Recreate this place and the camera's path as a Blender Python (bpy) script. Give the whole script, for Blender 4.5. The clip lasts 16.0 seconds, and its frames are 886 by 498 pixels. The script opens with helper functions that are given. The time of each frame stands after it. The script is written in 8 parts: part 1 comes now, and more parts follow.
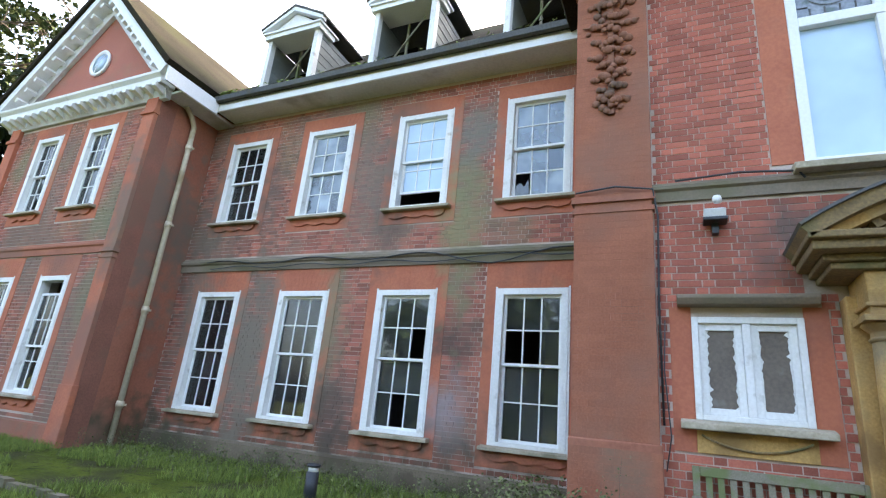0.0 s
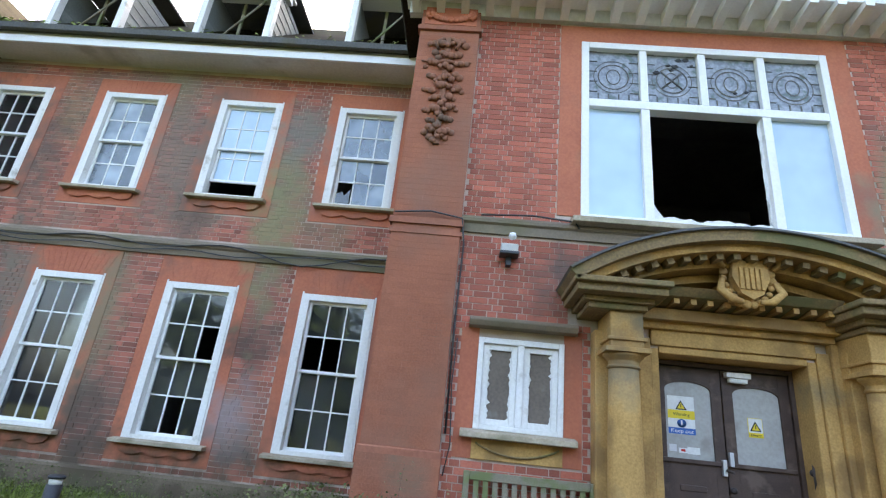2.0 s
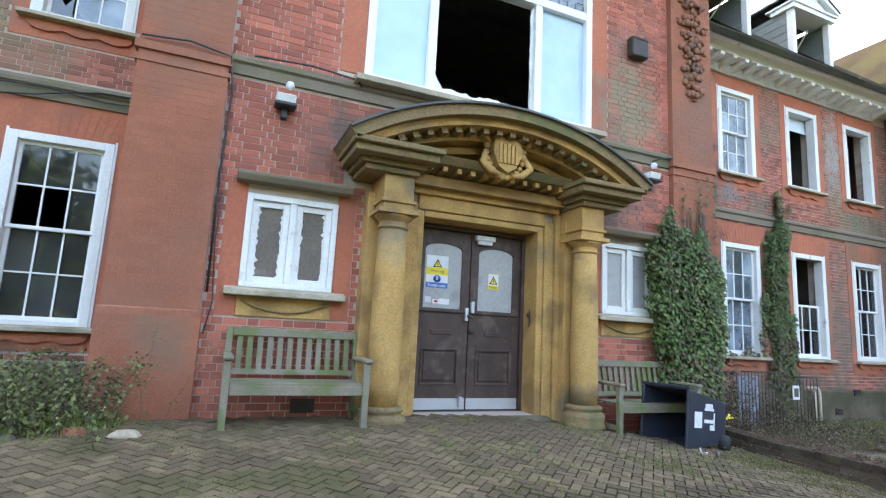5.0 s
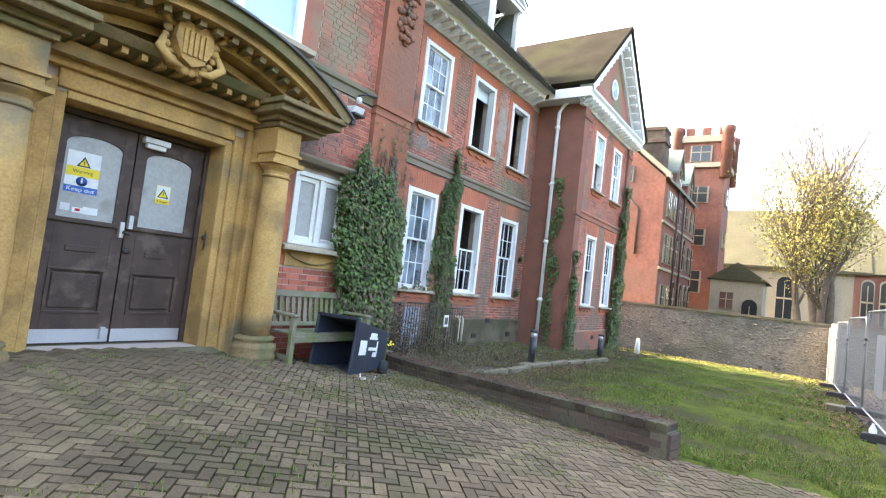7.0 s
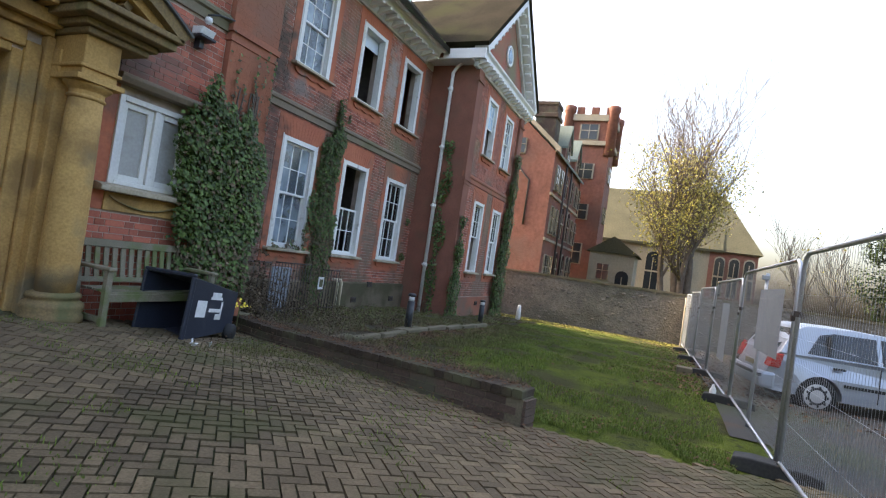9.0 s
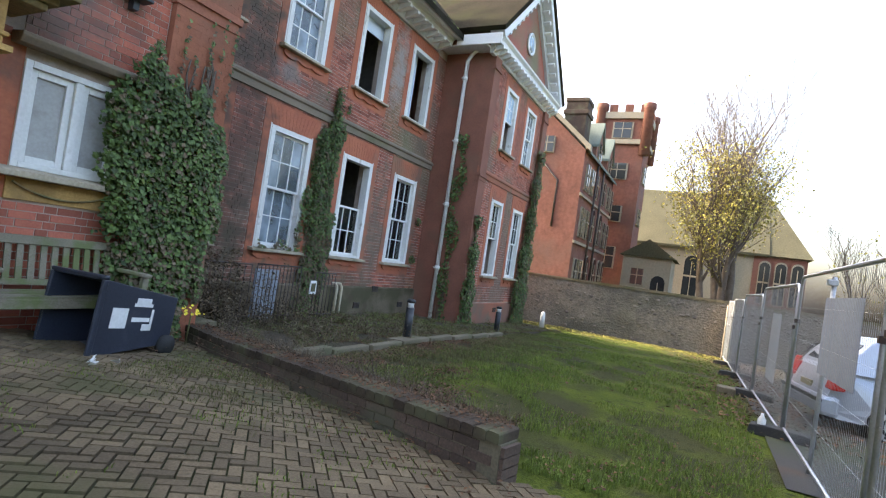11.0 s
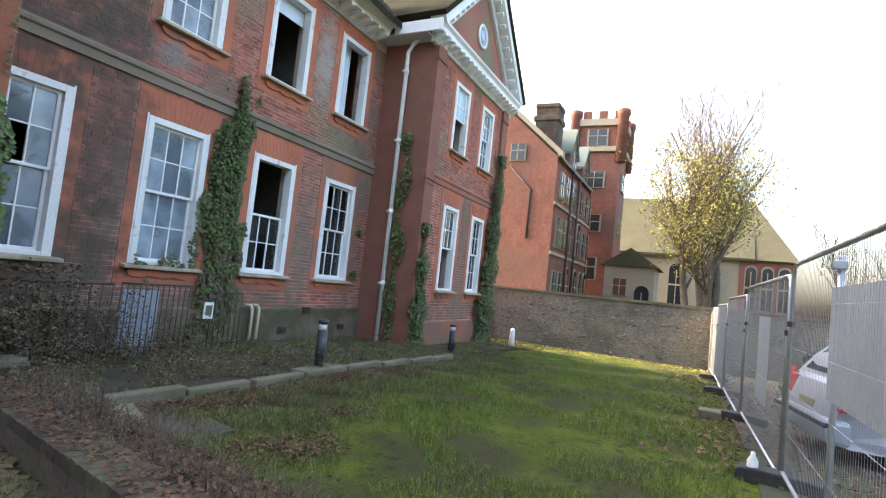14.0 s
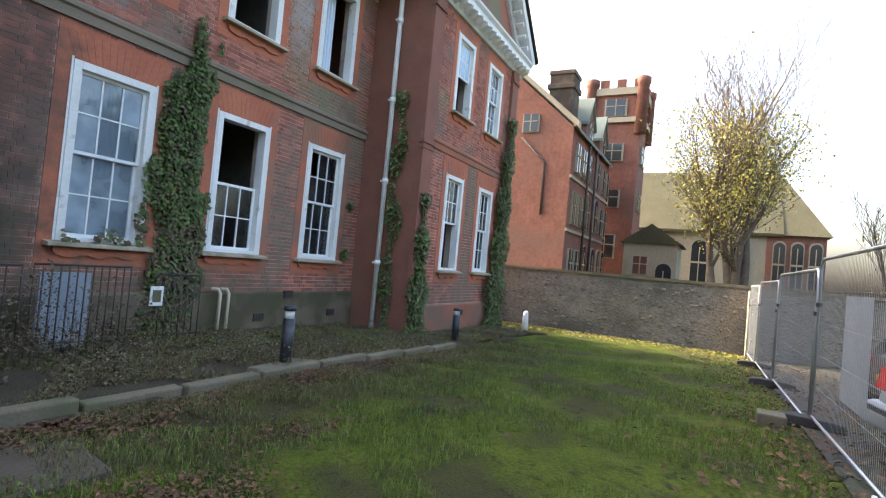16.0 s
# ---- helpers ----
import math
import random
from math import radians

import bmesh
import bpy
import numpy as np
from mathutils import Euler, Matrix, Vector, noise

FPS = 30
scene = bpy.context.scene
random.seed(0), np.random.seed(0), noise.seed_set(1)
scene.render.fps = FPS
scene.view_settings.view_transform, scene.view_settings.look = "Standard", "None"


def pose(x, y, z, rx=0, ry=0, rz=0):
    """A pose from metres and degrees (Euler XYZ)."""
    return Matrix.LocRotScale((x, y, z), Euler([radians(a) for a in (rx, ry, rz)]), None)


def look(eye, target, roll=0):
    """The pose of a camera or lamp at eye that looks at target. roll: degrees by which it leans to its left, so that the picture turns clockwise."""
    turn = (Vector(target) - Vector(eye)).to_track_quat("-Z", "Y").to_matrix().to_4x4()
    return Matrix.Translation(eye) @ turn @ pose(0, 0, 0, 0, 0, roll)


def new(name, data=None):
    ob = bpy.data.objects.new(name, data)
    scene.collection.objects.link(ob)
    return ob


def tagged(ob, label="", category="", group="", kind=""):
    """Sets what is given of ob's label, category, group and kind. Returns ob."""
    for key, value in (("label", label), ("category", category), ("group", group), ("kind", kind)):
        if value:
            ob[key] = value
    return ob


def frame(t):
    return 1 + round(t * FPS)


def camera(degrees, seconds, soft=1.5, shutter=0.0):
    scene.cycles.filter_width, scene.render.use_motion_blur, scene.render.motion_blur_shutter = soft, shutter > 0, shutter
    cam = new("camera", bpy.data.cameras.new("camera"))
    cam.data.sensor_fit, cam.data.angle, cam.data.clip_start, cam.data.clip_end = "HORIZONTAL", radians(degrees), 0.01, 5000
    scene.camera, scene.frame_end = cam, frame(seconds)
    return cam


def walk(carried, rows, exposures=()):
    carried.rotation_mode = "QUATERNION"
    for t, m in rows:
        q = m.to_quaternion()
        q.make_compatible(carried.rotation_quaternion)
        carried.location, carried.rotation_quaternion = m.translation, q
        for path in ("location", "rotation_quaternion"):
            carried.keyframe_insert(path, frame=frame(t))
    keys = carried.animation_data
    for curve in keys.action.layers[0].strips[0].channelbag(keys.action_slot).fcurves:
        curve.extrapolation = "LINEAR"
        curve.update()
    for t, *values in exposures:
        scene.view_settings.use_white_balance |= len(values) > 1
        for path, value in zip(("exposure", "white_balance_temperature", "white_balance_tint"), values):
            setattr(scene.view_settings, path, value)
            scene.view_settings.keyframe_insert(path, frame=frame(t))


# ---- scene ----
cam = camera(80.5, 16.0, 1.2, 0.0)
PATH = [
    (0.0, -2.791, -5.635, 1.091, 23.860, 17.740, -5.261),
    (0.5, -2.850, -5.690, 1.100, 18.218, 19.235, -5.997),
    (1.0, -2.872, -5.726, 1.091, 13.275, 20.508, -6.284),
    (1.5, -2.842, -5.742, 1.071, 7.986, 20.965, -6.122),
    (2.0, -2.838, -5.756, 1.048, 1.579, 20.955, -5.748),
    (2.5, -2.888, -5.741, 1.008, -4.482, 20.324, -4.939),
    (3.0, -2.908, -5.721, 0.974, -9.795, 19.461, -4.716),
    (3.5, -2.943, -5.703, 0.951, -14.900, 17.985, -4.404),
    (4.0, -2.963, -5.692, 0.910, -18.986, 14.429, -3.132),
    (6.5, -2.582, -5.498, 1.022, -40.765, 3.453, -5.984),
    (7.0, -2.530, -5.486, 1.023, -55.344, 3.499, -6.621),
    (7.5, -2.456, -5.464, 1.008, -67.731, 2.880, -8.013),
    (8.0, -2.317, -5.467, 0.987, -72.548, 2.163, -8.567),
    (8.5, -2.086, -5.507, 0.981, -66.305, 1.503, -8.438),
    (9.0, -1.825, -5.556, 0.973, -66.592, 1.344, -8.402),
    (11.5, -0.176, -5.629, 1.014, -61.905, 1.292, -7.963),
    (12.0, 0.149, -5.702, 1.010, -61.257, 1.674, -6.675),
    (12.5, 0.468, -5.768, 1.013, -57.856, 3.469, -6.749),
    (13.0, 0.793, -5.839, 0.991, -55.732, 4.276, -6.474),
    (13.5, 1.126, -5.841, 0.978, -57.804, 4.253, -7.015),
    (14.0, 1.484, -5.830, 0.963, -63.933, 3.717, -6.070),
    (14.5, 1.880, -5.785, 0.957, -65.709, 3.658, -6.373),
    (15.0, 2.253, -5.694, 0.941, -66.838, 3.412, -6.367),
    (15.5, 2.614, -5.567, 0.933, -66.836, 2.638, -6.258),
    (16.0, 2.983, -5.406, 0.922, -62.296, 1.552, -5.325),
]
walk(cam, [(t, pose(x, y, z, 90 + pitch, roll, yaw)) for t, x, y, z, yaw, pitch, roll in PATH],
     [(0.0, 3.5, 6800, 11.5), (2.0, 3.5, 6850, 12), (3.5, 3.64, 6900, 11.5), (4.0, 3.66, 7000, 11), (6.5, 4.0, 6900, 11), (7.1, 3.95, 6900, 11), (7.5, 3.45, 6900, 11), (8.4, 2.85, 6900, 12), (9.0, 2.75, 6900, 12), (11.5, 3.2, 6850, 11), (13.5, 3.33, 6850, 11), (14.5, 3.17, 6850, 11), (16.0, 3.03, 6800, 11)])

# ---- light: hazy bright sky, low sun behind the house ----
SUN_ELEV = 28.0      # the sun stands behind the house, a little to its east
world = bpy.data.worlds.new("world")
scene.world = world
world.use_nodes = True
wn = world.node_tree.nodes
sky = wn.new("ShaderNodeTexSky")
sky.sky_type, sky.sun_disc = "NISHITA", False
sky.sun_elevation, sky.sun_rotation = radians(SUN_ELEV), radians(5)
sky.air_density, sky.dust_density, sky.ozone_density = 1.0, 8.0, 1.0
world.node_tree.links.new(sky.outputs[0], wn["Background"].inputs[0])
wn["Background"].inputs[1].default_value = 0.15
sun = new("sun", bpy.data.lights.new("sun", "SUN"))
sun.data.energy, sun.data.angle, sun.data.color = 1.3, radians(1.0), (1.0, 0.92, 0.8)
sun.matrix_world = look((0, 0, 0), (-0.087 * math.cos(radians(SUN_ELEV)), -0.996 * math.cos(radians(SUN_ELEV)), -math.sin(radians(SUN_ELEV))))


# ---- materials ----
def material(name, c1, c2, rough=0.8, big=1.2, fine=40.0, bump=0.15, metal=0.0, stain=None, stain_big=0.5, stain_cut=0.55,
             stain2=None, stain2_big=0.3, stain2_cut=0.6, vary=0.0, obvary=0.0, spec=0.4, dist=0.01, patches=()):
    """Two colours mixed by coarse and fine noise, one or two stains of their own shape, a fine relief, and a tone per piece."""
    m = bpy.data.materials.new(name)
    m.use_nodes = True
    n, l = m.node_tree.nodes, m.node_tree.links
    b = n["Principled BSDF"]
    geo = n.new("ShaderNodeNewGeometry")

    def noi(scale, detail=4.0):
        q = n.new("ShaderNodeTexNoise")
        q.inputs["Scale"].default_value, q.inputs["Detail"].default_value = scale, detail
        l.new(geo.outputs["Position"], q.inputs["Vector"])
        return q.outputs[0]

    def ramp(src, a, c):
        q = n.new("ShaderNodeMapRange")
        q.inputs[1].default_value, q.inputs[2].default_value = a, c
        l.new(src, q.inputs[0])
        return q.outputs[0]

    def mix(fac, a, c, mode="MIX"):
        q = n.new("ShaderNodeMix")
        q.data_type, q.blend_type = "RGBA", mode
        for sock, v in ((q.inputs[0], fac), (q.inputs[6], a), (q.inputs[7], c)):
            if isinstance(v, (tuple, list)):
                sock.default_value = (*v[:3], 1)
            elif isinstance(v, float):
                sock.default_value = v
            else:
                l.new(v, sock)
        return q.outputs[2]

    both = n.new("ShaderNodeMath")
    both.operation = "ADD"
    l.new(ramp(noi(big), 0.3, 0.7), both.inputs[0])
    l.new(ramp(noi(fine, 2.0), 0.3, 0.7), both.inputs[1])
    col = mix(ramp(both.outputs[0], 0.3, 1.7), c1, c2)
    for src, on in ((geo.outputs["Random Per Island"], vary), (None, obvary)):
        if on:
            if src is None:
                src = n.new("ShaderNodeObjectInfo").outputs["Random"]
            q = n.new("ShaderNodeMapRange")
            q.inputs[3].default_value, q.inputs[4].default_value = 1 - on, 1 + on
            l.new(src, q.inputs[0])
            h = n.new("ShaderNodeHueSaturation")
            l.new(q.outputs[0], h.inputs["Value"])
            l.new(col, h.inputs["Color"])
            col = h.outputs[0]
    for st, sb, cut in ((stain, stain_big, stain_cut), (stain2, stain2_big, stain2_cut)):
        if st:
            f = ramp(noi(sb, 6.0), cut, cut + 0.13)
            q = n.new("ShaderNodeMath")
            q.operation = "MULTIPLY"
            q.inputs[1].default_value = 0.8
            l.new(f, q.inputs[0])
            col = mix(q.outputs[0], col, st)
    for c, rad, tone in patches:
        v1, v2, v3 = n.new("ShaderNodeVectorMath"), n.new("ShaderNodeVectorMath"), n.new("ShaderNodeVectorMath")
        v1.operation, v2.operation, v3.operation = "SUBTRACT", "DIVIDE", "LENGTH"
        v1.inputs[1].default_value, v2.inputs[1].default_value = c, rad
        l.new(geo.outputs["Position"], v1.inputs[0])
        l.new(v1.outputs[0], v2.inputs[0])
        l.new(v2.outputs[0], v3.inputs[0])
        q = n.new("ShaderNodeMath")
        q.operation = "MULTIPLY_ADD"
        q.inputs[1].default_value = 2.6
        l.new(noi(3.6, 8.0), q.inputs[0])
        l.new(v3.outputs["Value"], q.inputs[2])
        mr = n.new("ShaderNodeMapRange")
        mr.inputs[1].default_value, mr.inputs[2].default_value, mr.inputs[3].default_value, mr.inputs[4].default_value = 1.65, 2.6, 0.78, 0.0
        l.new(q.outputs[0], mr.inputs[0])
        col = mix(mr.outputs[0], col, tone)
    l.new(col, b.inputs["Base Color"])
    b.inputs["Roughness"].default_value, b.inputs["Metallic"].default_value = rough, metal
    b.inputs["Specular IOR Level"].default_value = spec
    if bump:
        q = n.new("ShaderNodeBump")
        q.inputs["Strength"].default_value, q.inputs["Distance"].default_value = bump, dist
        l.new(noi(fine * 1.7, 5.0), q.inputs["Height"])
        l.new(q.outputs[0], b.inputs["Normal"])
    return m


def glass_material(name, tint, dirt_or_sky, amount, even=False):
    """A window pane: see-through with a Fresnel gloss and a film, grimy on plain panes, painted sky on pale and blue
    ones.
    """
    m = bpy.data.materials.new(name)
    m.use_nodes = True
    n, l = m.node_tree.nodes, m.node_tree.links
    n.remove(n["Principled BSDF"])
    tr, gl, df = n.new("ShaderNodeBsdfTransparent"), n.new("ShaderNodeBsdfGlossy"), n.new("ShaderNodeBsdfDiffuse")
    tr.inputs[0].default_value, df.inputs[0].default_value = (*tint, 1), (*dirt_or_sky, 1)
    gl.inputs["Roughness"].default_value = 0.03
    geo, noi, mr = n.new("ShaderNodeNewGeometry"), n.new("ShaderNodeTexNoise"), n.new("ShaderNodeMapRange")
    rnd = n.new("ShaderNodeObjectInfo")
    noi.inputs["Scale"].default_value = 2.6
    l.new(geo.outputs["Position"], noi.inputs["Vector"])
    l.new(noi.outputs[0], mr.inputs[0])
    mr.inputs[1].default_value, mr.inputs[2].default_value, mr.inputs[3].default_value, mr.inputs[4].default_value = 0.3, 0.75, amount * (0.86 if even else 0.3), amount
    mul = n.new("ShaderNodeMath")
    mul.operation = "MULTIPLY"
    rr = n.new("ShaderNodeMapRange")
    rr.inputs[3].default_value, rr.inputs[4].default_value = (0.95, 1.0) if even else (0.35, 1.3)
    l.new(rnd.outputs["Random"], rr.inputs[0])
    l.new(mr.outputs[0], mul.inputs[0])
    l.new(rr.outputs[0], mul.inputs[1])
    fr = n.new("ShaderNodeFresnel")
    fr.inputs[0].default_value = 1.6
    a, c = n.new("ShaderNodeMixShader"), n.new("ShaderNodeMixShader")
    l.new(mul.outputs[0], a.inputs[0])
    l.new(tr.outputs[0], a.inputs[1])
    l.new(df.outputs[0], a.inputs[2])
    l.new(fr.outputs[0], c.inputs[0])
    l.new(a.outputs[0], c.inputs[1])
    l.new(gl.outputs[0], c.inputs[2])
    l.new(c.outputs[0], n["Material Output"].inputs[0])
    return m


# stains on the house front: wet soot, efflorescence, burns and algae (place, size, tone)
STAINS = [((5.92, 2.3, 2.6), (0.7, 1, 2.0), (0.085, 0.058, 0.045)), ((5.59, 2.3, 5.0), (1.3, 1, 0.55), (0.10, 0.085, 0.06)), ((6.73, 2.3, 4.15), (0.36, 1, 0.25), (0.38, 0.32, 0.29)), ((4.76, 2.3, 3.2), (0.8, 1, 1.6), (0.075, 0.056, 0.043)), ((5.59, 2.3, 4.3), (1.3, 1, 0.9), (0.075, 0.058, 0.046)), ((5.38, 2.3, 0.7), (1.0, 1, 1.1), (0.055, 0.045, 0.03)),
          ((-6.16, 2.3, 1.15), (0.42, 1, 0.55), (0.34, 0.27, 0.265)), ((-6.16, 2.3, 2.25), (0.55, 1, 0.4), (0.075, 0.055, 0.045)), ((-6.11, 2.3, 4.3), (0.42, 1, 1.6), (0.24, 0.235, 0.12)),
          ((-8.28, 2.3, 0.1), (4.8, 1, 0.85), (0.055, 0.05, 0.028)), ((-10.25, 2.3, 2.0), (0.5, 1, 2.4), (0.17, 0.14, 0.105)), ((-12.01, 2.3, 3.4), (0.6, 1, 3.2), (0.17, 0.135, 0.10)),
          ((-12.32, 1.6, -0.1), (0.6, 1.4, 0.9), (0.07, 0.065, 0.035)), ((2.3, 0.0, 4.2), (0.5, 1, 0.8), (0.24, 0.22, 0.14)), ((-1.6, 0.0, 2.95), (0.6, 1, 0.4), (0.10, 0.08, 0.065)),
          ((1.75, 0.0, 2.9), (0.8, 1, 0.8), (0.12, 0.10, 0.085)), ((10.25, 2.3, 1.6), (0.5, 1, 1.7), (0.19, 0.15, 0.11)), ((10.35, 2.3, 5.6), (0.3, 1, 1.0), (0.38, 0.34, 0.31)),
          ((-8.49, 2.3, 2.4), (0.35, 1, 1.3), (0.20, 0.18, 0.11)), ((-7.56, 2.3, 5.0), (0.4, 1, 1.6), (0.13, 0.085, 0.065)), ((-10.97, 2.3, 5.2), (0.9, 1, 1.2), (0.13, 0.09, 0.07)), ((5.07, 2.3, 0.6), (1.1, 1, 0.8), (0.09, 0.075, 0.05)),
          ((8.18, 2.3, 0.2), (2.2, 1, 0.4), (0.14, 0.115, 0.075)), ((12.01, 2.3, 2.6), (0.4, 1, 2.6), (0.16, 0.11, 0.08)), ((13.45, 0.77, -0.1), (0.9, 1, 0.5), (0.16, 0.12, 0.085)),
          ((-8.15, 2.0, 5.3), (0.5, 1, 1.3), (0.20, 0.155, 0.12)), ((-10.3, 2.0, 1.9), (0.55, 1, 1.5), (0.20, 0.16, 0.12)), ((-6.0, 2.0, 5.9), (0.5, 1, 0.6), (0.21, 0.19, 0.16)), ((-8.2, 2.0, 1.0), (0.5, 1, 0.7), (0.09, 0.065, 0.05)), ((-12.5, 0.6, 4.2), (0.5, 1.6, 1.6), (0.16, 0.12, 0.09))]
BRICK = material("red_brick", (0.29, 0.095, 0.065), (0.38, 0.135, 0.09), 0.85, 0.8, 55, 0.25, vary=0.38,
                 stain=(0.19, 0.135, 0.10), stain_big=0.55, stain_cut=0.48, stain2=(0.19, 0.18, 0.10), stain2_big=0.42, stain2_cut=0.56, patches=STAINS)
BRICK_BAY = material("bay_red_brick", (0.28, 0.074, 0.047), (0.37, 0.116, 0.072), 0.85, 0.9, 55, 0.3, vary=0.34, obvary=0.28,
                     stain=(0.17, 0.14, 0.11), stain_big=0.5, stain_cut=0.6, patches=STAINS)
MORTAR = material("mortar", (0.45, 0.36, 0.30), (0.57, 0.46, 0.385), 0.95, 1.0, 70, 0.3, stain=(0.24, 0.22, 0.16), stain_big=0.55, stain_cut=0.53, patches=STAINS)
TERRA = material("rubbed_brick", (0.38, 0.115, 0.065), (0.48, 0.16, 0.085), 0.85, 1.6, 30, 0.15,
                 stain=(0.25, 0.12, 0.085), stain_big=0.6, stain_cut=0.55, stain2=(0.20, 0.17, 0.10), stain2_big=0.45, stain2_cut=0.62, patches=STAINS)
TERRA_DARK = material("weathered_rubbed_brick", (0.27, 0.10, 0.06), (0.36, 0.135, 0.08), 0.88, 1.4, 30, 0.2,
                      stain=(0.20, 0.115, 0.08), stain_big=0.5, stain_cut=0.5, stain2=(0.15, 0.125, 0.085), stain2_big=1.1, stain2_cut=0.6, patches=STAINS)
# darker, duller brick for a return, the wall ends and two pilasters
TERRA_RETURN = material("dull_return_brick", (0.195, 0.082, 0.056), (0.275, 0.112, 0.075), 0.88, 2.0, 35, 0.25, stain=(0.20, 0.105, 0.07), stain_big=0.8, stain_cut=0.52)
GAUGED = material("gauged_pilaster_brick", (0.26, 0.092, 0.05), (0.35, 0.126, 0.069), 0.88, 1.8, 45, 0.25, vary=0.06,
                  stain=(0.24, 0.12, 0.08), stain_big=0.6, stain_cut=0.5, stain2=(0.16, 0.13, 0.09), stain2_big=0.8, stain2_cut=0.62, patches=STAINS)
STONE_GREY = material("mossy_render_band", (0.17, 0.14, 0.10), (0.24, 0.185, 0.135), 0.9, 1.2, 40, 0.2, stain=(0.14, 0.13, 0.07), stain_big=0.7, stain_cut=0.5)
PLINTH = material("mud_splashed_render", (0.12, 0.092, 0.058), (0.20, 0.155, 0.105), 0.95, 1.6, 40, 0.3, stain=(0.06, 0.058, 0.026), stain_big=0.9, stain_cut=0.48, stain2=(0.09, 0.066, 0.042), stain2_big=2.4, stain2_cut=0.55)
STONE = material("ochre_sandstone", (0.37, 0.21, 0.068), (0.56, 0.345, 0.12), 0.88, 2.6, 45, 0.25,
                 stain=(0.24, 0.14, 0.055), stain_big=2.2, stain_cut=0.5, stain2=(0.14, 0.125, 0.085), stain2_big=1.3, stain2_cut=0.58)
STONE_TOP = material("lichened_sandstone", (0.15, 0.105, 0.055), (0.29, 0.195, 0.085), 0.9, 2.0, 40, 0.3, stain=(0.10, 0.11, 0.045), stain_big=2.0, stain_cut=0.5)
SILL = material("weathered_sill_stone", (0.30, 0.25, 0.175), (0.46, 0.39, 0.285), 0.9, 2.0, 40, 0.25, stain=(0.2, 0.18, 0.11), stain_big=2.2, stain_cut=0.52)
WHITE = material("white_paint", (0.80, 0.80, 0.78), (0.72, 0.72, 0.70), 0.5, 1.5, 30, 0.06, stain=(0.45, 0.43, 0.38), stain_big=2.5, stain_cut=0.66)
WHITE_WORN = material("flaking_white_paint", (0.78, 0.77, 0.74), (0.66, 0.65, 0.61), 0.6, 2.0, 30, 0.15, stain=(0.34, 0.30, 0.24), stain_big=5, stain_cut=0.62)
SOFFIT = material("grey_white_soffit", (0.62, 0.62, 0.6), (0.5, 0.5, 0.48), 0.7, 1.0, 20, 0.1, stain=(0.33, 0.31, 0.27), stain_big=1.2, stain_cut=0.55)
TILE = material("brown_roof_tile", (0.02, 0.017, 0.012), (0.038, 0.032, 0.023), 1.0, 1.0, 30, 0.5, vary=0.25, spec=0.02, stain=(0.036, 0.038, 0.018), stain_big=0.5, stain_cut=0.5)
LEAD = material("dull_lead", (0.08, 0.08, 0.078), (0.13, 0.13, 0.125), 0.9, 2.0, 30, 0.1, stain=(0.12, 0.11, 0.07), stain_big=1.5)
SLATE = material("green_grey_slate", (0.16, 0.18, 0.17), (0.22, 0.24, 0.22), 0.6, 2.0, 30, 0.2, vary=0.2)
DOOR_WOOD = material("dark_weathered_oak", (0.045, 0.027, 0.021), (0.085, 0.052, 0.04), 0.55, 4.5, 90, 0.3, stain=(0.13, 0.09, 0.068), stain_big=6.0, stain_cut=0.55)
BENCH_WOOD = material("silvered_bench_teak", (0.17, 0.15, 0.10), (0.26, 0.225, 0.165), 0.85, 3.0, 90, 0.3, stain=(0.12, 0.15, 0.045), stain_big=3.4, stain_cut=0.46)
ALU = material("brushed_kickplate", (0.55, 0.55, 0.57), (0.62, 0.62, 0.64), 0.4, 2, 60, 0.05, metal=0.6)
IRON = material("rusty_black_iron", (0.03, 0.028, 0.027), (0.07, 0.045, 0.035), 0.6, 4.0, 60, 0.2)
BLACK = material("black_plastic", (0.02, 0.022, 0.025), (0.035, 0.038, 0.042), 0.45, 3.0, 60, 0.05, stain=(0.08, 0.08, 0.075), stain_big=3.5, stain_cut=0.6)
BIN = material("navy_black_bin_plastic", (0.022, 0.026, 0.04), (0.035, 0.042, 0.06), 0.4, 3.0, 60, 0.06, stain=(0.08, 0.08, 0.085), stain_big=3.0, stain_cut=0.62)
PAPER = material("white_label", (0.75, 0.75, 0.73), (0.65, 0.65, 0.63), 0.7, 10, 40, 0.0)
YELLOW = material("yellow_sign", (0.80, 0.60, 0.03), (0.75, 0.58, 0.04), 0.5, 10, 40, 0.0)
BLUE = material("blue_sign", (0.03, 0.12, 0.42), (0.035, 0.13, 0.40), 0.5, 10, 40, 0.0)
RED = material("red_plastic", (0.55, 0.025, 0.02), (0.45, 0.02, 0.02), 0.3, 10, 40, 0.0)
BOARD = material("window_board", (0.125, 0.10, 0.08), (0.18, 0.145, 0.115), 0.8, 3, 30, 0.1, stain=(0.2, 0.18, 0.16), stain_big=6, stain_cut=0.62)
FROST = material("obscured_door_glass", (0.36, 0.35, 0.33), (0.44, 0.43, 0.41), 0.25, 3, 30, 0.03, stain=(0.28, 0.26, 0.23), stain_big=3, stain_cut=0.55)
# plaster toned down so the gloom of unlit rooms sits in its colour
PLASTER = material("plaster_with_room_gloom", (0.11, 0.10, 0.09), (0.17, 0.155, 0.135), 0.9, 0.7, 10, 0.1, stain=(0.08, 0.07, 0.06), stain_big=0.6, stain_cut=0.5)
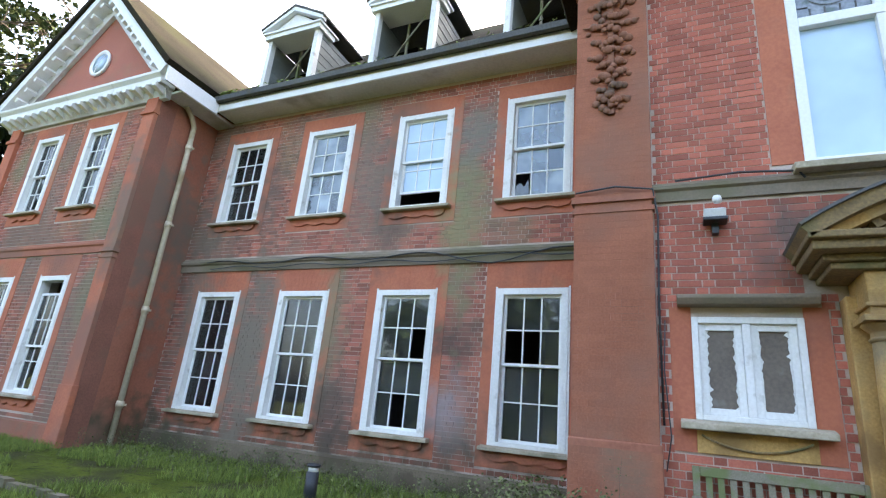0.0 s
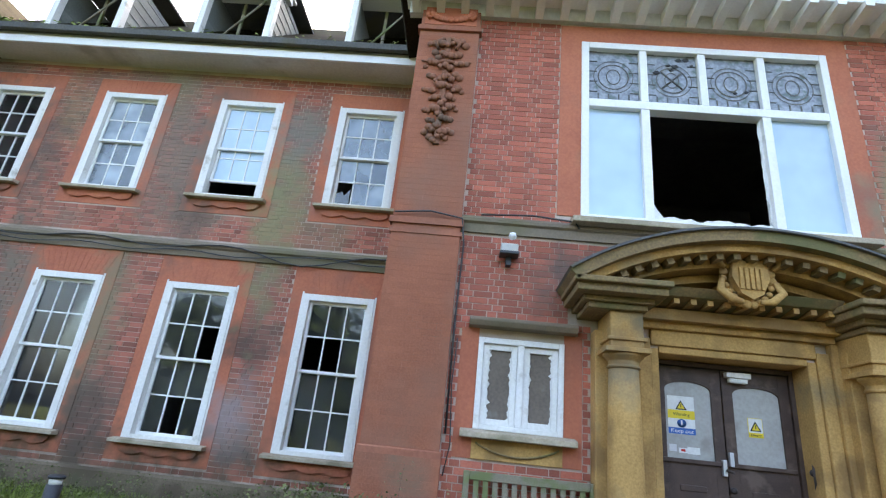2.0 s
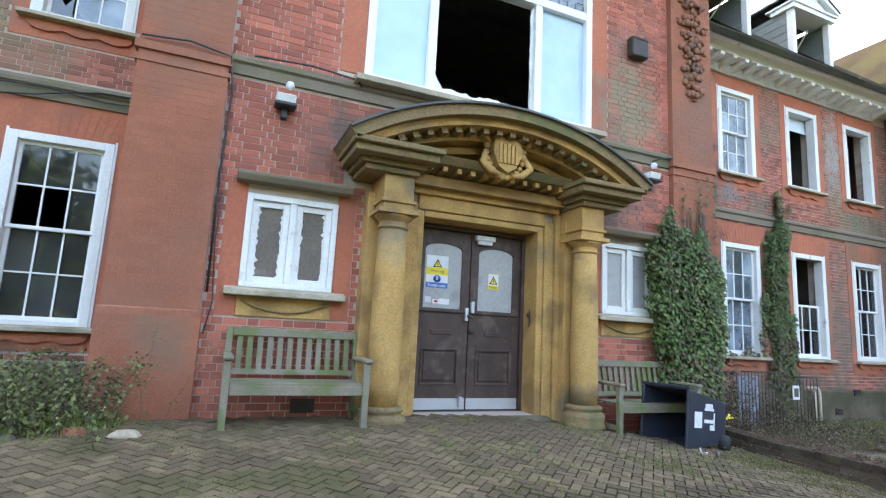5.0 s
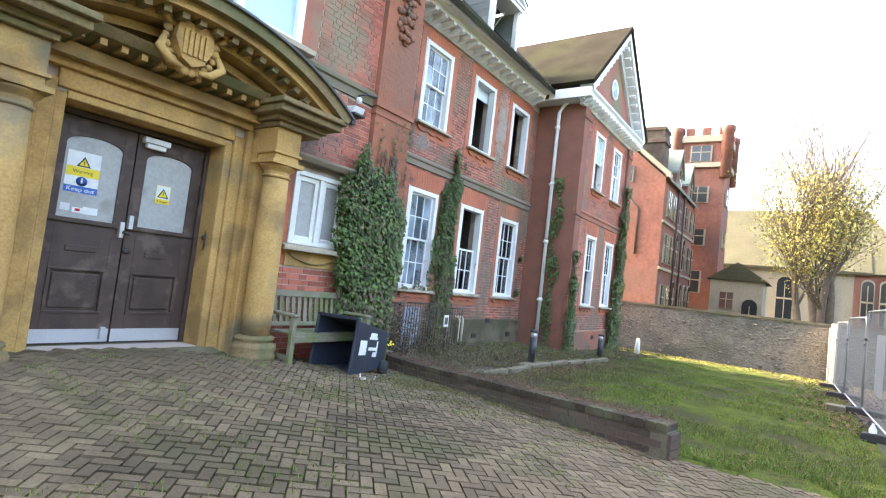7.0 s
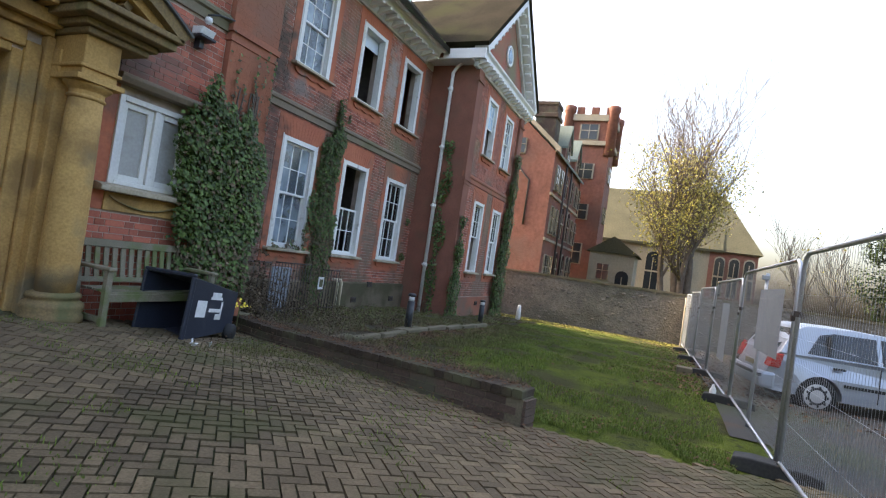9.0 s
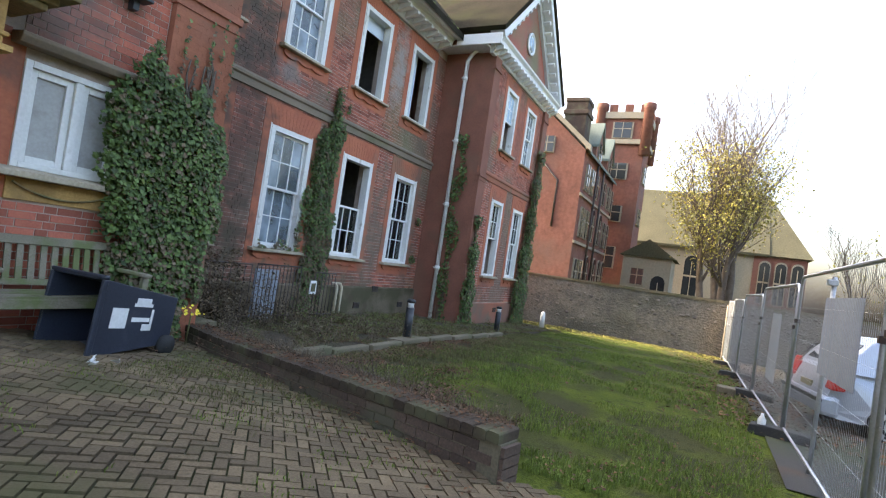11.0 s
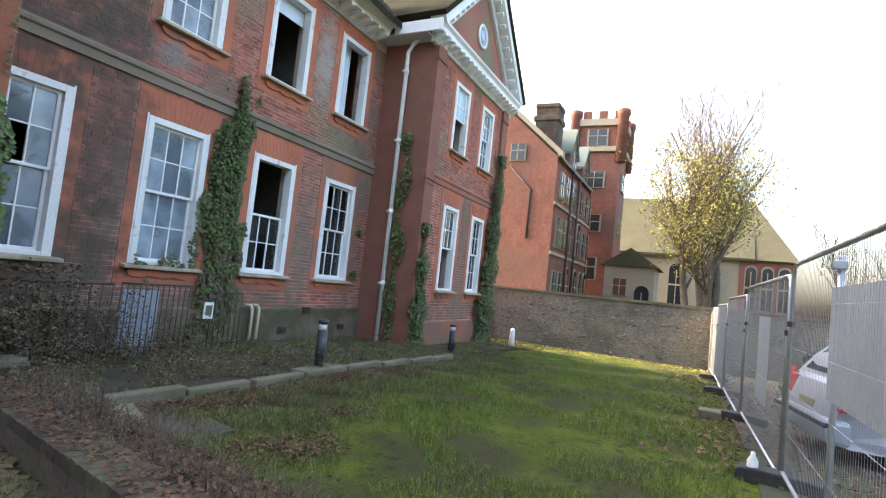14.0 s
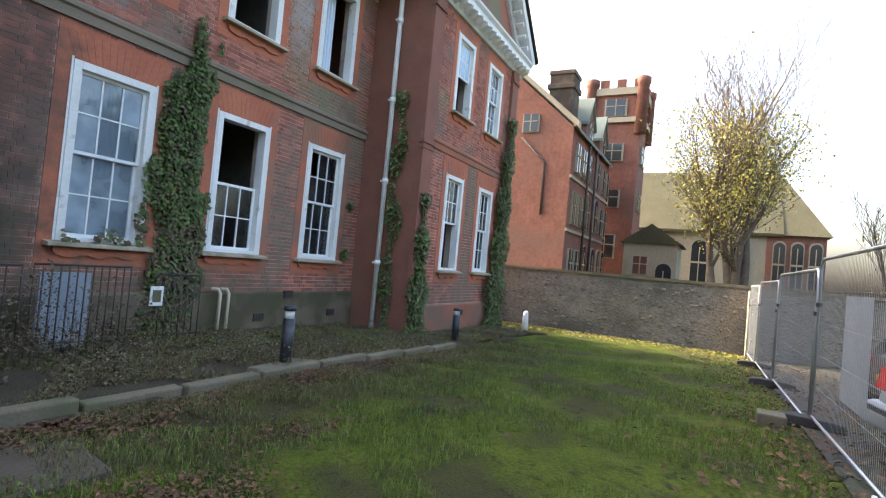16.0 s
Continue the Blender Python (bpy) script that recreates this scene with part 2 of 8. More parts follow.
# bluish tone also lends the upper windows the look of reflected sky
CURTAIN = material("pale_cloth_with_sky_tone", (0.55, 0.62, 0.70), (0.66, 0.72, 0.78), 0.9, 3, 60, 0.1)
PAVER = material("concrete_paver", (0.076, 0.053, 0.028), (0.142, 0.104, 0.058), 0.9, 2.4, 60, 0.4, vary=0.3, obvary=0.3,
                 stain=(0.062, 0.06, 0.02), stain_big=1.3, stain_cut=0.52, stain2=(0.11, 0.076, 0.042), stain2_big=0.5, stain2_cut=0.52)
MOSS_JOINT = material("mossy_joint_earth", (0.025, 0.025, 0.014), (0.05, 0.056, 0.018), 1.0, 2.0, 50, 0.5)
# bare and leaf-strewn places on the lawn
LAWN_SPOTS = [((7.45, -2.95, -0.6), (0.3, 0.16, 1), (0.03, 0.028, 0.02)), ((6.2, -2.5, -0.6), (0.35, 0.25, 1), (0.06, 0.05, 0.03)), ((10.05, -3.5, -0.6), (0.8, 0.32, 1), (0.035, 0.032, 0.022)), ((5.0, -3.05, -0.6), (0.35, 0.25, 1), (0.07, 0.05, 0.03)), ((9.4, -1.3, -0.6), (4.0, 0.35, 1), (0.06, 0.062, 0.035)), ((6.4, -1.9, -0.6), (1.6, 0.4, 1), (0.055, 0.046, 0.026)), ((8.6, -2.5, -0.6), (0.9, 0.35, 1), (0.05, 0.045, 0.025)), ((5.4, -4.2, -0.6), (0.8, 0.3, 1), (0.06, 0.052, 0.025)), ((12.0, -2.4, -0.6), (1.6, 0.4, 1), (0.055, 0.055, 0.028))]
LAWN = material("mossy_lawn", (0.052, 0.07, 0.011), (0.12, 0.145, 0.02), 0.95, 2.2, 30, 1.0, spec=0.1,
                stain=(0.055, 0.05, 0.024), stain_big=0.9, stain_cut=0.45, stain2=(0.03, 0.03, 0.014), stain2_big=8.0, stain2_cut=0.56, dist=0.04, patches=LAWN_SPOTS)
BED = material("leafy_bed_soil", (0.03, 0.022, 0.013), (0.075, 0.054, 0.03), 1.0, 3.0, 35, 1.0, stain=(0.055, 0.05, 0.024), stain_big=2.4, stain_cut=0.5, dist=0.03)
ASPHALT = material("mossy_asphalt", (0.035, 0.033, 0.03), (0.056, 0.052, 0.044), 0.95, 1.0, 60, 0.4, stain=(0.042, 0.05, 0.02), stain_big=0.5, stain_cut=0.5,
                   stain2=(0.09, 0.05, 0.025), stain2_big=0.9, stain2_cut=0.63)
MUD = material("muddy_slab", (0.06, 0.047, 0.03), (0.095, 0.075, 0.05), 0.8, 1.5, 40, 0.2)
KERB = material("kerb_concrete", (0.12, 0.10, 0.064), (0.19, 0.16, 0.105), 0.95, 2.0, 50, 0.3, stain=(0.10, 0.10, 0.05), stain_big=1.5, stain_cut=0.5)
WALL_BRICK = material("dark_garden_brick", (0.07, 0.048, 0.036), (0.125, 0.082, 0.06), 0.9, 1.5, 50, 0.3, vary=0.3, obvary=0.25, stain=(0.10, 0.095, 0.06), stain_big=1.5, stain_cut=0.5)
FLINT = material("flint_and_mortar_wall", (0.13, 0.115, 0.095), (0.24, 0.21, 0.17), 0.95, 1.4, 9, 0.9, stain=(0.10, 0.095, 0.07), stain_big=0.5, stain_cut=0.52, dist=0.05)
FLINT_PIECE = material("flint_piece", (0.12, 0.105, 0.088), (0.2, 0.175, 0.145), 0.85, 2, 40, 0.3, vary=0.22, stain=(0.12, 0.10, 0.075), stain_big=0.6, stain_cut=0.52)
GALV = material("galvanised_steel", (0.42, 0.44, 0.47), (0.55, 0.57, 0.6), 0.45, 4, 60, 0.05, metal=0.7)
COPE = material("mossy_coping", (0.042, 0.03, 0.02), (0.08, 0.056, 0.037), 0.95, 2.0, 50, 0.3, obvary=0.2, stain=(0.10, 0.10, 0.05), stain_big=2.0, stain_cut=0.5)
RUBBER = material("fence_foot_rubber", (0.03, 0.03, 0.03), (0.05, 0.048, 0.045), 0.9, 3, 40, 0.2)
SHEET = material("pale_grey_sheet", (0.25, 0.285, 0.33), (0.31, 0.35, 0.40), 0.6, 2, 30, 0.05)
PAINT = material("silver_car_paint", (0.36, 0.40, 0.46), (0.40, 0.44, 0.50), 0.28, 2, 300, 0.0, metal=0.4)
CAR_DARK = material("black_car_paint", (0.012, 0.012, 0.014), (0.016, 0.016, 0.018), 0.25, 2, 300, 0.0)
TYRE = material("tyre_rubber", (0.018, 0.018, 0.018), (0.03, 0.03, 0.03), 0.9, 5, 60, 0.2)
RIM = material("silver_wheel_trim", (0.5, 0.5, 0.5), (0.6, 0.6, 0.6), 0.4, 4, 60, 0.0, metal=0.4)
IVY = material("ivy_leaf", (0.046, 0.078, 0.018), (0.1, 0.145, 0.038), 0.5, 2.5, 8, 0.0, vary=0.55, spec=0.3)
IVY_DRY = material("withered_ivy", (0.10, 0.075, 0.045), (0.16, 0.12, 0.075), 0.9, 3, 10, 0.0, vary=0.4)
BARK = material("grey_brown_bark", (0.085, 0.065, 0.05), (0.14, 0.11, 0.085), 0.95, 4, 30, 0.5)
LEAF_YELLOW = material("yellow_autumn_leaf", (0.38, 0.30, 0.05), (0.25, 0.25, 0.07), 0.7, 1.0, 6, 0.0, vary=0.5)
LEAF_DARK = material("dark_evergreen_leaf", (0.018, 0.032, 0.014), (0.035, 0.055, 0.02), 0.8, 0.8, 4, 0.0, vary=0.5, spec=0.1)
NEEDLE = material("pine_needle", (0.028, 0.044, 0.016), (0.055, 0.075, 0.028), 0.85, 0.8, 4, 0.0, vary=0.5, spec=0.1)
GRASS_DULL = material("dull_grass_blade", (0.095, 0.092, 0.03), (0.155, 0.145, 0.055), 0.85, 0.8, 10, 0.0, vary=0.4)
GRASS = material("grass_blade", (0.095, 0.14, 0.02), (0.18, 0.225, 0.04), 0.8, 0.8, 10, 0.0, vary=0.4)
WEED = material("grey_green_weed", (0.08, 0.094, 0.03), (0.15, 0.165, 0.062), 0.85, 1.0, 10, 0.0, vary=0.45)
DEADLEAF = material("fallen_leaf", (0.075, 0.036, 0.018), (0.135, 0.068, 0.03), 0.85, 2.0, 10, 0.0, vary=0.5)
FAR_BRICK = material("far_red_brick", (0.15, 0.062, 0.044), (0.235, 0.098, 0.07), 0.9, 1.2, 5, 0.6, stain=(0.15, 0.085, 0.066), stain_big=0.3, stain_cut=0.5, dist=0.03)
FAR_STONE = material("far_buff_stone", (0.27, 0.235, 0.175), (0.36, 0.31, 0.235), 0.9, 0.4, 8, 0.1, stain=(0.2, 0.16, 0.11), stain_big=0.3)
FAR_ROOF = material("far_green_slate", (0.14, 0.17, 0.15), (0.20, 0.23, 0.20), 0.9, 0.5, 10, 0.1, spec=0.1)
FAR_TILE = material("far_brown_tile", (0.06, 0.058, 0.038), (0.10, 0.094, 0.062), 1.0, 0.5, 10, 0.2, spec=0.05)
STAINED = material("leaded_stained_glass", (0.17, 0.19, 0.22), (0.30, 0.33, 0.37), 0.25, 9, 26, 0.1, stain=(0.10, 0.14, 0.12), stain_big=7, stain_cut=0.55)
ORNAMENT = material("carved_terracotta", (0.20, 0.085, 0.05), (0.28, 0.12, 0.07), 0.9, 4, 40, 0.3, stain=(0.10, 0.07, 0.05), stain_big=4, stain_cut=0.52)
GLASS = glass_material("dirty_glass", (0.55, 0.59, 0.59), (0.26, 0.27, 0.27), 0.17)
# blue-grey film: the sky mirrored in the panes, painted into their colour
GLASS_PALE = glass_material("pale_painted_sky_glass", (0.62, 0.68, 0.72), (0.42, 0.50, 0.57), 0.75)
# reflected sky painted in as an even pale blue film
GLASS_BLUE = glass_material("painted_sky_glass", (0.75, 0.86, 0.95), (0.52, 0.68, 0.83), 0.9, True)
CAR_PANE = material("tinted_car_glass", (0.02, 0.023, 0.026), (0.028, 0.032, 0.036), 0.06, 1, 10, 0.0, spec=0.6)
PLATE = material("number_plate_yellow", (0.30, 0.25, 0.10), (0.26, 0.22, 0.09), 0.5, 10, 40, 0.0)
LENS = material("red_lamp_lens", (0.45, 0.02, 0.015), (0.38, 0.015, 0.01), 0.2, 6, 60, 0.0)
BLACK_INK = material("black_ink", (0.015, 0.015, 0.015), (0.02, 0.02, 0.02), 0.6, 10, 40, 0.0)


# ---- mesh tools ----
class Geo:
    """Collects faces for one mesh."""

    def __init__(self):
        self.v, self.f, self.s = [], [], []

    def add(self, verts, faces, smooth=False):
        k = len(self.v)
        self.v += [tuple(p) for p in verts]
        self.f += [tuple(i + k for i in q) for q in faces]
        self.s += [smooth] * len(faces)
        return self

    def box(self, x0, x1, y0, y1, z0, z1, skip=()):
        p = [(x0, y0, z0), (x1, y0, z0), (x1, y1, z0), (x0, y1, z0), (x0, y0, z1), (x1, y0, z1), (x1, y1, z1), (x0, y1, z1)]
        f = {"b": (0, 3, 2, 1), "t": (4, 5, 6, 7), "f": (0, 1, 5, 4), "r": (1, 2, 6, 5), "k": (2, 3, 7, 6), "l": (3, 0, 4, 7)}
        return self.add(p, [q for k, q in f.items() if k not in skip])

    def prism(self, poly, axis, a, b):
        """A polygon (counter-clockwise pairs in the other two axes) drawn out along an axis from a to b."""
        def put(p, d):
            return {"x": (d, p[0], p[1]), "y": (p[0], d, p[1]), "z": (p[0], p[1], d)}[axis]
        n = len(poly)
        v = [put(p, a) for p in poly] + [put(p, b) for p in poly]
        return self.add(v, [tuple(range(n - 1, -1, -1)), tuple(range(n, 2 * n))] + [(i, (i + 1) % n, n + (i + 1) % n, n + i) for i in range(n)])

    def tube(self, pts, rads, seg=8, caps=True):
        pts = [Vector(p) for p in pts]
        if not isinstance(rads, (list, tuple)):
            rads = [rads] * len(pts)
        v, f = [], []
        side = None
        for i, p in enumerate(pts):
            d = (pts[min(i + 1, len(pts) - 1)] - pts[max(i - 1, 0)]).normalized()
            if side is None or abs(side.dot(d)) > 0.95:
                side = d.orthogonal().normalized()
            a = (side - d * side.dot(d)).normalized()
            side = a
            b = d.cross(a)
            for k in range(seg):
                w = 2 * math.pi * k / seg
                v.append(p + (a * math.cos(w) + b * math.sin(w)) * rads[i])
        for i in range(len(pts) - 1):
            for k in range(seg):
                f.append((i * seg + k, i * seg + (k + 1) % seg, (i + 1) * seg + (k + 1) % seg, (i + 1) * seg + k))
        self.add(v, f, True)
        if caps:
            k = len(self.v) - len(v)
            self.f += [tuple(k + i for i in range(seg - 1, -1, -1)), tuple(k + (len(pts) - 1) * seg + i for i in range(seg))]
            self.s += [False, False]
        return self

    def lathe(self, prof, c=(0, 0, 0), seg=20, axis="z"):
        v, f = [], []
        for r, h in prof:
            for k in range(seg):
                w = 2 * math.pi * k / seg
                p = (r * math.cos(w), r * math.sin(w), h)
                if axis == "x":
                    p = (p[2], p[0], p[1])
                elif axis == "y":
                    p = (p[0], p[2], p[1])
                v.append((p[0] + c[0], p[1] + c[1], p[2] + c[2]))
        for i in range(len(prof) - 1):
            for k in range(seg):
                f.append((i * seg + k, i * seg + (k + 1) % seg, (i + 1) * seg + (k + 1) % seg, (i + 1) * seg + k))
        f += [tuple(range(seg - 1, -1, -1)), tuple((len(prof) - 1) * seg + k for k in range(seg))]
        return self.add(v, f, True)

    def mesh(self, name, mat):
        me = bpy.data.meshes.new(name)
        me.from_pydata(self.v, [], self.f)
        me.materials.append(mat)
        me.polygons.foreach_set("use_smooth", self.s)
        me.update()
        return me

    def ob(self, name, mat, parent=None, label="", bevel=0.0):
        o = new(name, self.mesh(name, mat))
        if parent:
            o.parent = parent
        if label:
            o["label"] = label
        if bevel:
            b = o.modifiers.new("bevel", "BEVEL")
            b.width, b.segments, b.limit_method = bevel, 2, "ANGLE"
        return o


def thing(name, label, category, group="", kind="", m=None):
    e = new(name)
    e.empty_display_size = 0.2
    if m is not None:
        e.matrix_world = m
    return tagged(e, label, category, group, kind)


def structure(geo, name, mat, label, category="", bevel=0.0):
    return tagged(geo.ob(name, mat, bevel=bevel), label, category, kind="structure")


def smooth(a, b, x):
    q = min(1.0, max(0.0, (x - a) / (b - a)))
    return q * q * (3 - 2 * q)


def ground_z(x, y):
    """The forecourt falls away from the door and towards the lower lawn."""
    low = max(-0.32, -0.06 * max(0.0, -0.5 - y))
    s = smooth(-0.5, 5.5, x)
    return low * (1 - s) - 0.52 * s - 0.032 * max(0.0, x - 8.0) * (1 if x < 24 else 24 / x)


rng = random.Random(7)


# ---- the house: plan ----
Y_REC, Y_WING, Y_BAY = 1.97, 0.49, 0.0
GF, UF = (0.76, 3.07), (4.58, 6.5)
LEFT_X, RIGHT_X = (-4.85, -7.02, -9.19, -11.34), (4.87, 7.06, 9.24, 11.38)
WING_RX, WING_LX = (14.43, 16.37), (-14.3, -16.22)
X_LW, X_LC, X_RC, X_RW, X_BAY = -17.93, -12.58, 12.62, 17.95, 3.84
BIGWIN = (-1.62, 1.6, 3.76, 6.45)
SMALLX, SMALLW, SMALLZ = 2.25, 0.93, (1.28, 2.24)
DORMERS = (-10.77, -7.8, -4.85, 6.85, 9.8)


def wall_cells(x0, x1, z0, z1, holes):
    xs = sorted({x0, x1, *[min(max(h[i], x0), x1) for h in holes for i in (0, 1)]})
    zs = sorted({z0, z1, *[min(max(h[i], z0), z1) for h in holes for i in (2, 3)]})
    for a, b in zip(xs, xs[1:]):
        run = None
        for c, d in zip(zs, zs[1:]):
            cx, cz = (a + b) / 2, (c + d) / 2
            solid = not any(h[0] < cx < h[1] and h[2] < cz < h[3] for h in holes)
            if solid:
                run = (run[0], d) if run else (c, d)
            if run and (not solid or d == zs[-1]):
                yield a, b, run[0], run[1]
                run = None


def front_wall(name, label, x0, x1, z0, z1, y, holes, thick=0.36, mat=None):
    g = Geo()
    for a, b, c, d in wall_cells(x0, x1, z0, z1, holes):
        g.box(a, b, y, y + thick, c, d)
    return structure(g, name, mat or MORTAR, label, "wall")


def hole(xc, w, z):
    return (xc - w / 2, xc + w / 2, z[0], z[1])


WG, WU, WW = 1.1, 1.09, 0.93
holes_l = [hole(x, WG, GF) for x in LEFT_X] + [hole(x, WU, UF) for x in LEFT_X]
holes_r = [hole(x, WG, GF) for x in RIGHT_X] + [hole(x, WU, UF) for x in RIGHT_X]
holes_wr = [hole(x, WW, GF) for x in WING_RX] + [hole(x, WW, UF) for x in WING_RX]
holes_wl = [hole(x, 0.93, GF) for x in WING_LX] + [hole(x, 0.93, UF) for x in WING_LX]
DOOR = (-0.82, 0.82, 0.0, 2.27)
holes_b = [BIGWIN, DOOR, hole(-SMALLX, SMALLW, SMALLZ), hole(SMALLX, SMALLW, SMALLZ)]
wall_left = front_wall("wall_left", "weathered red brick front wall with sash windows", X_LC, -X_BAY, -0.6, 7.1, Y_REC, holes_l)
wall_right = front_wall("wall_right", "red brick front wall with ivy and open sash windows", X_BAY, X_RC, -1.2, 7.1, Y_REC, holes_r)
wall_wing_right = front_wall("wall_wing_right", "red brick gabled wing front wall", X_RC, X_RW, -1.2, 7.2, Y_WING, holes_wr)
wall_wing_left = front_wall("wall_wing_left", "red brick gabled wing front wall with two bays", X_LW, X_LC, -0.6, 7.2, Y_WING, holes_wl)
wall_bay = front_wall("wall_bay", "projecting red brick entrance bay with stone doorcase", -X_BAY, X_BAY, -0.9, 6.75, Y_BAY, holes_b)


def side_wall(name, label, x0, x1, y0, y1, z0, z1, mat):
    return structure(Geo().box(x0, x1, y0, y1, z0, z1), name, mat, label, "wall")


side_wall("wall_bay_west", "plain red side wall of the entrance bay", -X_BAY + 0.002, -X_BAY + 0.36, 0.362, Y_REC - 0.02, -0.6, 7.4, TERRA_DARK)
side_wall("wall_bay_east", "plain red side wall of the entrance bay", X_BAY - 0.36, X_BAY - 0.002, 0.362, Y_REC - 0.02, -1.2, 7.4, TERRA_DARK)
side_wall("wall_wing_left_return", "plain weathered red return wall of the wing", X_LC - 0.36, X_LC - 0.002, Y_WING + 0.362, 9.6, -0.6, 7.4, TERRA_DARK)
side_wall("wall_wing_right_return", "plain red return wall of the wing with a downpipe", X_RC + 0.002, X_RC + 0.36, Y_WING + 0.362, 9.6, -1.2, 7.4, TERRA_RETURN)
side_wall("wall_west", "red brick end wall of the house", X_LW + 0.002, X_LW + 0.36, Y_WING + 0.362, 9.98, -0.6, 7.4, BRICK)
side_wall("wall_east", "red brick end wall of the house", X_RW - 0.36, X_RW - 0.002, Y_WING + 0.362, 9.98, -1.2, 7.4, BRICK)
side_wall("wall_north", "red brick rear wall of the house", X_LW, X_RW, 10.0, 10.3, -1.2, 7.4, BRICK)
# unseen inner walls, floors and ceiling close the shell to keep windows dark
side_wall("wall_inner_west", "dark wall added to close the front rooms", X_LC, -X_BAY - 0.4, 7.2, 7.35, -0.5, 7.3, PLASTER)
side_wall("wall_inner_east", "dark wall added to close the front rooms", X_BAY + 0.4, X_RC, 7.2, 7.35, -1.0, 7.3, PLASTER)
side_wall("wall_inner_hall", "dark wall added to close the entrance hall", -X_BAY + 0.4, X_BAY - 0.4, 5.5, 5.65, -0.2, 6.9, PLASTER)
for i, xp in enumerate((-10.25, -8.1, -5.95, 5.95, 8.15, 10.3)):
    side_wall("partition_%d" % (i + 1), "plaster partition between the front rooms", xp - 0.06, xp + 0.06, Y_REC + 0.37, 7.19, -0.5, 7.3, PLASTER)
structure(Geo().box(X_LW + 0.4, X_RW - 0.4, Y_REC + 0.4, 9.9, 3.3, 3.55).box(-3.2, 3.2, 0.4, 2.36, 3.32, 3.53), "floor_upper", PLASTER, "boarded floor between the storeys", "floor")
structure(Geo().box(X_LW + 0.4, X_RW - 0.4, Y_REC + 0.4, 9.9, -0.14, 0.02).box(-3.2, 3.2, 0.37, 2.36, -0.12, 0.0), "floor_lower", PLASTER, "dark floor added to close the ground floor rooms", "floor")
structure(Geo().box(X_LW + 0.4, X_RW - 0.4, Y_REC + 0.38, 9.9, 6.98, 7.08).box(-3.2, 3.2, 0.4, 2.35, 6.6, 6.7), "ceiling", PLASTER, "dark ceiling added to close the upper rooms", "ceiling")


# ---- rubbed brick surrounds, bands and pilasters ----
def surround(name, xc, w, z0, z1, head, y, mat=TERRA):
    j = 0.2
    g = Geo()
    g.box(xc - w / 2 - j, xc - w / 2, y - 0.012, y + 0.1, z0 - 0.3, head)
    g.box(xc + w / 2, xc + w / 2 + j, y - 0.012, y + 0.1, z0 - 0.3, head)
    g.box(xc - w / 2, xc + w / 2, y - 0.012, y + 0.1, z1, head)
    g.box(xc - w / 2, xc + w / 2, y - 0.012, y + 0.1, z0 - 0.3, z0 - 0.002)
    # gauged head: thin wedge joints
    for k in range(-6, 7):
        a, b = xc + k * w / 13, xc + k * w / 13 * 1.25
        g.prism([(a - 0.03, z1 + 0.01), (a + 0.03, z1 + 0.01), (b + 0.036, min(head, z1 + 0.36)), (b - 0.036, min(head, z1 + 0.36))], "y", y - 0.016, y - 0.011)
    return structure(g, name, mat, "rubbed orange brick window surround", "surround")


n_s = 0
for xs, w, y in ((LEFT_X, WG, Y_REC), (RIGHT_X, WG, Y_REC), (WING_RX, WW, Y_WING), (WING_LX, 0.93, Y_WING)):
    for x in xs:
        for (z0, z1), head in ((GF, 3.5), (UF, 6.79)):
            n_s += 1
            surround("trim_%d" % n_s, x, w, z0, z1, head, y)
g = Geo()
g.box(BIGWIN[0] - 0.28, BIGWIN[0], -0.012, 0.1, 3.8, 6.72).box(BIGWIN[1], BIGWIN[1] + 0.28, -0.012, 0.1, 3.8, 6.72).box(BIGWIN[0], BIGWIN[1], -0.012, 0.1, 6.45, 6.72)
structure(g, "trim_bay_window", TERRA, "rubbed orange brick surround of the wide window", "surround")
for i, s in enumerate((-1, 1)):
    g = Geo()
    for a, b in ((-0.66, -0.465), (0.465, 0.66)):
        g.box(s * SMALLX + a, s * SMALLX + b, -0.012, 0.1, 0.99, 2.34)
    structure(g, "trim_small_window_%d" % (i + 1), TERRA, "rubbed orange brick jambs of the small window", "surround")


def band(name, x0, x1, y, z0, z1, proud, mat=STONE_GREY):
    g = Geo()
    h = z1 - z0
    g.prism([(y - proud * 0.55, z0), (y + 0.05, z0), (y + 0.05, z1), (y - proud * 0.3, z1), (y - proud * 0.55, z1 - h * 0.12), (y - proud, z1 - h * 0.22), (y - proud, z1 - h * 0.4), (y - proud * 0.55, z1 - h * 0.5)], "x", x0, x1)
    return structure(g, name, mat, "weathered moulded string course", "string course")


band("string_course_left", X_LC + 0.001, -X_BAY, Y_REC, 3.5, 3.77, 0.08)
band("string_course_right", X_BAY, X_RC - 0.001, Y_REC, 3.55, 3.8, 0.08)
band("string_course_wing_left", X_LW, X_LC, Y_WING, 3.52, 3.78, 0.06, TERRA_DARK)
band("string_course_wing_right", X_RC, X_RW, Y_WING, 3.52, 3.78, 0.06, TERRA_DARK)
band("string_course_bay", -X_BAY + 0.81, X_BAY - 0.81, Y_BAY, 3.48, 3.7, 0.07)
structure(Geo().prism([(Y_REC - 0.07, -0.6), (Y_REC + 0.05, -0.6), (Y_REC + 0.05, 0.36), (Y_REC - 0.07, 0.3)], "x", X_LC + 0.001, -X_BAY), "plinth_left", PLINTH, "mud-stained mossy rendered plinth", "plinth")
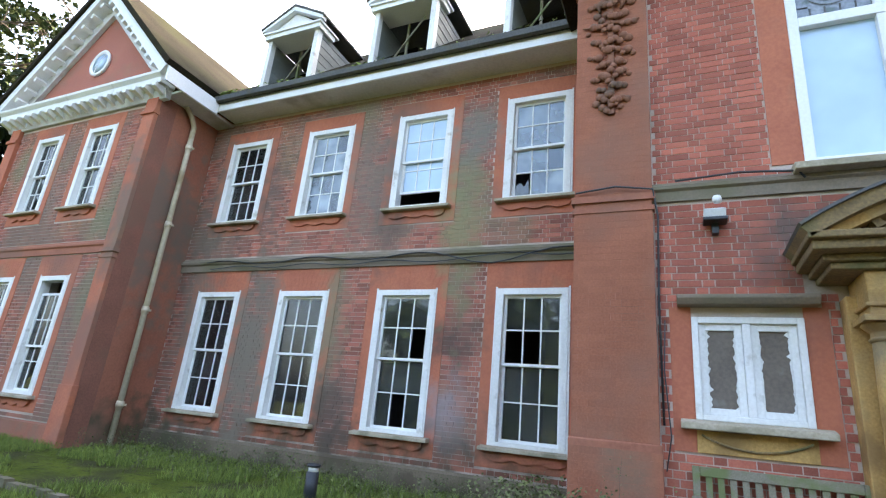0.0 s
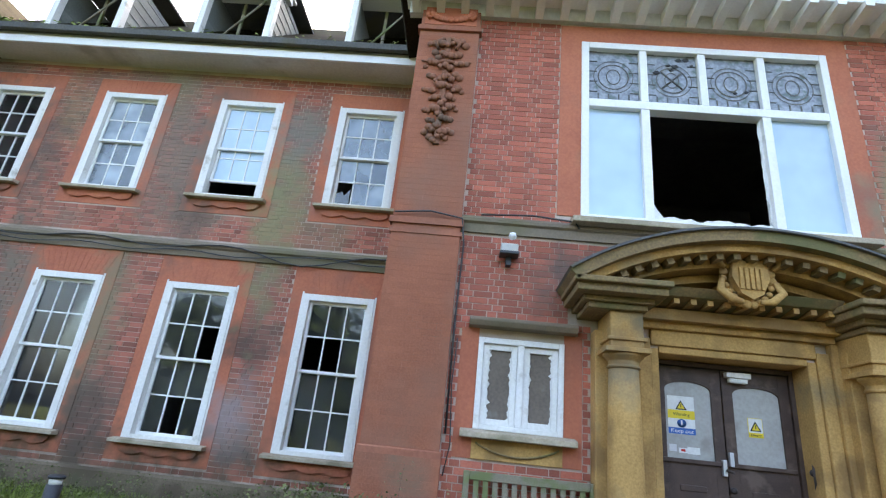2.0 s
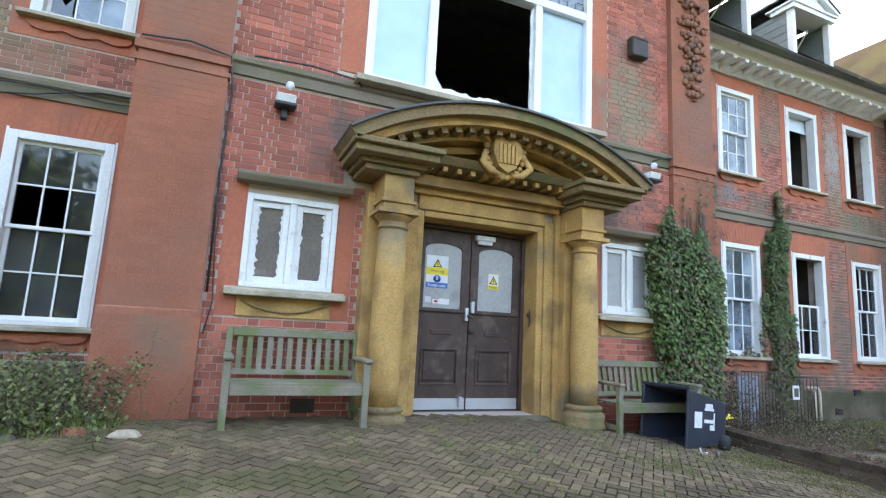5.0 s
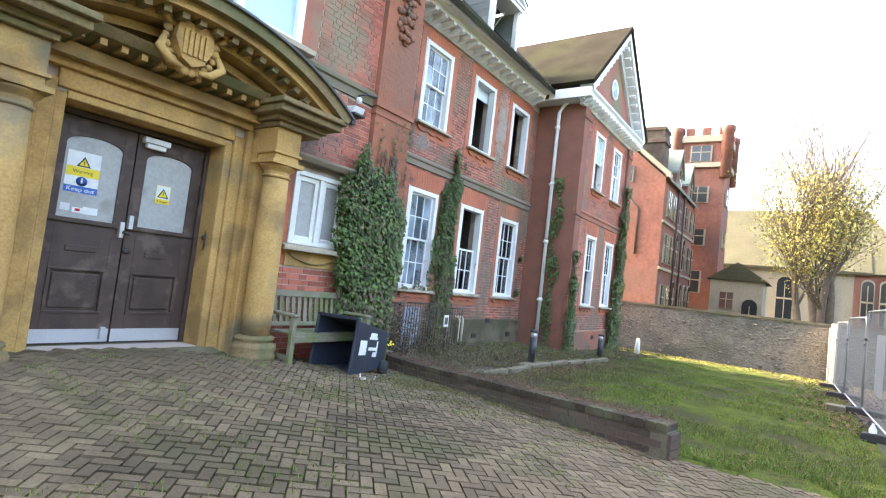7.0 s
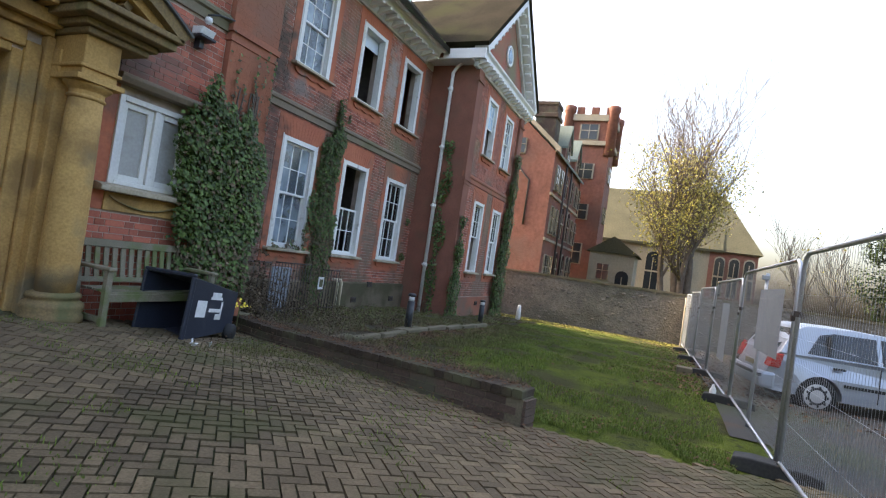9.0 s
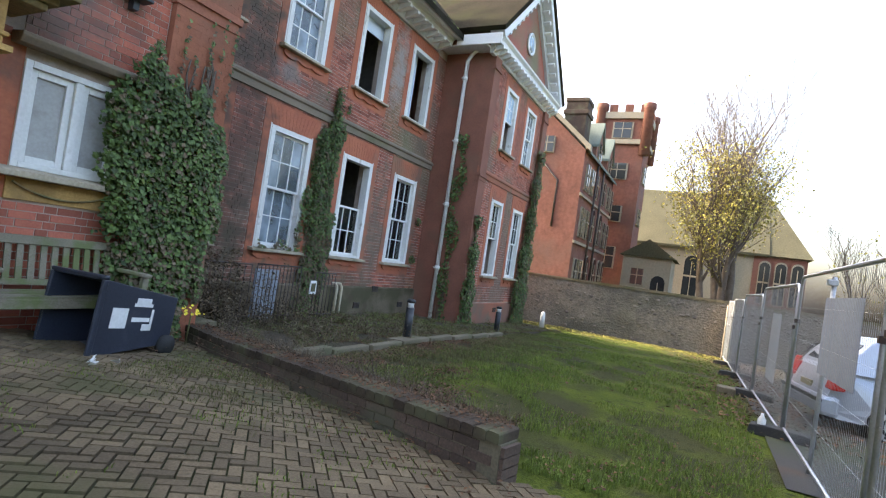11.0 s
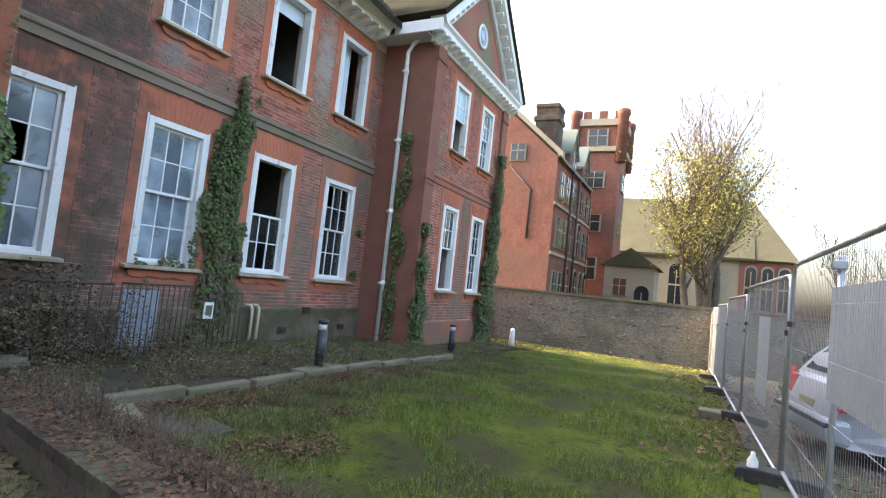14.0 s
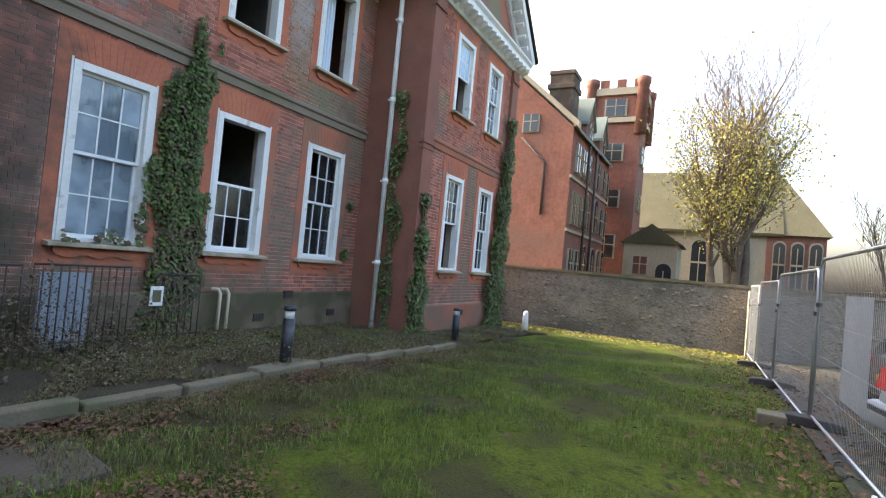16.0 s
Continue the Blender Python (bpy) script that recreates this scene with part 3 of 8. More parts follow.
structure(Geo().prism([(Y_REC - 0.07, -1.2), (Y_REC + 0.05, -1.2), (Y_REC + 0.05, 0.12), (Y_REC - 0.07, 0.06)], "x", X_BAY, X_RC - 0.001), "plinth_right", PLINTH, "mud-stained rendered plinth with air bricks", "plinth")
structure(Geo().prism([(Y_WING - 0.06, -1.2), (Y_WING + 0.05, -1.2), (Y_WING + 0.05, -0.05), (Y_WING - 0.06, -0.1)], "x", X_RC, X_RW), "plinth_wing_right", TERRA_DARK, "weathered plinth of the wing", "plinth")
structure(Geo().prism([(Y_WING - 0.06, -0.6), (Y_WING + 0.05, -0.6), (Y_WING + 0.05, 0.35), (Y_WING - 0.06, 0.3)], "x", X_LW, X_LC), "plinth_wing_left", TERRA_DARK, "weathered plinth of the wing", "plinth")


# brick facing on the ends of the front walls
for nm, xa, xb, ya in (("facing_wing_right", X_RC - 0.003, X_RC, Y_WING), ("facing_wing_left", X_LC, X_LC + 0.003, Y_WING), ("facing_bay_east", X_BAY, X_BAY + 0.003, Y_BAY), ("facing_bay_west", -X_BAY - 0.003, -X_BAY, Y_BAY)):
    structure(Geo().box(xa, xb, ya - 0.002, ya + 0.37, -1.1, 7.0), nm, TERRA_RETURN, "dull red brick end of the front wall", "wall")


def pilaster(name, x0, x1, y, z0, z1, mat, label):
    p = tagged(Geo().box(x0, x1, y - 0.09, y + 0.02, z0, z1).ob(name, mat, bevel=0.008), label, "pilaster", kind="structure")
    Geo().box(x0 - 0.03, x1 + 0.03, y - 0.13, y + 0.01, z1 - 0.48, z1 - 0.42).box(x0 - 0.02, x1 + 0.02, y - 0.115, y + 0.01, z1 - 0.42, z1 - 0.39).ob("necking", mat, p)
    Geo().box(x0 - 0.03, x1 + 0.03, y - 0.12, y + 0.01, 3.5, 3.58).box(x0 - 0.02, x1 + 0.02, y - 0.105, y + 0.01, 3.38, 3.43).ob("band", mat, p)
    Geo().box(x0 - 0.025, x1 + 0.025, y - 0.115, y + 0.01, z0, 1.02).ob("plinth_block", mat, p, bevel=0.015)
    return p


pil_l = pilaster("pilaster_west", -3.85, -3.03, Y_BAY, -0.35, 6.9, TERRA_DARK, "tall rubbed red brick pilaster with carved garland")
pil_r = pilaster("pilaster_east", 3.03, 3.85, Y_BAY, -0.9, 6.9, TERRA_DARK, "tall rubbed red brick pilaster with carved garland, ivy at its foot")
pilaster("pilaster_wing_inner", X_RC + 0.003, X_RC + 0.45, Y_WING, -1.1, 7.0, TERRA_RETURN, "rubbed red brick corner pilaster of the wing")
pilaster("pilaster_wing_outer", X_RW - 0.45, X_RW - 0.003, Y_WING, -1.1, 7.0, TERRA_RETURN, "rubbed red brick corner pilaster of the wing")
pilaster("pilaster_wing_inner_west", X_LC - 0.36, X_LC - 0.003, Y_WING, -0.4, 7.0, TERRA, "rubbed red brick corner pilaster of the wing")
pilaster("pilaster_wing_outer_west", X_LW + 0.003, X_LW + 0.36, Y_WING, -0.4, 7.0, TERRA, "rubbed red brick corner pilaster of the wing")


def blob(g, c, r, seg=7, squash=0.6):
    """A rounded carved lump."""
    prof = [(r * math.sin(a), -squash * r * math.cos(a)) for a in (0.35, 0.9, 1.57, 2.2, 2.8)]
    g.lathe(prof, c, seg, "y")


def garland(x, parent):
    g = Geo()
    r2 = random.Random(int(x * 10) + 50)
    for z, wd, n in ((6.2, 0.24, 9), (6.0, 0.16, 7), (5.82, 0.27, 9), (5.62, 0.2, 9), (5.46, 0.25, 10), (5.3, 0.15, 6), (5.14, 0.2, 9), (4.98, 0.14, 6), (4.82, 0.17, 8), (4.68, 0.1, 5)):
        for k in range(n):
            dx = (k / (n - 1) * 2 - 1) * wd
            blob(g, (x + dx, -0.1 - 0.05 * (1 - abs(dx) / wd), z + r2.uniform(-0.06, 0.06)), r2.uniform(0.035, 0.065))
    g.box(x - 0.035, x + 0.035, -0.13, -0.085, 4.6, 6.3)
    for s in (-1, 1):
        g.tube([(x, -0.11, 5.9), (x + s * 0.2, -0.115, 5.86), (x + s * 0.33, -0.11, 5.89)], [0.03, 0.02, 0.012], 6)
        g.tube([(x + s * 0.05, -0.11, 6.28), (x + s * 0.16, -0.13, 6.18), (x + s * 0.12, -0.12, 6.08)], [0.03, 0.035, 0.02], 6)
    g.ob("garland", ORNAMENT, parent, "carved terracotta fruit garland")
    g = Geo()
    for k in range(13):
        a = math.pi * k / 12
        blob(g, (x - 0.28 * math.cos(a), -0.13, 6.72 - 0.13 * math.sin(a)), 0.05)
    g.box(x - 0.36, x + 0.36, -0.115, -0.085, 6.52, 6.82)
    for s in (-1, 1):
        g.tube([(x + s * 0.3, -0.12, 6.74), (x + s * 0.33, -0.13, 6.66), (x + s * 0.28, -0.13, 6.6)], 0.03, 6)
    g.ob("swag_panel", TERRA, parent, "carved terracotta swag")


garland(-3.44, pil_l)
garland(3.46, pil_r)


# ---- cornices, gables and roofs ----
def cornice(name, x0, x1, y, z, label, step=0.32, deep=0.42, blocks=True, h=0.5):
    c = thing(name, label, "cornice", kind="structure")
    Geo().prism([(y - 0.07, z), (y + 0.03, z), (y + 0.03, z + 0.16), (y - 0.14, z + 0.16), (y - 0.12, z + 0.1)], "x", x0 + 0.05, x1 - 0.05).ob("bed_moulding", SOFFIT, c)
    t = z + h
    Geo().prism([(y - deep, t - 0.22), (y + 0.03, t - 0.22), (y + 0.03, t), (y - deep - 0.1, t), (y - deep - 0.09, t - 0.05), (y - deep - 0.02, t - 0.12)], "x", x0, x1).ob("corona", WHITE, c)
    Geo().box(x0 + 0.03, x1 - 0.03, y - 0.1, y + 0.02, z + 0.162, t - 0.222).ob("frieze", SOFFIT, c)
    if blocks:
        n = max(2, int((x1 - x0 - 0.2) / step))
        me = Geo().prism([(-deep + 0.06, 0.02), (0.0, -0.07), (0.0, 0.1), (-deep + 0.06, 0.1)], "x", -0.055, 0.055).mesh("modillion", WHITE)
        for k in range(n + 1):
            o = new("modillion", me)
            o.parent = c
            o.location = (x0 + 0.15 + (x1 - x0 - 0.3) * k / n, y - 0.102, t - 0.325)
    return c


def gable(name, x0, x1, y, z, apex, label, depth_to, over=0.3, oculus=True, tymp=BRICK):
    """A pediment with raking cornices, its tympanum and the pitched roof behind it."""
    xc = (x0 + x1) / 2
    a0, a1 = x0 - over, x1 + over
    slope = (apex - z) / (xc - a0)
    gb = thing(name, label, "gable", kind="structure")
    t = Geo().prism([(x0, z), (x1, z), (xc, z + slope * (xc - x0))], "y", y, y + 0.3).ob("tympanum", tymp, gb)
    ang = math.atan(slope)
    cs, sn = math.cos(ang), math.sin(ang)
    for s in (-1, 1):
        def at(d, up, s=s):
            # d along the rake from the apex, up at right angles to it
            return (xc + s * (d * cs + up * sn), apex - d * sn + up * cs)
        ln = (xc - a0) / cs
        def ring(u0, u1, d0=0.0, d1=ln):
            q = [at(d0, u0), at(d1, u0), at(d1, u1), at(d0, u1)]
            return q if s < 0 else q[::-1]
        Geo().prism([(xc, apex - 0.1), at(ln, -0.1), at(ln, 0.12), (xc, apex + 0.12 / cs)][::(1 if s < 0 else -1)], "y", y - 0.4, y + 0.02).ob("raking_corona", WHITE, gb)
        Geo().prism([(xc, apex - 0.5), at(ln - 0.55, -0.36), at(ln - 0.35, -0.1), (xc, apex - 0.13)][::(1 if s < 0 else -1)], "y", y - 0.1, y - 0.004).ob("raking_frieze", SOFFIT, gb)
        n = int(ln / 0.36)
        for k in range(1, n):
            Geo().prism(ring(-0.21, -0.101, k * 0.36 - 0.05, k * 0.36 + 0.06), "y", y - 0.34, y - 0.1).ob("modillion", WHITE, gb)
        Geo().prism([(xc, apex + 0.14 / cs), at(ln + 0.06, 0.13), at(ln + 0.06, 0.26), (xc, apex + 0.27 / cs)][::(1 if s < 0 else -1)], "y", y - 0.46, depth_to).ob("roof_slope", TILE, gb)
    if oculus:
        zc = z + (apex - z) * 0.36
        Geo().lathe([(0.34, 0.0), (0.36, -0.05), (0.30, -0.07), (0.27, -0.03)], (xc, y - 0.001, zc), 24, "y").ob("oculus_frame", WHITE, gb)
        Geo().lathe([(0.268, -0.035), (0.01, -0.036)], (xc, y, zc), 24, "y").ob("oculus_pane", GLASS_BLUE, gb)
    return gb


cornice("cornice_bay", -X_BAY - 0.25, X_BAY + 0.25, Y_BAY, 6.75, "white moulded cornice with modillions over the entrance bay", 0.34, 0.5, h=0.37)
gable("gable_bay", -X_BAY, X_BAY, Y_BAY, 7.12, 8.6, "wide white pediment with modillions over the entrance bay", 5.5, 0.3, False, BRICK_BAY)
g = Geo()
for k in range(60):
    blob(g, (rng.uniform(-1.1, 1.1), -0.03, 7.3 + rng.uniform(0, 0.5)), rng.uniform(0.05, 0.11))
tagged(g.ob("tympanum_carving", ORNAMENT), "carved terracotta foliage in the pediment", "carving", kind="structure")
cornice("cornice_wing_right", X_RC - 0.3, X_RW + 0.3, Y_WING, 6.86, "white modillion cornice of the wing gable", 0.3, 0.3, h=0.45)
gable("gable_wing_right", X_RC, X_RW, Y_WING, 7.32, 10.25, "white trimmed gable with round window and tiled roof", 10.2, 0.35)
cornice("cornice_wing_left", X_LW - 0.25, X_LC + 0.25, Y_WING, 6.86, "white modillion cornice of the wing gable", 0.3, 0.3, h=0.45)
gable("gable_wing_left", X_LW, X_LC, Y_WING, 7.32, 10.25, "white trimmed gable with round window and tiled roof", 10.2, 0.35)
cornice("eaves_right", X_BAY + 0.02, X_RC - 0.55, Y_REC, 6.8, "white eaves cornice with modillions, mossy gutter", 0.36, 0.42, h=0.42)
e = thing("eaves_left", "plain white eaves board under a mossy gutter", "eaves", kind="structure")
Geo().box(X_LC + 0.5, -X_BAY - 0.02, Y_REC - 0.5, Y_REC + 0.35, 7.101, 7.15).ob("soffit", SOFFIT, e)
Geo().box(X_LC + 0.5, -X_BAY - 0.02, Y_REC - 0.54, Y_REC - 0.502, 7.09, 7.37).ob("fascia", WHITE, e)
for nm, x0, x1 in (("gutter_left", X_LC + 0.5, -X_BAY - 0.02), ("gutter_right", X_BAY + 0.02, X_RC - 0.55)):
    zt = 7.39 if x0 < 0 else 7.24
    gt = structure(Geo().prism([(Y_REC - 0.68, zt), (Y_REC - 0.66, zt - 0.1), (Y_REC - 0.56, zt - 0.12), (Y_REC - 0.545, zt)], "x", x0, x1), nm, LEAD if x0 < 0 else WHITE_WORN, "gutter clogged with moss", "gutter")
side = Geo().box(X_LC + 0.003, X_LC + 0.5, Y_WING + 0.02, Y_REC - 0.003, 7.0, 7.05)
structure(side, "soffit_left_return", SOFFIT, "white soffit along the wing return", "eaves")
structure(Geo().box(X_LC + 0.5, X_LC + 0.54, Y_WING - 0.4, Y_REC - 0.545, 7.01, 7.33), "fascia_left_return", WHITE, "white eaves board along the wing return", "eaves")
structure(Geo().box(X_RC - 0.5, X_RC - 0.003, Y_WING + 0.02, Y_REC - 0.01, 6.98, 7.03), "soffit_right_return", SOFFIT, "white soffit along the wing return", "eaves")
structure(Geo().box(X_RC - 0.54, X_RC - 0.5, Y_WING - 0.4, Y_REC - 0.545, 6.99, 7.28), "fascia_right_return", WHITE, "white eaves board along the wing return", "eaves")


def roof_y(z):
    return 1.4 + (z - 7.27)


def roof_strip(g, x0, x1, za, zb):
    ya, yb = roof_y(za), roof_y(zb)
    g.prism([(ya, za), (yb, zb), (yb, zb + 0.16), (ya, za + 0.16)][::-1], "x", x0, x1)


for nm, x0, x1, dz in (("roof_left", X_LC, -X_BAY + 0.2, 0.0), ("roof_right", X_BAY - 0.2, X_RC, -0.15)):
    g = Geo()
    inside = sorted(x for x in DORMERS if x0 < x < x1)
    cuts = [x0] + [q for x in inside for q in (x - 0.62, x + 0.62)] + [x1]
    for k in range(len(cuts) - 1):
        if k % 2 == 0:
            roof_strip(g, cuts[k], cuts[k + 1], 7.25 + dz, 11.6)
        else:
            roof_strip(g, cuts[k], cuts[k + 1], 7.25 + dz, 7.7 + dz)
            roof_strip(g, cuts[k], cuts[k + 1], 9.5, 11.6)
    g.prism([(9.9, 7.7), (10.2, 7.3), (5.9, 11.75), (5.75, 11.6)], "x", x0, x1)
    structure(g, nm, TILE, "mossy brown tiled main roof with dormers", "roof")
# added wall that closes the attic behind the open dormers
structure(Geo().box(X_LC, X_RC, 6.4, 6.5, 7.25, 11.0), "attic_wall", PLASTER, "plain dark wall added behind the dormer openings", "wall")


def dormer(x):
    dz = 0.0 if x < 0 else -0.12
    d = thing("dormer_window", "derelict white dormer with empty window and slate cheeks", "dormer", "dormers along the roof")
    y, w, z0, z1 = 1.9, 0.68, 7.74 + dz, 9.2 + dz
    for s in (-1, 1):
        Geo().box(x + s * w - 0.06, x + s * w + 0.06, y, y + 0.14, z0, z1).ob("jamb", WHITE_WORN, d)
        ch = Geo()
        for k in range(14):
            za, zb = z0 + (z1 - z0) * k / 14, z0 + (z1 - z0) * (k + 1) / 14 + 0.01
            ch.box(*sorted((x + s * (w - 0.01), x + s * (w + 0.03 + 0.012 * (k % 2)))), y + 0.142, max(y + 0.2, roof_y(zb) + 0.25), za, zb)
        ch.ob("cheek", SLATE, d, "slate-hung cheek")
    Geo().box(x - w - 0.1, x + w + 0.1, y - 0.06, y + 0.16, z0 - 0.07, z0).ob("sill", LEAD, d)
    Geo().box(x - w - 0.12, x + w + 0.12, y - 0.08, y + 0.5, z1, z1 + 0.12).box(x - w - 0.16, x + w + 0.16, y - 0.12, y + 0.6, z1 + 0.12, z1 + 0.17).ob("head", WHITE, d)
    ap = z1 + 0.68
    Geo().prism([(x - w - 0.02, z1 + 0.172), (x + w + 0.02, z1 + 0.172), (x, ap - 0.06)], "y", y - 0.02, y + 0.05).ob("pediment", WHITE_WORN, d)
    for s in (-1, 1):
        q = [(x, ap - 0.06), (x + s * (w + 0.2), z1 + 0.17), (x + s * (w + 0.2), z1 + 0.26), (x, ap + 0.06)]
        Geo().prism(q if s < 0 else q[::-1], "y", y - 0.13, y + 0.02).ob("raking_trim", WHITE, d)
        q = [(x, ap + 0.065), (x + s * (w + 0.24), z1 + 0.25), (x + s * (w + 0.24), z1 + 0.3), (x, ap + 0.12)]
        Geo().prism(q if s < 0 else q[::-1], "y", y - 0.15, roof_y(z1 + 0.3) + 0.5).ob("roof", LEAD, d)
    b = Geo()
    b.tube([(x - w + 0.1, y + 0.3, z0 + 0.1), (x + w * 0.5, y + 0.3, z1 - 0.1)], 0.02, 6)
    b.box(x - 0.2, x - 0.15, y + 0.5, y + 0.55, z0 - 0.2, z1)
    b.ob("broken_strut", BENCH_WOOD, d, "broken timber strut inside the opening")
    return d


for x in DORMERS:
    dormer(x)


def chimney(x, y, z0, z1, pots):
    c = thing("chimney", "red brick chimney stack with clay pots", "chimney")
    Geo().box(x - 0.5, x + 0.5, y - 0.3, y + 0.3, z0, z1).box(x - 0.57, x + 0.57, y - 0.37, y + 0.37, z1 - 0.25, z1 - 0.1).ob("stack", FAR_BRICK, c)
    for k in range(pots):
        Geo().lathe([(0.12, z1), (0.11, z1 + 0.3), (0.14, z1 + 0.34), (0.12, z1 + 0.42)], (x - 0.3 + 0.3 * k, y, 0), 10).ob("pot", TERRA, c)


chimney(-6.1, 8.5, 10.0, 13.0, 3)
chimney(15.0, 9.2, 9.0, 11.5, 3)


# ---- windows ----
def bars(g, x0, x1, z0, z1, y0, y1, cols, rows, stile, bar):
    g.box(x0, x0 + stile, y0, y1, z0, z1).box(x1 - stile, x1, y0, y1, z0, z1)
    g.box(x0 + stile, x1 - stile, y0, y1, z0, z0 + stile).box(x0 + stile, x1 - stile, y0, y1, z1 - stile, z1)
    for k in range(1, cols):
        xx = x0 + stile + (x1 - x0 - 2 * stile) * k / cols
        g.box(xx - bar / 2, xx + bar / 2, y0 + 0.004, y1 - 0.004, z0 + stile, z1 - stile)
    for k in range(1, rows):
        zz = z0 + stile + (z1 - z0 - 2 * stile) * k / rows
        g.box(x0 + stile, x1 - stile, y0 + 0.006, y1 - 0.006, zz - bar / 2, zz + bar / 2)


PANES = {}


def pane_mesh(w, h, mat):
    k = (round(w, 3), round(h, 3), mat.name)
    if k not in PANES:
        PANES[k] = Geo().box(-w / 2, w / 2, -0.002, 0.002, -h / 2, h / 2).mesh("pane", mat)
    return PANES[k]


def put_panes(parent, x0, x1, z0, z1, y, cols, rows, stile, mat, missing=()):
    cw, chh = (x1 - x0 - 2 * stile) / cols, (z1 - z0 - 2 * stile) / rows
    for i in range(cols):
        for j in range(rows):
            if (i, j) in missing:
                continue
            o = new("pane", pane_mesh(cw - 0.012, chh - 0.012, mat))
            o.parent = parent
            o.location = (x0 + stile + cw * (i + 0.5), y, z0 + stile + chh * (j + 0.5))
            o.visible_shadow = False


n_w = 0


def sash_window(x, y, z, w, lower=0.0, upper=0.0, miss_low=(), miss_up=(), curtain=False, lower_gone=False, upper_gone=False, label="", mat=None):
    """A box sash of two sashes with six panes each; lower and upper: how far they stand open."""
    global n_w
    n_w += 1
    h = z[1] - z[0]
    W = thing("window_%d" % n_w, label or "white painted sash window with twelve panes", "window", "sash windows", "structure", Matrix.Translation((x, y, z[0])))
    f = Geo()
    for s in (-1, 1):
        f.box(*sorted((s * w / 2, s * (w / 2 - 0.1))), -0.03, 0.16, 0.0, h)
        f.box(*sorted((s * (w / 2 + 0.001), s * (w / 2 + 0.03))), -0.022, -0.013, 0.0, h + 0.03)
    f.box(-w / 2 + 0.1, w / 2 - 0.1, -0.03, 0.16, h - 0.1, h).box(-w / 2 + 0.1, w / 2 - 0.1, -0.025, 0.16, 0.0, 0.055)
    f.ob("window_frame", WHITE_WORN, W, bevel=0.006)
    a, mid = w / 2 - 0.101, h * 0.5
    gm = mat or GLASS
    if not upper_gone:
        g1 = Geo()
        z0, z1 = mid - 0.02 - upper, h - 0.1 - upper
        bars(g1, -a, a, z0, z1, 0.05, 0.09, 3, 2, 0.042, 0.02)
        u = g1.ob("upper_sash", WHITE, W)
        put_panes(u, -a, a, z0, z1, 0.07, 3, 2, 0.042, gm, miss_up)
    if not lower_gone:
        g2 = Geo()
        z0, z1 = 0.056 + lower, mid + 0.02 + lower
        bars(g2, -a, a, z0, z1, 0.095, 0.135, 3, 2, 0.045, 0.02)
        u = g2.ob("lower_sash", WHITE, W)
        put_panes(u, -a, a, z0, z1, 0.115, 3, 2, 0.045, gm, miss_low)
    Geo().prism([(-0.15, -0.07), (0.12, -0.07), (0.12, 0.0), (-0.02, 0.0), (-0.15, -0.02)], "x", -w / 2 - 0.13, w / 2 + 0.13).ob("window_sill", SILL, W, "weathered stone sill", bevel=0.008)
    n = 28
    low = [(-w / 2 - 0.02 + (w + 0.04) * k / n, -0.16 - 0.045 * abs(math.sin(3 * math.pi * k / n)) + 0.03 * (1 if k in (0, n) else 0)) for k in range(n + 1)]
    Geo().prism(low + [(w / 2 + 0.02, -0.072), (-w / 2 - 0.02, -0.072)], "y", -0.05, -0.013).ob("apron", TERRA, W, "scalloped orange brick apron")
    # curtain added to lift the pane towards the brightness of mirrored sky
    if curtain:
        q = Geo()
        m = 36
        v = []
        for k in range(m + 1):
            xx = -w / 2 + 0.09 + (w - 0.18) * k / m
            yy = 0.24 + 0.018 * math.sin(k * 1.9) + 0.008 * math.sin(k * 4.3)
            v += [(xx, yy, 0.05), (xx, yy, h - 0.05), (xx, yy + 0.006, 0.05), (xx, yy + 0.006, h - 0.05)]
        fc = []
        for k in range(m):
            b = 4 * k
            fc += [(b, b + 4, b + 5, b + 1), (b + 2, b + 3, b + 7, b + 6)]
        q.add(v, fc, True)
        o = tagged(q.ob("net_curtain", CURTAIN), "net curtain hung behind a sash window, pale blue for reflected sky", "curtain", "net curtains")
        o.location = (x, y, z[0])
    return W


GW = "white sash window with dusty panes on the ground floor"
UW = "white sash window with pale curtain on the upper floor"
sash_window(LEFT_X[0], Y_REC, GF, WG, miss_up=((0, 0), (1, 0)), label="white sash window with two missing panes")
sash_window(LEFT_X[1], Y_REC, GF, WG, miss_up=((2, 0),), miss_low=((1, 0),), label="white sash window with missing panes")
sash_window(LEFT_X[2], Y_REC, GF, WG, label=GW)
sash_window(LEFT_X[3], Y_REC, GF, WG, label=GW)
w_ul1 = sash_window(LEFT_X[0], Y_REC, UF, WU, miss_low=((0, 0),), mat=GLASS_PALE, label="white sash window with one broken lower pane")
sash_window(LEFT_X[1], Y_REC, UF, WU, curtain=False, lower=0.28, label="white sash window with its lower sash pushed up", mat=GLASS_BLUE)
sash_window(LEFT_X[2], Y_REC, UF, WU, curtain=True, mat=GLASS_PALE, label=UW)
sash_window(LEFT_X[3], Y_REC, UF, WU, label="white sash window with dark dusty panes on the upper floor")
sash_window(RIGHT_X[0], Y_REC, GF, WG, miss_up=((1, 0),), miss_low=((0, 0),), mat=GLASS_PALE, label="white sash window half hidden by ivy")
sash_window(RIGHT_X[1], Y_REC, GF, WG, curtain=True, mat=GLASS_PALE, label="white sash window with torn paper and ivy on its sill")
sash_window(RIGHT_X[2], Y_REC, GF, WG, upper_gone=True, miss_low=((1, 0),), label="white sash window with its upper sash missing")
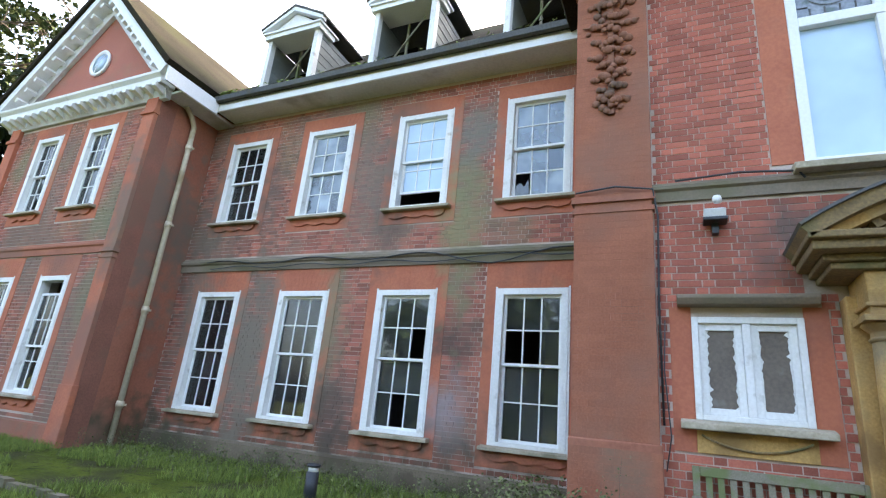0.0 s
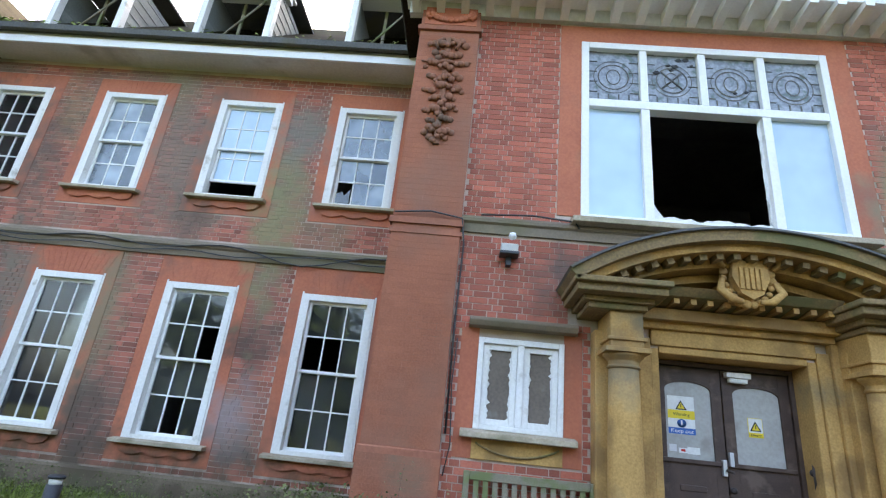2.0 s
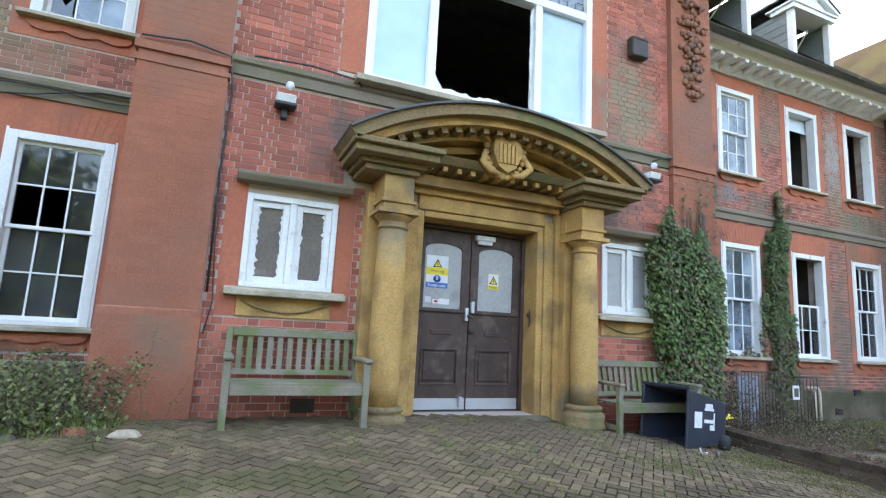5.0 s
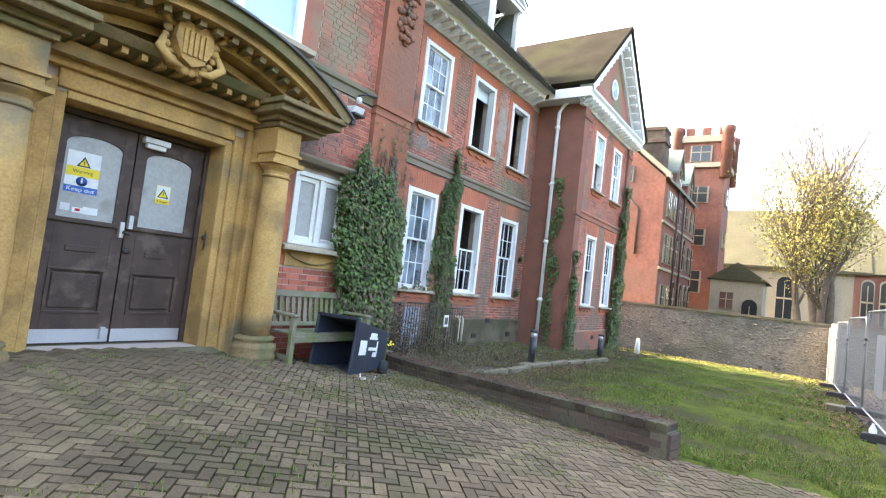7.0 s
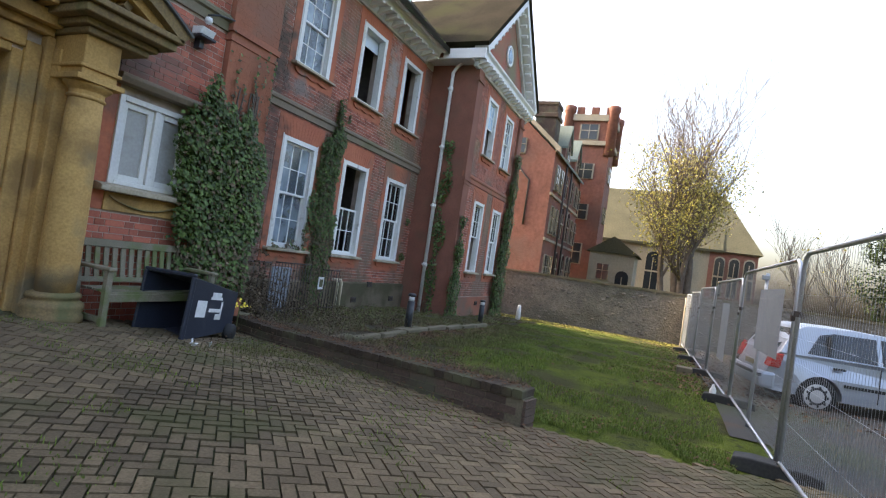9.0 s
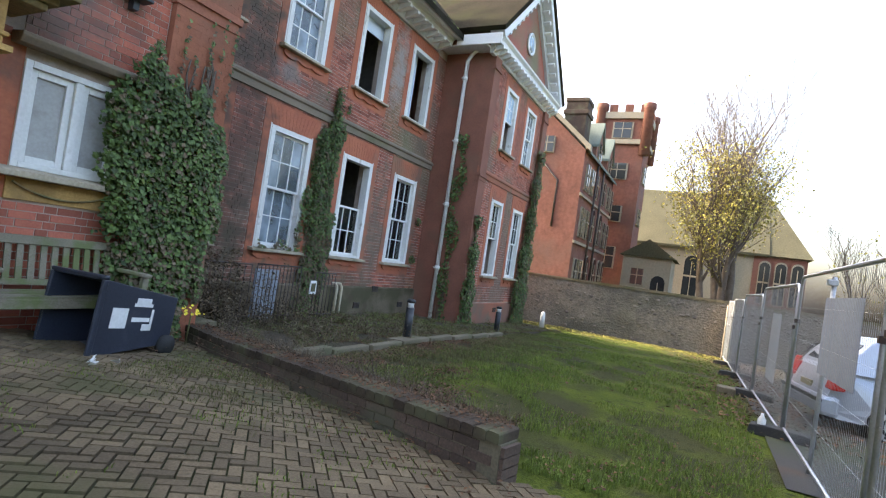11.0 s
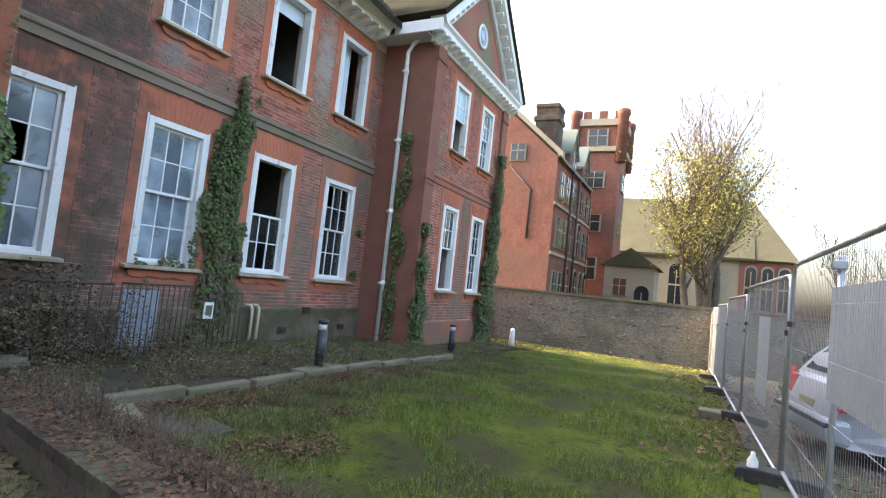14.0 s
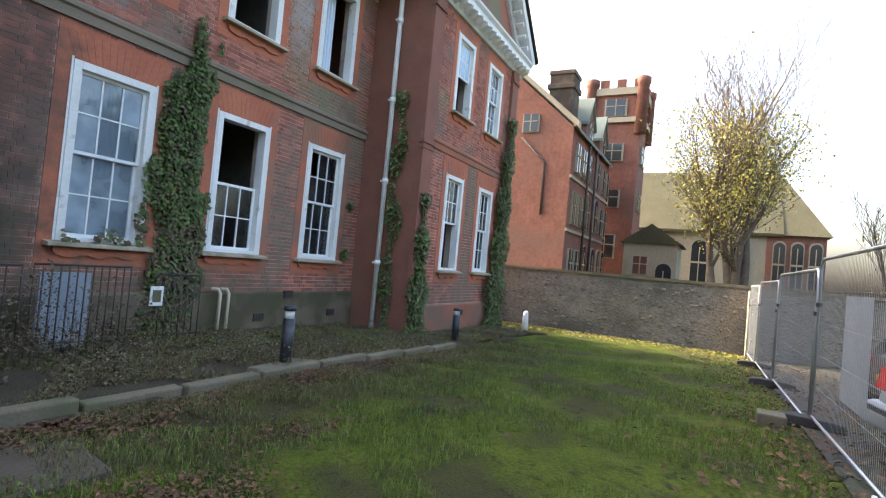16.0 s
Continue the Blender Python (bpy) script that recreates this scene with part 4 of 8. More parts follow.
sash_window(RIGHT_X[3], Y_REC, GF, WG, label=GW, miss_up=((0, 1),))
sash_window(RIGHT_X[0], Y_REC, UF, WU, upper_gone=True, lower_gone=True, label="empty white window frame with both sashes gone")
sash_window(RIGHT_X[1], Y_REC, UF, WU, curtain=True, mat=GLASS_PALE, label=UW)
sash_window(RIGHT_X[2], Y_REC, UF, WU, upper_gone=True, lower_gone=True, label="empty white window frame with a roller blind at the top")
sash_window(RIGHT_X[3], Y_REC, UF, WU, upper_gone=True, lower_gone=True, label="empty white window frame with a grey curtain inside")
sash_window(WING_RX[0], Y_WING, GF, WW, lower_gone=True, label="white sash window with its lower sash missing")
sash_window(WING_RX[1], Y_WING, GF, WW, curtain=True, label="white sash window with broken panes beside ivy")
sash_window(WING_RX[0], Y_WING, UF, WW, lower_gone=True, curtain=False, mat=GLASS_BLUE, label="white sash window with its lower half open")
sash_window(WING_RX[1], Y_WING, UF, WW, curtain=True, mat=GLASS_PALE, label=UW)
sash_window(WING_LX[0], Y_WING, GF, 0.93, upper=0.25, label="white sash window with its upper sash lowered")
sash_window(WING_LX[1], Y_WING, GF, 0.93, label=GW)
sash_window(WING_LX[0], Y_WING, UF, 0.93, curtain=True, label=UW)
sash_window(WING_LX[1], Y_WING, UF, 0.93, curtain=True, label=UW)

# jagged rest of the broken upper pane
x0, z0 = LEFT_X[0], UF[0]
sh = Geo()
sh.prism([(-0.40, 0.10), (-0.17, 0.10), (-0.17, 0.40), (-0.21, 0.33), (-0.26, 0.26), (-0.31, 0.34), (-0.40, 0.29)], "y", 0.113, 0.117)
sh.ob("broken_pane", GLASS, w_ul1, "jagged rest of a broken pane")

# roller blind and curtain in the empty frames
b = thing("roller_blind", "pale roller blind half rolled under a window head", "blind")
Geo().box(8.74, 9.74, 2.17, 2.18, 6.08, 6.42).ob("cloth", CURTAIN, b)
Geo().tube([(8.74, 2.17, 6.42), (9.74, 2.17, 6.42)], 0.03, 10).ob("roller", WHITE, b)
for xx0, xx1, zz in ((11.1, 11.55, UF), (8.76, 8.98, UF)):
    g = Geo()
    v, fc = [], []
    for k in range(25):
        xx = xx0 + (xx1 - xx0) * k / 24
        yy = 2.29 + 0.03 * math.sin(k * 1.3)
        v += [(xx, yy, zz[0] - 0.1), (xx, yy, zz[1] + 0.05), (xx, yy + 0.008, zz[0] - 0.1), (xx, yy + 0.008, zz[1] + 0.05)]
    for k in range(24):
        q = 4 * k
        fc += [(q, q + 4, q + 5, q + 1), (q + 2, q + 3, q + 7, q + 6)]
    tagged(g.add(v, fc, True).ob("drawn_curtain", CURTAIN), "grey curtain hanging inside an empty window", "curtain")


# the wide window over the entrance
def wide_window():
    x0, x1, z0, z1 = BIGWIN
    W = thing("window_wide", "wide white window with stained top lights and smashed middle pane", "window", kind="structure")
    tr = 5.46
    xs = [x0, -0.8, -0.03, 0.74, x1]
    ml, mr = -0.8, 0.72
    f = Geo()
    f.box(x0, x0 + 0.1, -0.03, 0.14, z0, z1).box(x1 - 0.1, x1, -0.03, 0.14, z0, z1)
    f.box(x0 + 0.1, x1 - 0.1, -0.03, 0.14, z1 - 0.1, z1).box(x0 + 0.1, x1 - 0.1, -0.03, 0.14, z0, z0 + 0.08)
    f.box(x0 + 0.1, x1 - 0.1, -0.025, 0.135, tr - 0.06, tr + 0.06)
    for xx in xs[1:4]:
        f.box(xx - 0.05, xx + 0.05, -0.02, 0.13, tr + 0.06, z1 - 0.1)
    for xx in (ml, mr):
        f.box(xx - 0.055, xx + 0.055, -0.02, 0.13, z0 + 0.08, tr - 0.06)
    f.ob("window_frame", WHITE, W, bevel=0.008)
    Geo().prism([(-0.2, z0 - 0.1), (0.1, z0 - 0.1), (0.1, z0), (-0.02, z0), (-0.2, z0 - 0.03)], "x", x0 - 0.12, x1 + 0.12).ob("window_sill", SILL, W, "weathered stone sill", bevel=0.01)
    # side panes carry the sky's reflection in their film colour
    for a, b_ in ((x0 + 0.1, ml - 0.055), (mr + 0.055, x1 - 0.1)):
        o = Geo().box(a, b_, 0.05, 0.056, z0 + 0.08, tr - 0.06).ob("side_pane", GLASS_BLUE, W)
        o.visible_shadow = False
    # shards left in the middle light
    g = Geo()
    r3 = random.Random(3)
    a, b_ = ml + 0.055, mr - 0.055
    pts = [(a + (b_ - a) * k / 22, z0 + 0.1 + abs(math.sin(k * 0.35)) * 0.04 + r3.uniform(0, 0.035)) for k in range(23)]
    pts[0] = (a, z0 + 0.35)
    pts[1] = (a + 0.06, z0 + 0.24)
    g.prism([(a, z0 + 0.08)] + [(b_, z0 + 0.08)] + pts[::-1], "y", 0.05, 0.056)
    ed = [(b_ - r3.uniform(0.01, 0.05), z0 + 0.2 + (tr - z0 - 0.3) * k / 14) for k in range(15)]
    g.prism([(b_, z0 + 0.1)] + [(b_, tr - 0.06)] + ed[::-1], "y", 0.05, 0.056)
    g.ob("glass_shards", PAPER, W, "jagged frosted shards of the smashed pane")
    for k in range(4):
        a, b_ = (xs[k] + (0.1 if k == 0 else 0.05)), (xs[k + 1] - (0.1 if k == 3 else 0.05))
        p = Geo().box(a, b_, 0.05, 0.056, tr + 0.06, z1 - 0.1).ob("stained_light", STAINED, W, "leaded stained-glass light")
        cx, cz = (a + b_) / 2, (tr + z1 - 0.04) / 2
        g = Geo()
        def ring(r, w_, sx=1.0):
            n = 28
            v = [(cx + sx * q * math.cos(2 * math.pi * i / n), 0.044, cz + q * math.sin(2 * math.pi * i / n)) for i in range(n) for q in (r - w_, r + w_)]
            g.add(v, [(2 * i, 2 * i + 1, (2 * i + 3) % (2 * n), (2 * i + 2) % (2 * n)) for i in range(n)])
        ring(0.2, 0.009)
        ring(0.12, 0.009, 0.75)
        ring(0.26, 0.006)
        for i in range(6):
            xx = a + (b_ - a) * i / 5
            g.box(xx - 0.008, xx + 0.008, 0.042, 0.049, tr + 0.06, tr + 0.2)
            zz = tr + 0.06 + (z1 - 0.16 - tr) * i / 5
            g.box(a, a + 0.12, 0.042, 0.049, zz - 0.005, zz + 0.005).box(b_ - 0.12, b_, 0.042, 0.049, zz - 0.005, zz + 0.005)
        if k == 1:
            for s in (-1, 1):
                g.tube([(cx - 0.13, 0.045, cz - s * 0.13), (cx + 0.13, 0.045, cz + s * 0.13)], 0.014, 4)
        g.ob("lead_came", LEAD, p)
        if k in (1, 2):
            # black patches before the pane stand in for darkness behind broken holes
            g = Geo()
            for _ in range(7 if k == 1 else 2):
                qx, qz, qs = r3.uniform(a + 0.06, b_ - 0.06), r3.uniform(cz + 0.05, z1 - 0.15) if k == 1 else cz - r3.uniform(0, 0.2), r3.uniform(0.025, 0.055)
                g.prism([(qx - qs, qz), (qx - 0.2 * qs, qz - 0.7 * qs), (qx + qs, qz - 0.2 * qs), (qx + 0.4 * qs, qz + 0.6 * qs)], "y", 0.036, 0.04)
            g.ob("holes", BLACK_INK, p, "black patches laid on the glass as dark holes")
    return W


wide_window()


def small_window(s):
    x = s * SMALLX
    h, w = SMALLZ[1] - SMALLZ[0], SMALLW
    W = thing("window_small_%d" % (1 if s < 0 else 2), "small white two-light casement window, boarded with flaking paint" if s < 0 else "small white casement window beside ivy",
              "window", kind="structure", m=Matrix.Translation((x, 0, SMALLZ[0])))
    f = Geo()
    f.box(-w / 2, -w / 2 + 0.06, -0.04, 0.12, 0, h).box(w / 2 - 0.06, w / 2, -0.04, 0.12, 0, h).box(-w / 2 + 0.06, w / 2 - 0.06, -0.04, 0.12, h - 0.06, h).box(-w / 2 + 0.06, w / 2 - 0.06, -0.04, 0.12, 0, 0.05)
    f.box(-0.035, 0.035, -0.035, 0.11, 0.05, h - 0.06)
    f.ob("window_frame", WHITE_WORN, W, bevel=0.006)
    r4 = random.Random(11 + s)
    for q in (-1, 1):
        a, b_ = sorted((q * 0.036, q * (w / 2 - 0.061)))
        c = Geo()
        bars(c, a, b_, 0.052, h - 0.062, 0.0, 0.045, 1, 1, 0.062, 0.02)
        cs = c.ob("casement", WHITE_WORN, W, bevel=0.004)
        a, b_ = a + 0.062, b_ - 0.062
        z0, z1 = 0.114, h - 0.124
        Geo().box(a, b_, 0.03, 0.036, z0, z1).ob("board", BOARD if s < 0 else FROST, cs, "brown board behind the opening" if s < 0 else "")
        if s < 0:
            p = Geo()
            n = 26
            for edge in (0, 1):
                pts = []
                for k in range(n + 1):
                    d = r4.uniform(0.002, 0.022) * (1.9 if r4.random() < 0.25 else 0.8)
                    pts.append(((a + d) if edge == 0 else (b_ - d), z0 + (z1 - z0) * k / n))
                poly = pts + [(a if edge == 0 else b_, z1), (a if edge == 0 else b_, z0)]
                p.prism(poly if edge else poly[::-1], "y", 0.022, 0.028)
            p.ob("paint_flakes", WHITE_WORN, cs, "ragged edges of torn white film")
    Geo().prism([(-0.16, -0.09), (0.1, -0.09), (0.1, 0.0), (-0.03, 0.0), (-0.16, -0.03)], "x", -w / 2 - 0.13, w / 2 + 0.13).ob("window_sill", SILL, W, "mossy stone sill", bevel=0.01)
    Geo().prism([(-0.16, h + 0.1), (0.02, h + 0.1), (0.02, h + 0.21), (-0.2, h + 0.19), (-0.2, h + 0.155)], "x", -w / 2 - 0.12, w / 2 + 0.12).ob("hood", STONE_GREY, W, "moulded stone hood", bevel=0.008)
    Geo().box(-w / 2, w / 2, -0.03, 0.05, -0.29, -0.092).ob("apron", STONE, W, "ochre stone apron panel", bevel=0.005)
    pts = [(-w / 2 + 0.04 + (w - 0.08) * k / 20, -0.05, -0.13 - 0.11 * math.sin(math.pi * k / 20) ** 0.8) for k in range(21)]
    Geo().tube(pts, 0.011, 6).ob("swag", STONE_TOP, W, "carved swag line")
    return W


small_window(-1)
small_window(1)


# ---- stone doorcase ----
# the doorcase and its doors are a little wider than drawn below
WIDE = Matrix.Diagonal((1.11, 1.0, 1.0, 1.0))


def doorcase():
    P = thing("doorcase", "ochre sandstone doorcase with columns and segmental pediment", "doorcase", kind="structure", m=WIDE)
    # moulded architrave round the opening
    for s in (-1, 1):
        a = Geo()
        for i, (d0, d1, y0) in enumerate(((0.70, 0.78, -0.022), (0.78, 0.90, -0.05), (0.90, 0.97, -0.09))):
            a.box(*sorted((s * (d0 + 0.001 * i), s * d1)), y0, 0.36 if i == 0 else 0.02, -0.1, 2.3 + 0.1 * i)
        a.ob("jamb", STONE, P, bevel=0.012)
    a = Geo()
    for z0, z1, y0 in ((2.25, 2.33, -0.022), (2.33, 2.5, -0.05), (2.5, 2.58, -0.1)):
        a.box(-0.7 - (z0 - 2.25), 0.7 + (z0 - 2.25), y0, 0.36 if z0 < 2.3 else 0.02, z0 + 0.001, z1)
    a.ob("lintel", STONE, P, bevel=0.012)
    for s in (-1, 1):
        x = s * 1.13
        y = -0.36
        Geo().box(x - 0.17, x + 0.22 if s > 0 else x + 0.17, -0.2, 0.03, -0.2, 2.4).ob("pier", STONE, P, bevel=0.01) if s > 0 else Geo().box(x - 0.22, x + 0.17, -0.2, 0.03, -0.2, 2.4).ob("pier", STONE, P, bevel=0.01)
        zb = ground_z(x, y) - 0.02
        col = Geo().lathe([(0.147, 0.16), (0.153, 0.4), (0.153, 0.9), (0.144, 1.5), (0.132, 1.98)], (x, y, 0), 28).ob("column", STONE, P, "plain ochre stone column")
        Geo().lathe([(0.235, zb), (0.235, zb + 0.07), (0.22, zb + 0.09), (0.235, 0.03), (0.225, 0.07), (0.19, 0.09), (0.185, 0.11), (0.205, 0.125), (0.195, 0.155), (0.166, 0.17)], (x, y, 0), 28).ob("base", STONE_TOP, col, "moulded column base green with algae")
        cp = Geo().lathe([(0.133, 1.97), (0.15, 1.985), (0.15, 2.0), (0.135, 2.01), (0.135, 2.05), (0.165, 2.08), (0.185, 2.1), (0.185, 2.12)], (x, y, 0), 28)
        cp.box(x - 0.2, x + 0.2, y - 0.2, y + 0.2, 2.121, 2.17)
        cp.ob("capital", STONE, col, bevel=0.005)
        Geo().box(x - 0.15, x + 0.15, y - 0.15, 0.0, 2.172, 2.54).box(x - 0.175, x + 0.175, y - 0.175, 0.0, 2.24, 2.275).ob("entablature_block", STONE, P, bevel=0.01)
    # entablature between the columns, cornice blocks over them
    Geo().box(-0.95, 0.95, -0.2, 0.01, 2.58, 2.7).ob("frieze", STONE, P)
    c = Geo()
    c.prism([(-0.42, 2.78), (0.0, 2.70), (0.0, 2.86), (-0.5, 2.86), (-0.46, 2.82)], "x", -0.85, 0.85)
    c.ob("middle_cornice", STONE_TOP, P, bevel=0.006)
    for s in (-1, 1):
        q = Geo()
        x0, x1 = sorted((s * 0.82, s * 1.62))
        q.box(x0 + 0.13, x1 - 0.13, -0.57, 0.02, 2.54, 2.6).box(x0 + 0.08, x1 - 0.08, -0.62, 0.02, 2.6, 2.66).box(x0, x1, -0.76, 0.02, 2.66, 2.74).box(x0 - 0.03, x1 + 0.03, -0.82, 0.02, 2.74, 2.8)
        q.ob("cornice_block", STONE_TOP, P, "projecting weathered cornice block", bevel=0.012)
    # segmental pediment: an arc of mouldings
    half, rise, zs = 1.66, 0.56, 2.8
    R = (half * half + rise * rise) / (2 * rise)
    zc = zs + rise - R
    a0 = math.asin(half / R)

    def arc(r0, r1, y0, y1, n=36, lim=a0):
        g = Geo()
        v = []
        for k in range(n + 1):
            w = -lim + 2 * lim * k / n
            for r, y in ((r0, y0), (r1, y0), (r1, y1), (r0, y1)):
                v.append((r * math.sin(w), y, zc + r * math.cos(w)))
        f = []
        for k in range(n):
            b = 4 * k
            for i in range(4):
                f.append((b + i, b + (i + 1) % 4, b + 4 + (i + 1) % 4, b + 4 + i))
        f += [(0, 3, 2, 1), (4 * n, 4 * n + 1, 4 * n + 2, 4 * n + 3)]
        return g.add(v, f)

    arc(R - 0.06, R + 0.05, -0.82, 0.02).ob("pediment_top_moulding", STONE_TOP, P, "weathered curved pediment cornice")
    arc(R - 0.14, R - 0.061, -0.72, 0.02, lim=a0 * 0.985).ob("pediment_moulding", STONE, P)
    arc(R - 0.24, R - 0.141, -0.49, 0.02, lim=a0 * 0.97).ob("pediment_soffit", STONE, P)
    arc(R - 0.34, R - 0.26, -0.3, 0.02, lim=a0 * 0.86).ob("pediment_inner_moulding", STONE, P)
    structure(arc(R + 0.051, R + 0.075, -0.86, 0.03), "pediment_flashing", LEAD, "lead flashing over the curved pediment", "flashing").matrix_world = WIDE
    for k in range(21):
        w = -a0 * 0.92 + 1.84 * a0 * k / 20
        m = Geo().box(-0.032, 0.032, -0.66, -0.5, R - 0.205, R - 0.142)
        m.v = [(x * math.cos(w) + z * math.sin(w), y, zc - x * math.sin(w) + z * math.cos(w)) for x, y, z in m.v]
        m.ob("modillion", STONE_TOP, P)
    for k in range(11):
        x = -0.78 + 1.56 * k / 10
        Geo().box(x - 0.026, x + 0.026, -0.38, -0.02, 2.715, 2.775).ob("dentil", STONE, P)
    v = [(-1.5, -0.03, 2.8)] + [(R * 0.995 * math.sin(w) - 0, -0.03, zc + (R - 0.03) * math.cos(w)) for w in [-a0 * 0.95 + 1.9 * a0 * k / 20 for k in range(21)]] + [(1.5, -0.03, 2.8)]
    Geo().prism([(p[0], p[2]) for p in v][::-1], "y", -0.05, 0.01).ob("tympanum", STONE, P)
    # cartouche: a shield in a scrolled frame with a ribbed field and a shell on top
    g = Geo()
    cz = 3.0
    g.prism([(-0.15, cz + 0.2), (-0.17, cz), (-0.1, cz - 0.17), (0.0, cz - 0.23), (0.1, cz - 0.17), (0.17, cz), (0.15, cz + 0.2), (0.0, cz + 0.17)], "y", -0.56, -0.3)
    r5 = random.Random(2)
    for k in range(22):
        w = 2 * math.pi * k / 22
        blob(g, (0.22 * math.cos(w), -0.48, cz + 0.265 * math.sin(w)), r5.uniform(0.035, 0.055))
    g.box(-0.16, 0.16, -0.46, -0.04, cz - 0.24, cz + 0.27)
    for s in (-1, 1):
        g.tube([(s * 0.13, -0.5, cz + 0.25), (s * 0.25, -0.54, cz + 0.27), (s * 0.29, -0.54, cz + 0.17), (s * 0.22, -0.52, cz + 0.11)], [0.03, 0.05, 0.045, 0.02], 8)
        g.tube([(s * 0.24, -0.5, cz - 0.02), (s * 0.28, -0.54, cz - 0.14), (s * 0.18, -0.54, cz - 0.24), (s * 0.08, -0.52, cz - 0.25)], [0.025, 0.04, 0.04, 0.02], 8)
    for k in range(7):
        a = math.pi * (k + 0.5) / 7
        g.tube([(0.0, -0.54, cz + 0.24), (0.09 * math.cos(a), -0.57, cz + 0.25 + 0.08 * math.sin(a))], [0.012, 0.026], 6)
    for k in range(5):
        g.box(-0.11 + 0.047 * k, -0.082 + 0.047 * k, -0.585, -0.555, cz - 0.13, cz + 0.1)
    g.ob("cartouche", STONE, P, "carved stone cartouche")
    return P


doorcase()


# ---- the entrance doors ----
def lettering(text, size, m, mat, parent, name="lettering"):
    cu = bpy.data.curves.new(name, "FONT")
    cu.body, cu.size, cu.align_x, cu.align_y, cu.extrude = text, size, "CENTER", "CENTER", 0.0006
    tmp = new("tmp", cu)
    bpy.context.view_layer.update()
    me = bpy.data.meshes.new_from_object(tmp.evaluated_get(bpy.context.evaluated_depsgraph_get()))
    bpy.data.objects.remove(tmp)
    me.materials.clear()
    me.materials.append(mat)
    o = new(name, me)
    o.parent = parent
    o.matrix_local = m
    return o


def doors():
    y = 0.3
    fr = thing("door_frame", "dark oak door frame with a closer box at its head", "door frame", kind="structure", m=WIDE)
    Geo().box(-0.71, -0.66, y - 0.03, y + 0.09, 0.0, 2.24).box(0.66, 0.71, y - 0.03, y + 0.09, 0.0, 2.24).box(-0.66, 0.66, y - 0.03, y + 0.09, 2.19, 2.24).ob("frame", DOOR_WOOD, fr, bevel=0.006)
    Geo().box(0.03, 0.27, y - 0.09, y - 0.01, 2.1, 2.16).box(0.06, 0.24, y - 0.07, y - 0.01, 2.05, 2.098).ob("closer_box", PAPER, fr, "white overhead door sensor box", bevel=0.008)
    for s in (-1, 1):
        D = thing("door_%d" % (1 if s < 0 else 2), "dark oak door leaf with arched glazed panel and steel kickplate", "door", "entrance doors", "structure", WIDE)
        x0, x1 = sorted((s * 0.006, s * 0.655))
        body = Geo()
        body.box(x0, x0 + 0.1, y, y + 0.05, 0.01, 2.18).box(x1 - 0.1, x1, y, y + 0.05, 0.01, 2.18)
        body.box(x0 + 0.1, x1 - 0.1, y, y + 0.05, 0.01, 0.3).box(x0 + 0.1, x1 - 0.1, y, y + 0.05, 0.74, 1.2).box(x0 + 0.1, x1 - 0.1, y, y + 0.05, 2.04, 2.18)
        body.box(x0 + 0.1, x1 - 0.1, y + 0.02, y + 0.04, 0.3, 0.74)
        # arched head of the glazed panel
        xa, xb = x0 + 0.1, x1 - 0.1
        xm, hw = (xa + xb) / 2, (xb - xa) / 2
        n = 16
        low = [(xm + hw * math.cos(math.pi * (1 - k / n)), 1.93 + 0.09 * math.sin(math.pi * k / n)) for k in range(n + 1)]
        body.prism([(xa, 2.04)] + low + [(xb, 2.04)], "y", y, y + 0.05)
        body.ob("leaf", DOOR_WOOD, D, bevel=0.004)
        Geo().box(xa + 0.04, xb - 0.04, y + 0.004, y + 0.03, 0.35, 0.69).ob("lower_panel", DOOR_WOOD, D, bevel=0.015)
        m = Geo()
        for a, b_, c, d in ((xa, xb, 0.3, 0.325), (xa, xb, 0.715, 0.74)):
            m.box(a, b_, y - 0.012, y + 0.02, c, d)
        m.box(xa, xa + 0.025, y - 0.012, y + 0.02, 0.325, 0.715).box(xb - 0.025, xb, y - 0.012, y + 0.02, 0.325, 0.715)
        m.ob("panel_moulding", DOOR_WOOD, D, bevel=0.005)
        Geo().box(x0 + 0.03, x1 - 0.02, y - 0.03, y + 0.001, 1.17, 1.215).ob("lock_rail_moulding", DOOR_WOOD, D, bevel=0.008)
        Geo().box(xa + 0.1, xb - 0.1, y - 0.012, y + 0.001, 0.9, 0.96).ob("letter_panel", DOOR_WOOD, D, bevel=0.01)
        Geo().prism([(xa, 1.2), (xb, 1.2)] + [(p[0], p[1] + 0.002) for p in low[::-1]], "y", y + 0.018, y + 0.026).ob("glazed_panel", FROST, D, "obscured grey glass panel")
        Geo().box(x0 + 0.004, x1 - 0.004, y - 0.004, y - 0.0005, 0.02, 0.15).ob("kickplate", ALU, D, "brushed steel kickplate")
        if s < 0:
            Geo().box(-0.06, -0.02, y - 0.05, y, 1.08, 1.24).ob("lock_case", ALU, D, "steel lock case", bevel=0.005)
            Geo().tube([(-0.04, y - 0.07, 1.14), (0.03, y - 0.07, 1.12)], 0.014, 8).ob("padlock", IRON, D)
            Geo().box(-0.09, -0.05, y - 0.05, y - 0.006, 0.05, 0.17).ob("door_stop", ALU, D)
        else:
            Geo().box(0.01, 0.05, y - 0.05, y, 1.18, 1.32).ob("lock_case", ALU, D, "steel lock case", bevel=0.005)
            Geo().lathe([(0.03, 0), (0.034, -0.02), (0.02, -0.03)], (0.035, y, 0.95), 12, "y").ob("knob", IRON, D)
    y -= 0.0
    # signs
    S = thing("warning_sign", "white yellow and blue warning sign stuck on the door glass", "sign", m=WIDE)
    yy = y + 0.0165
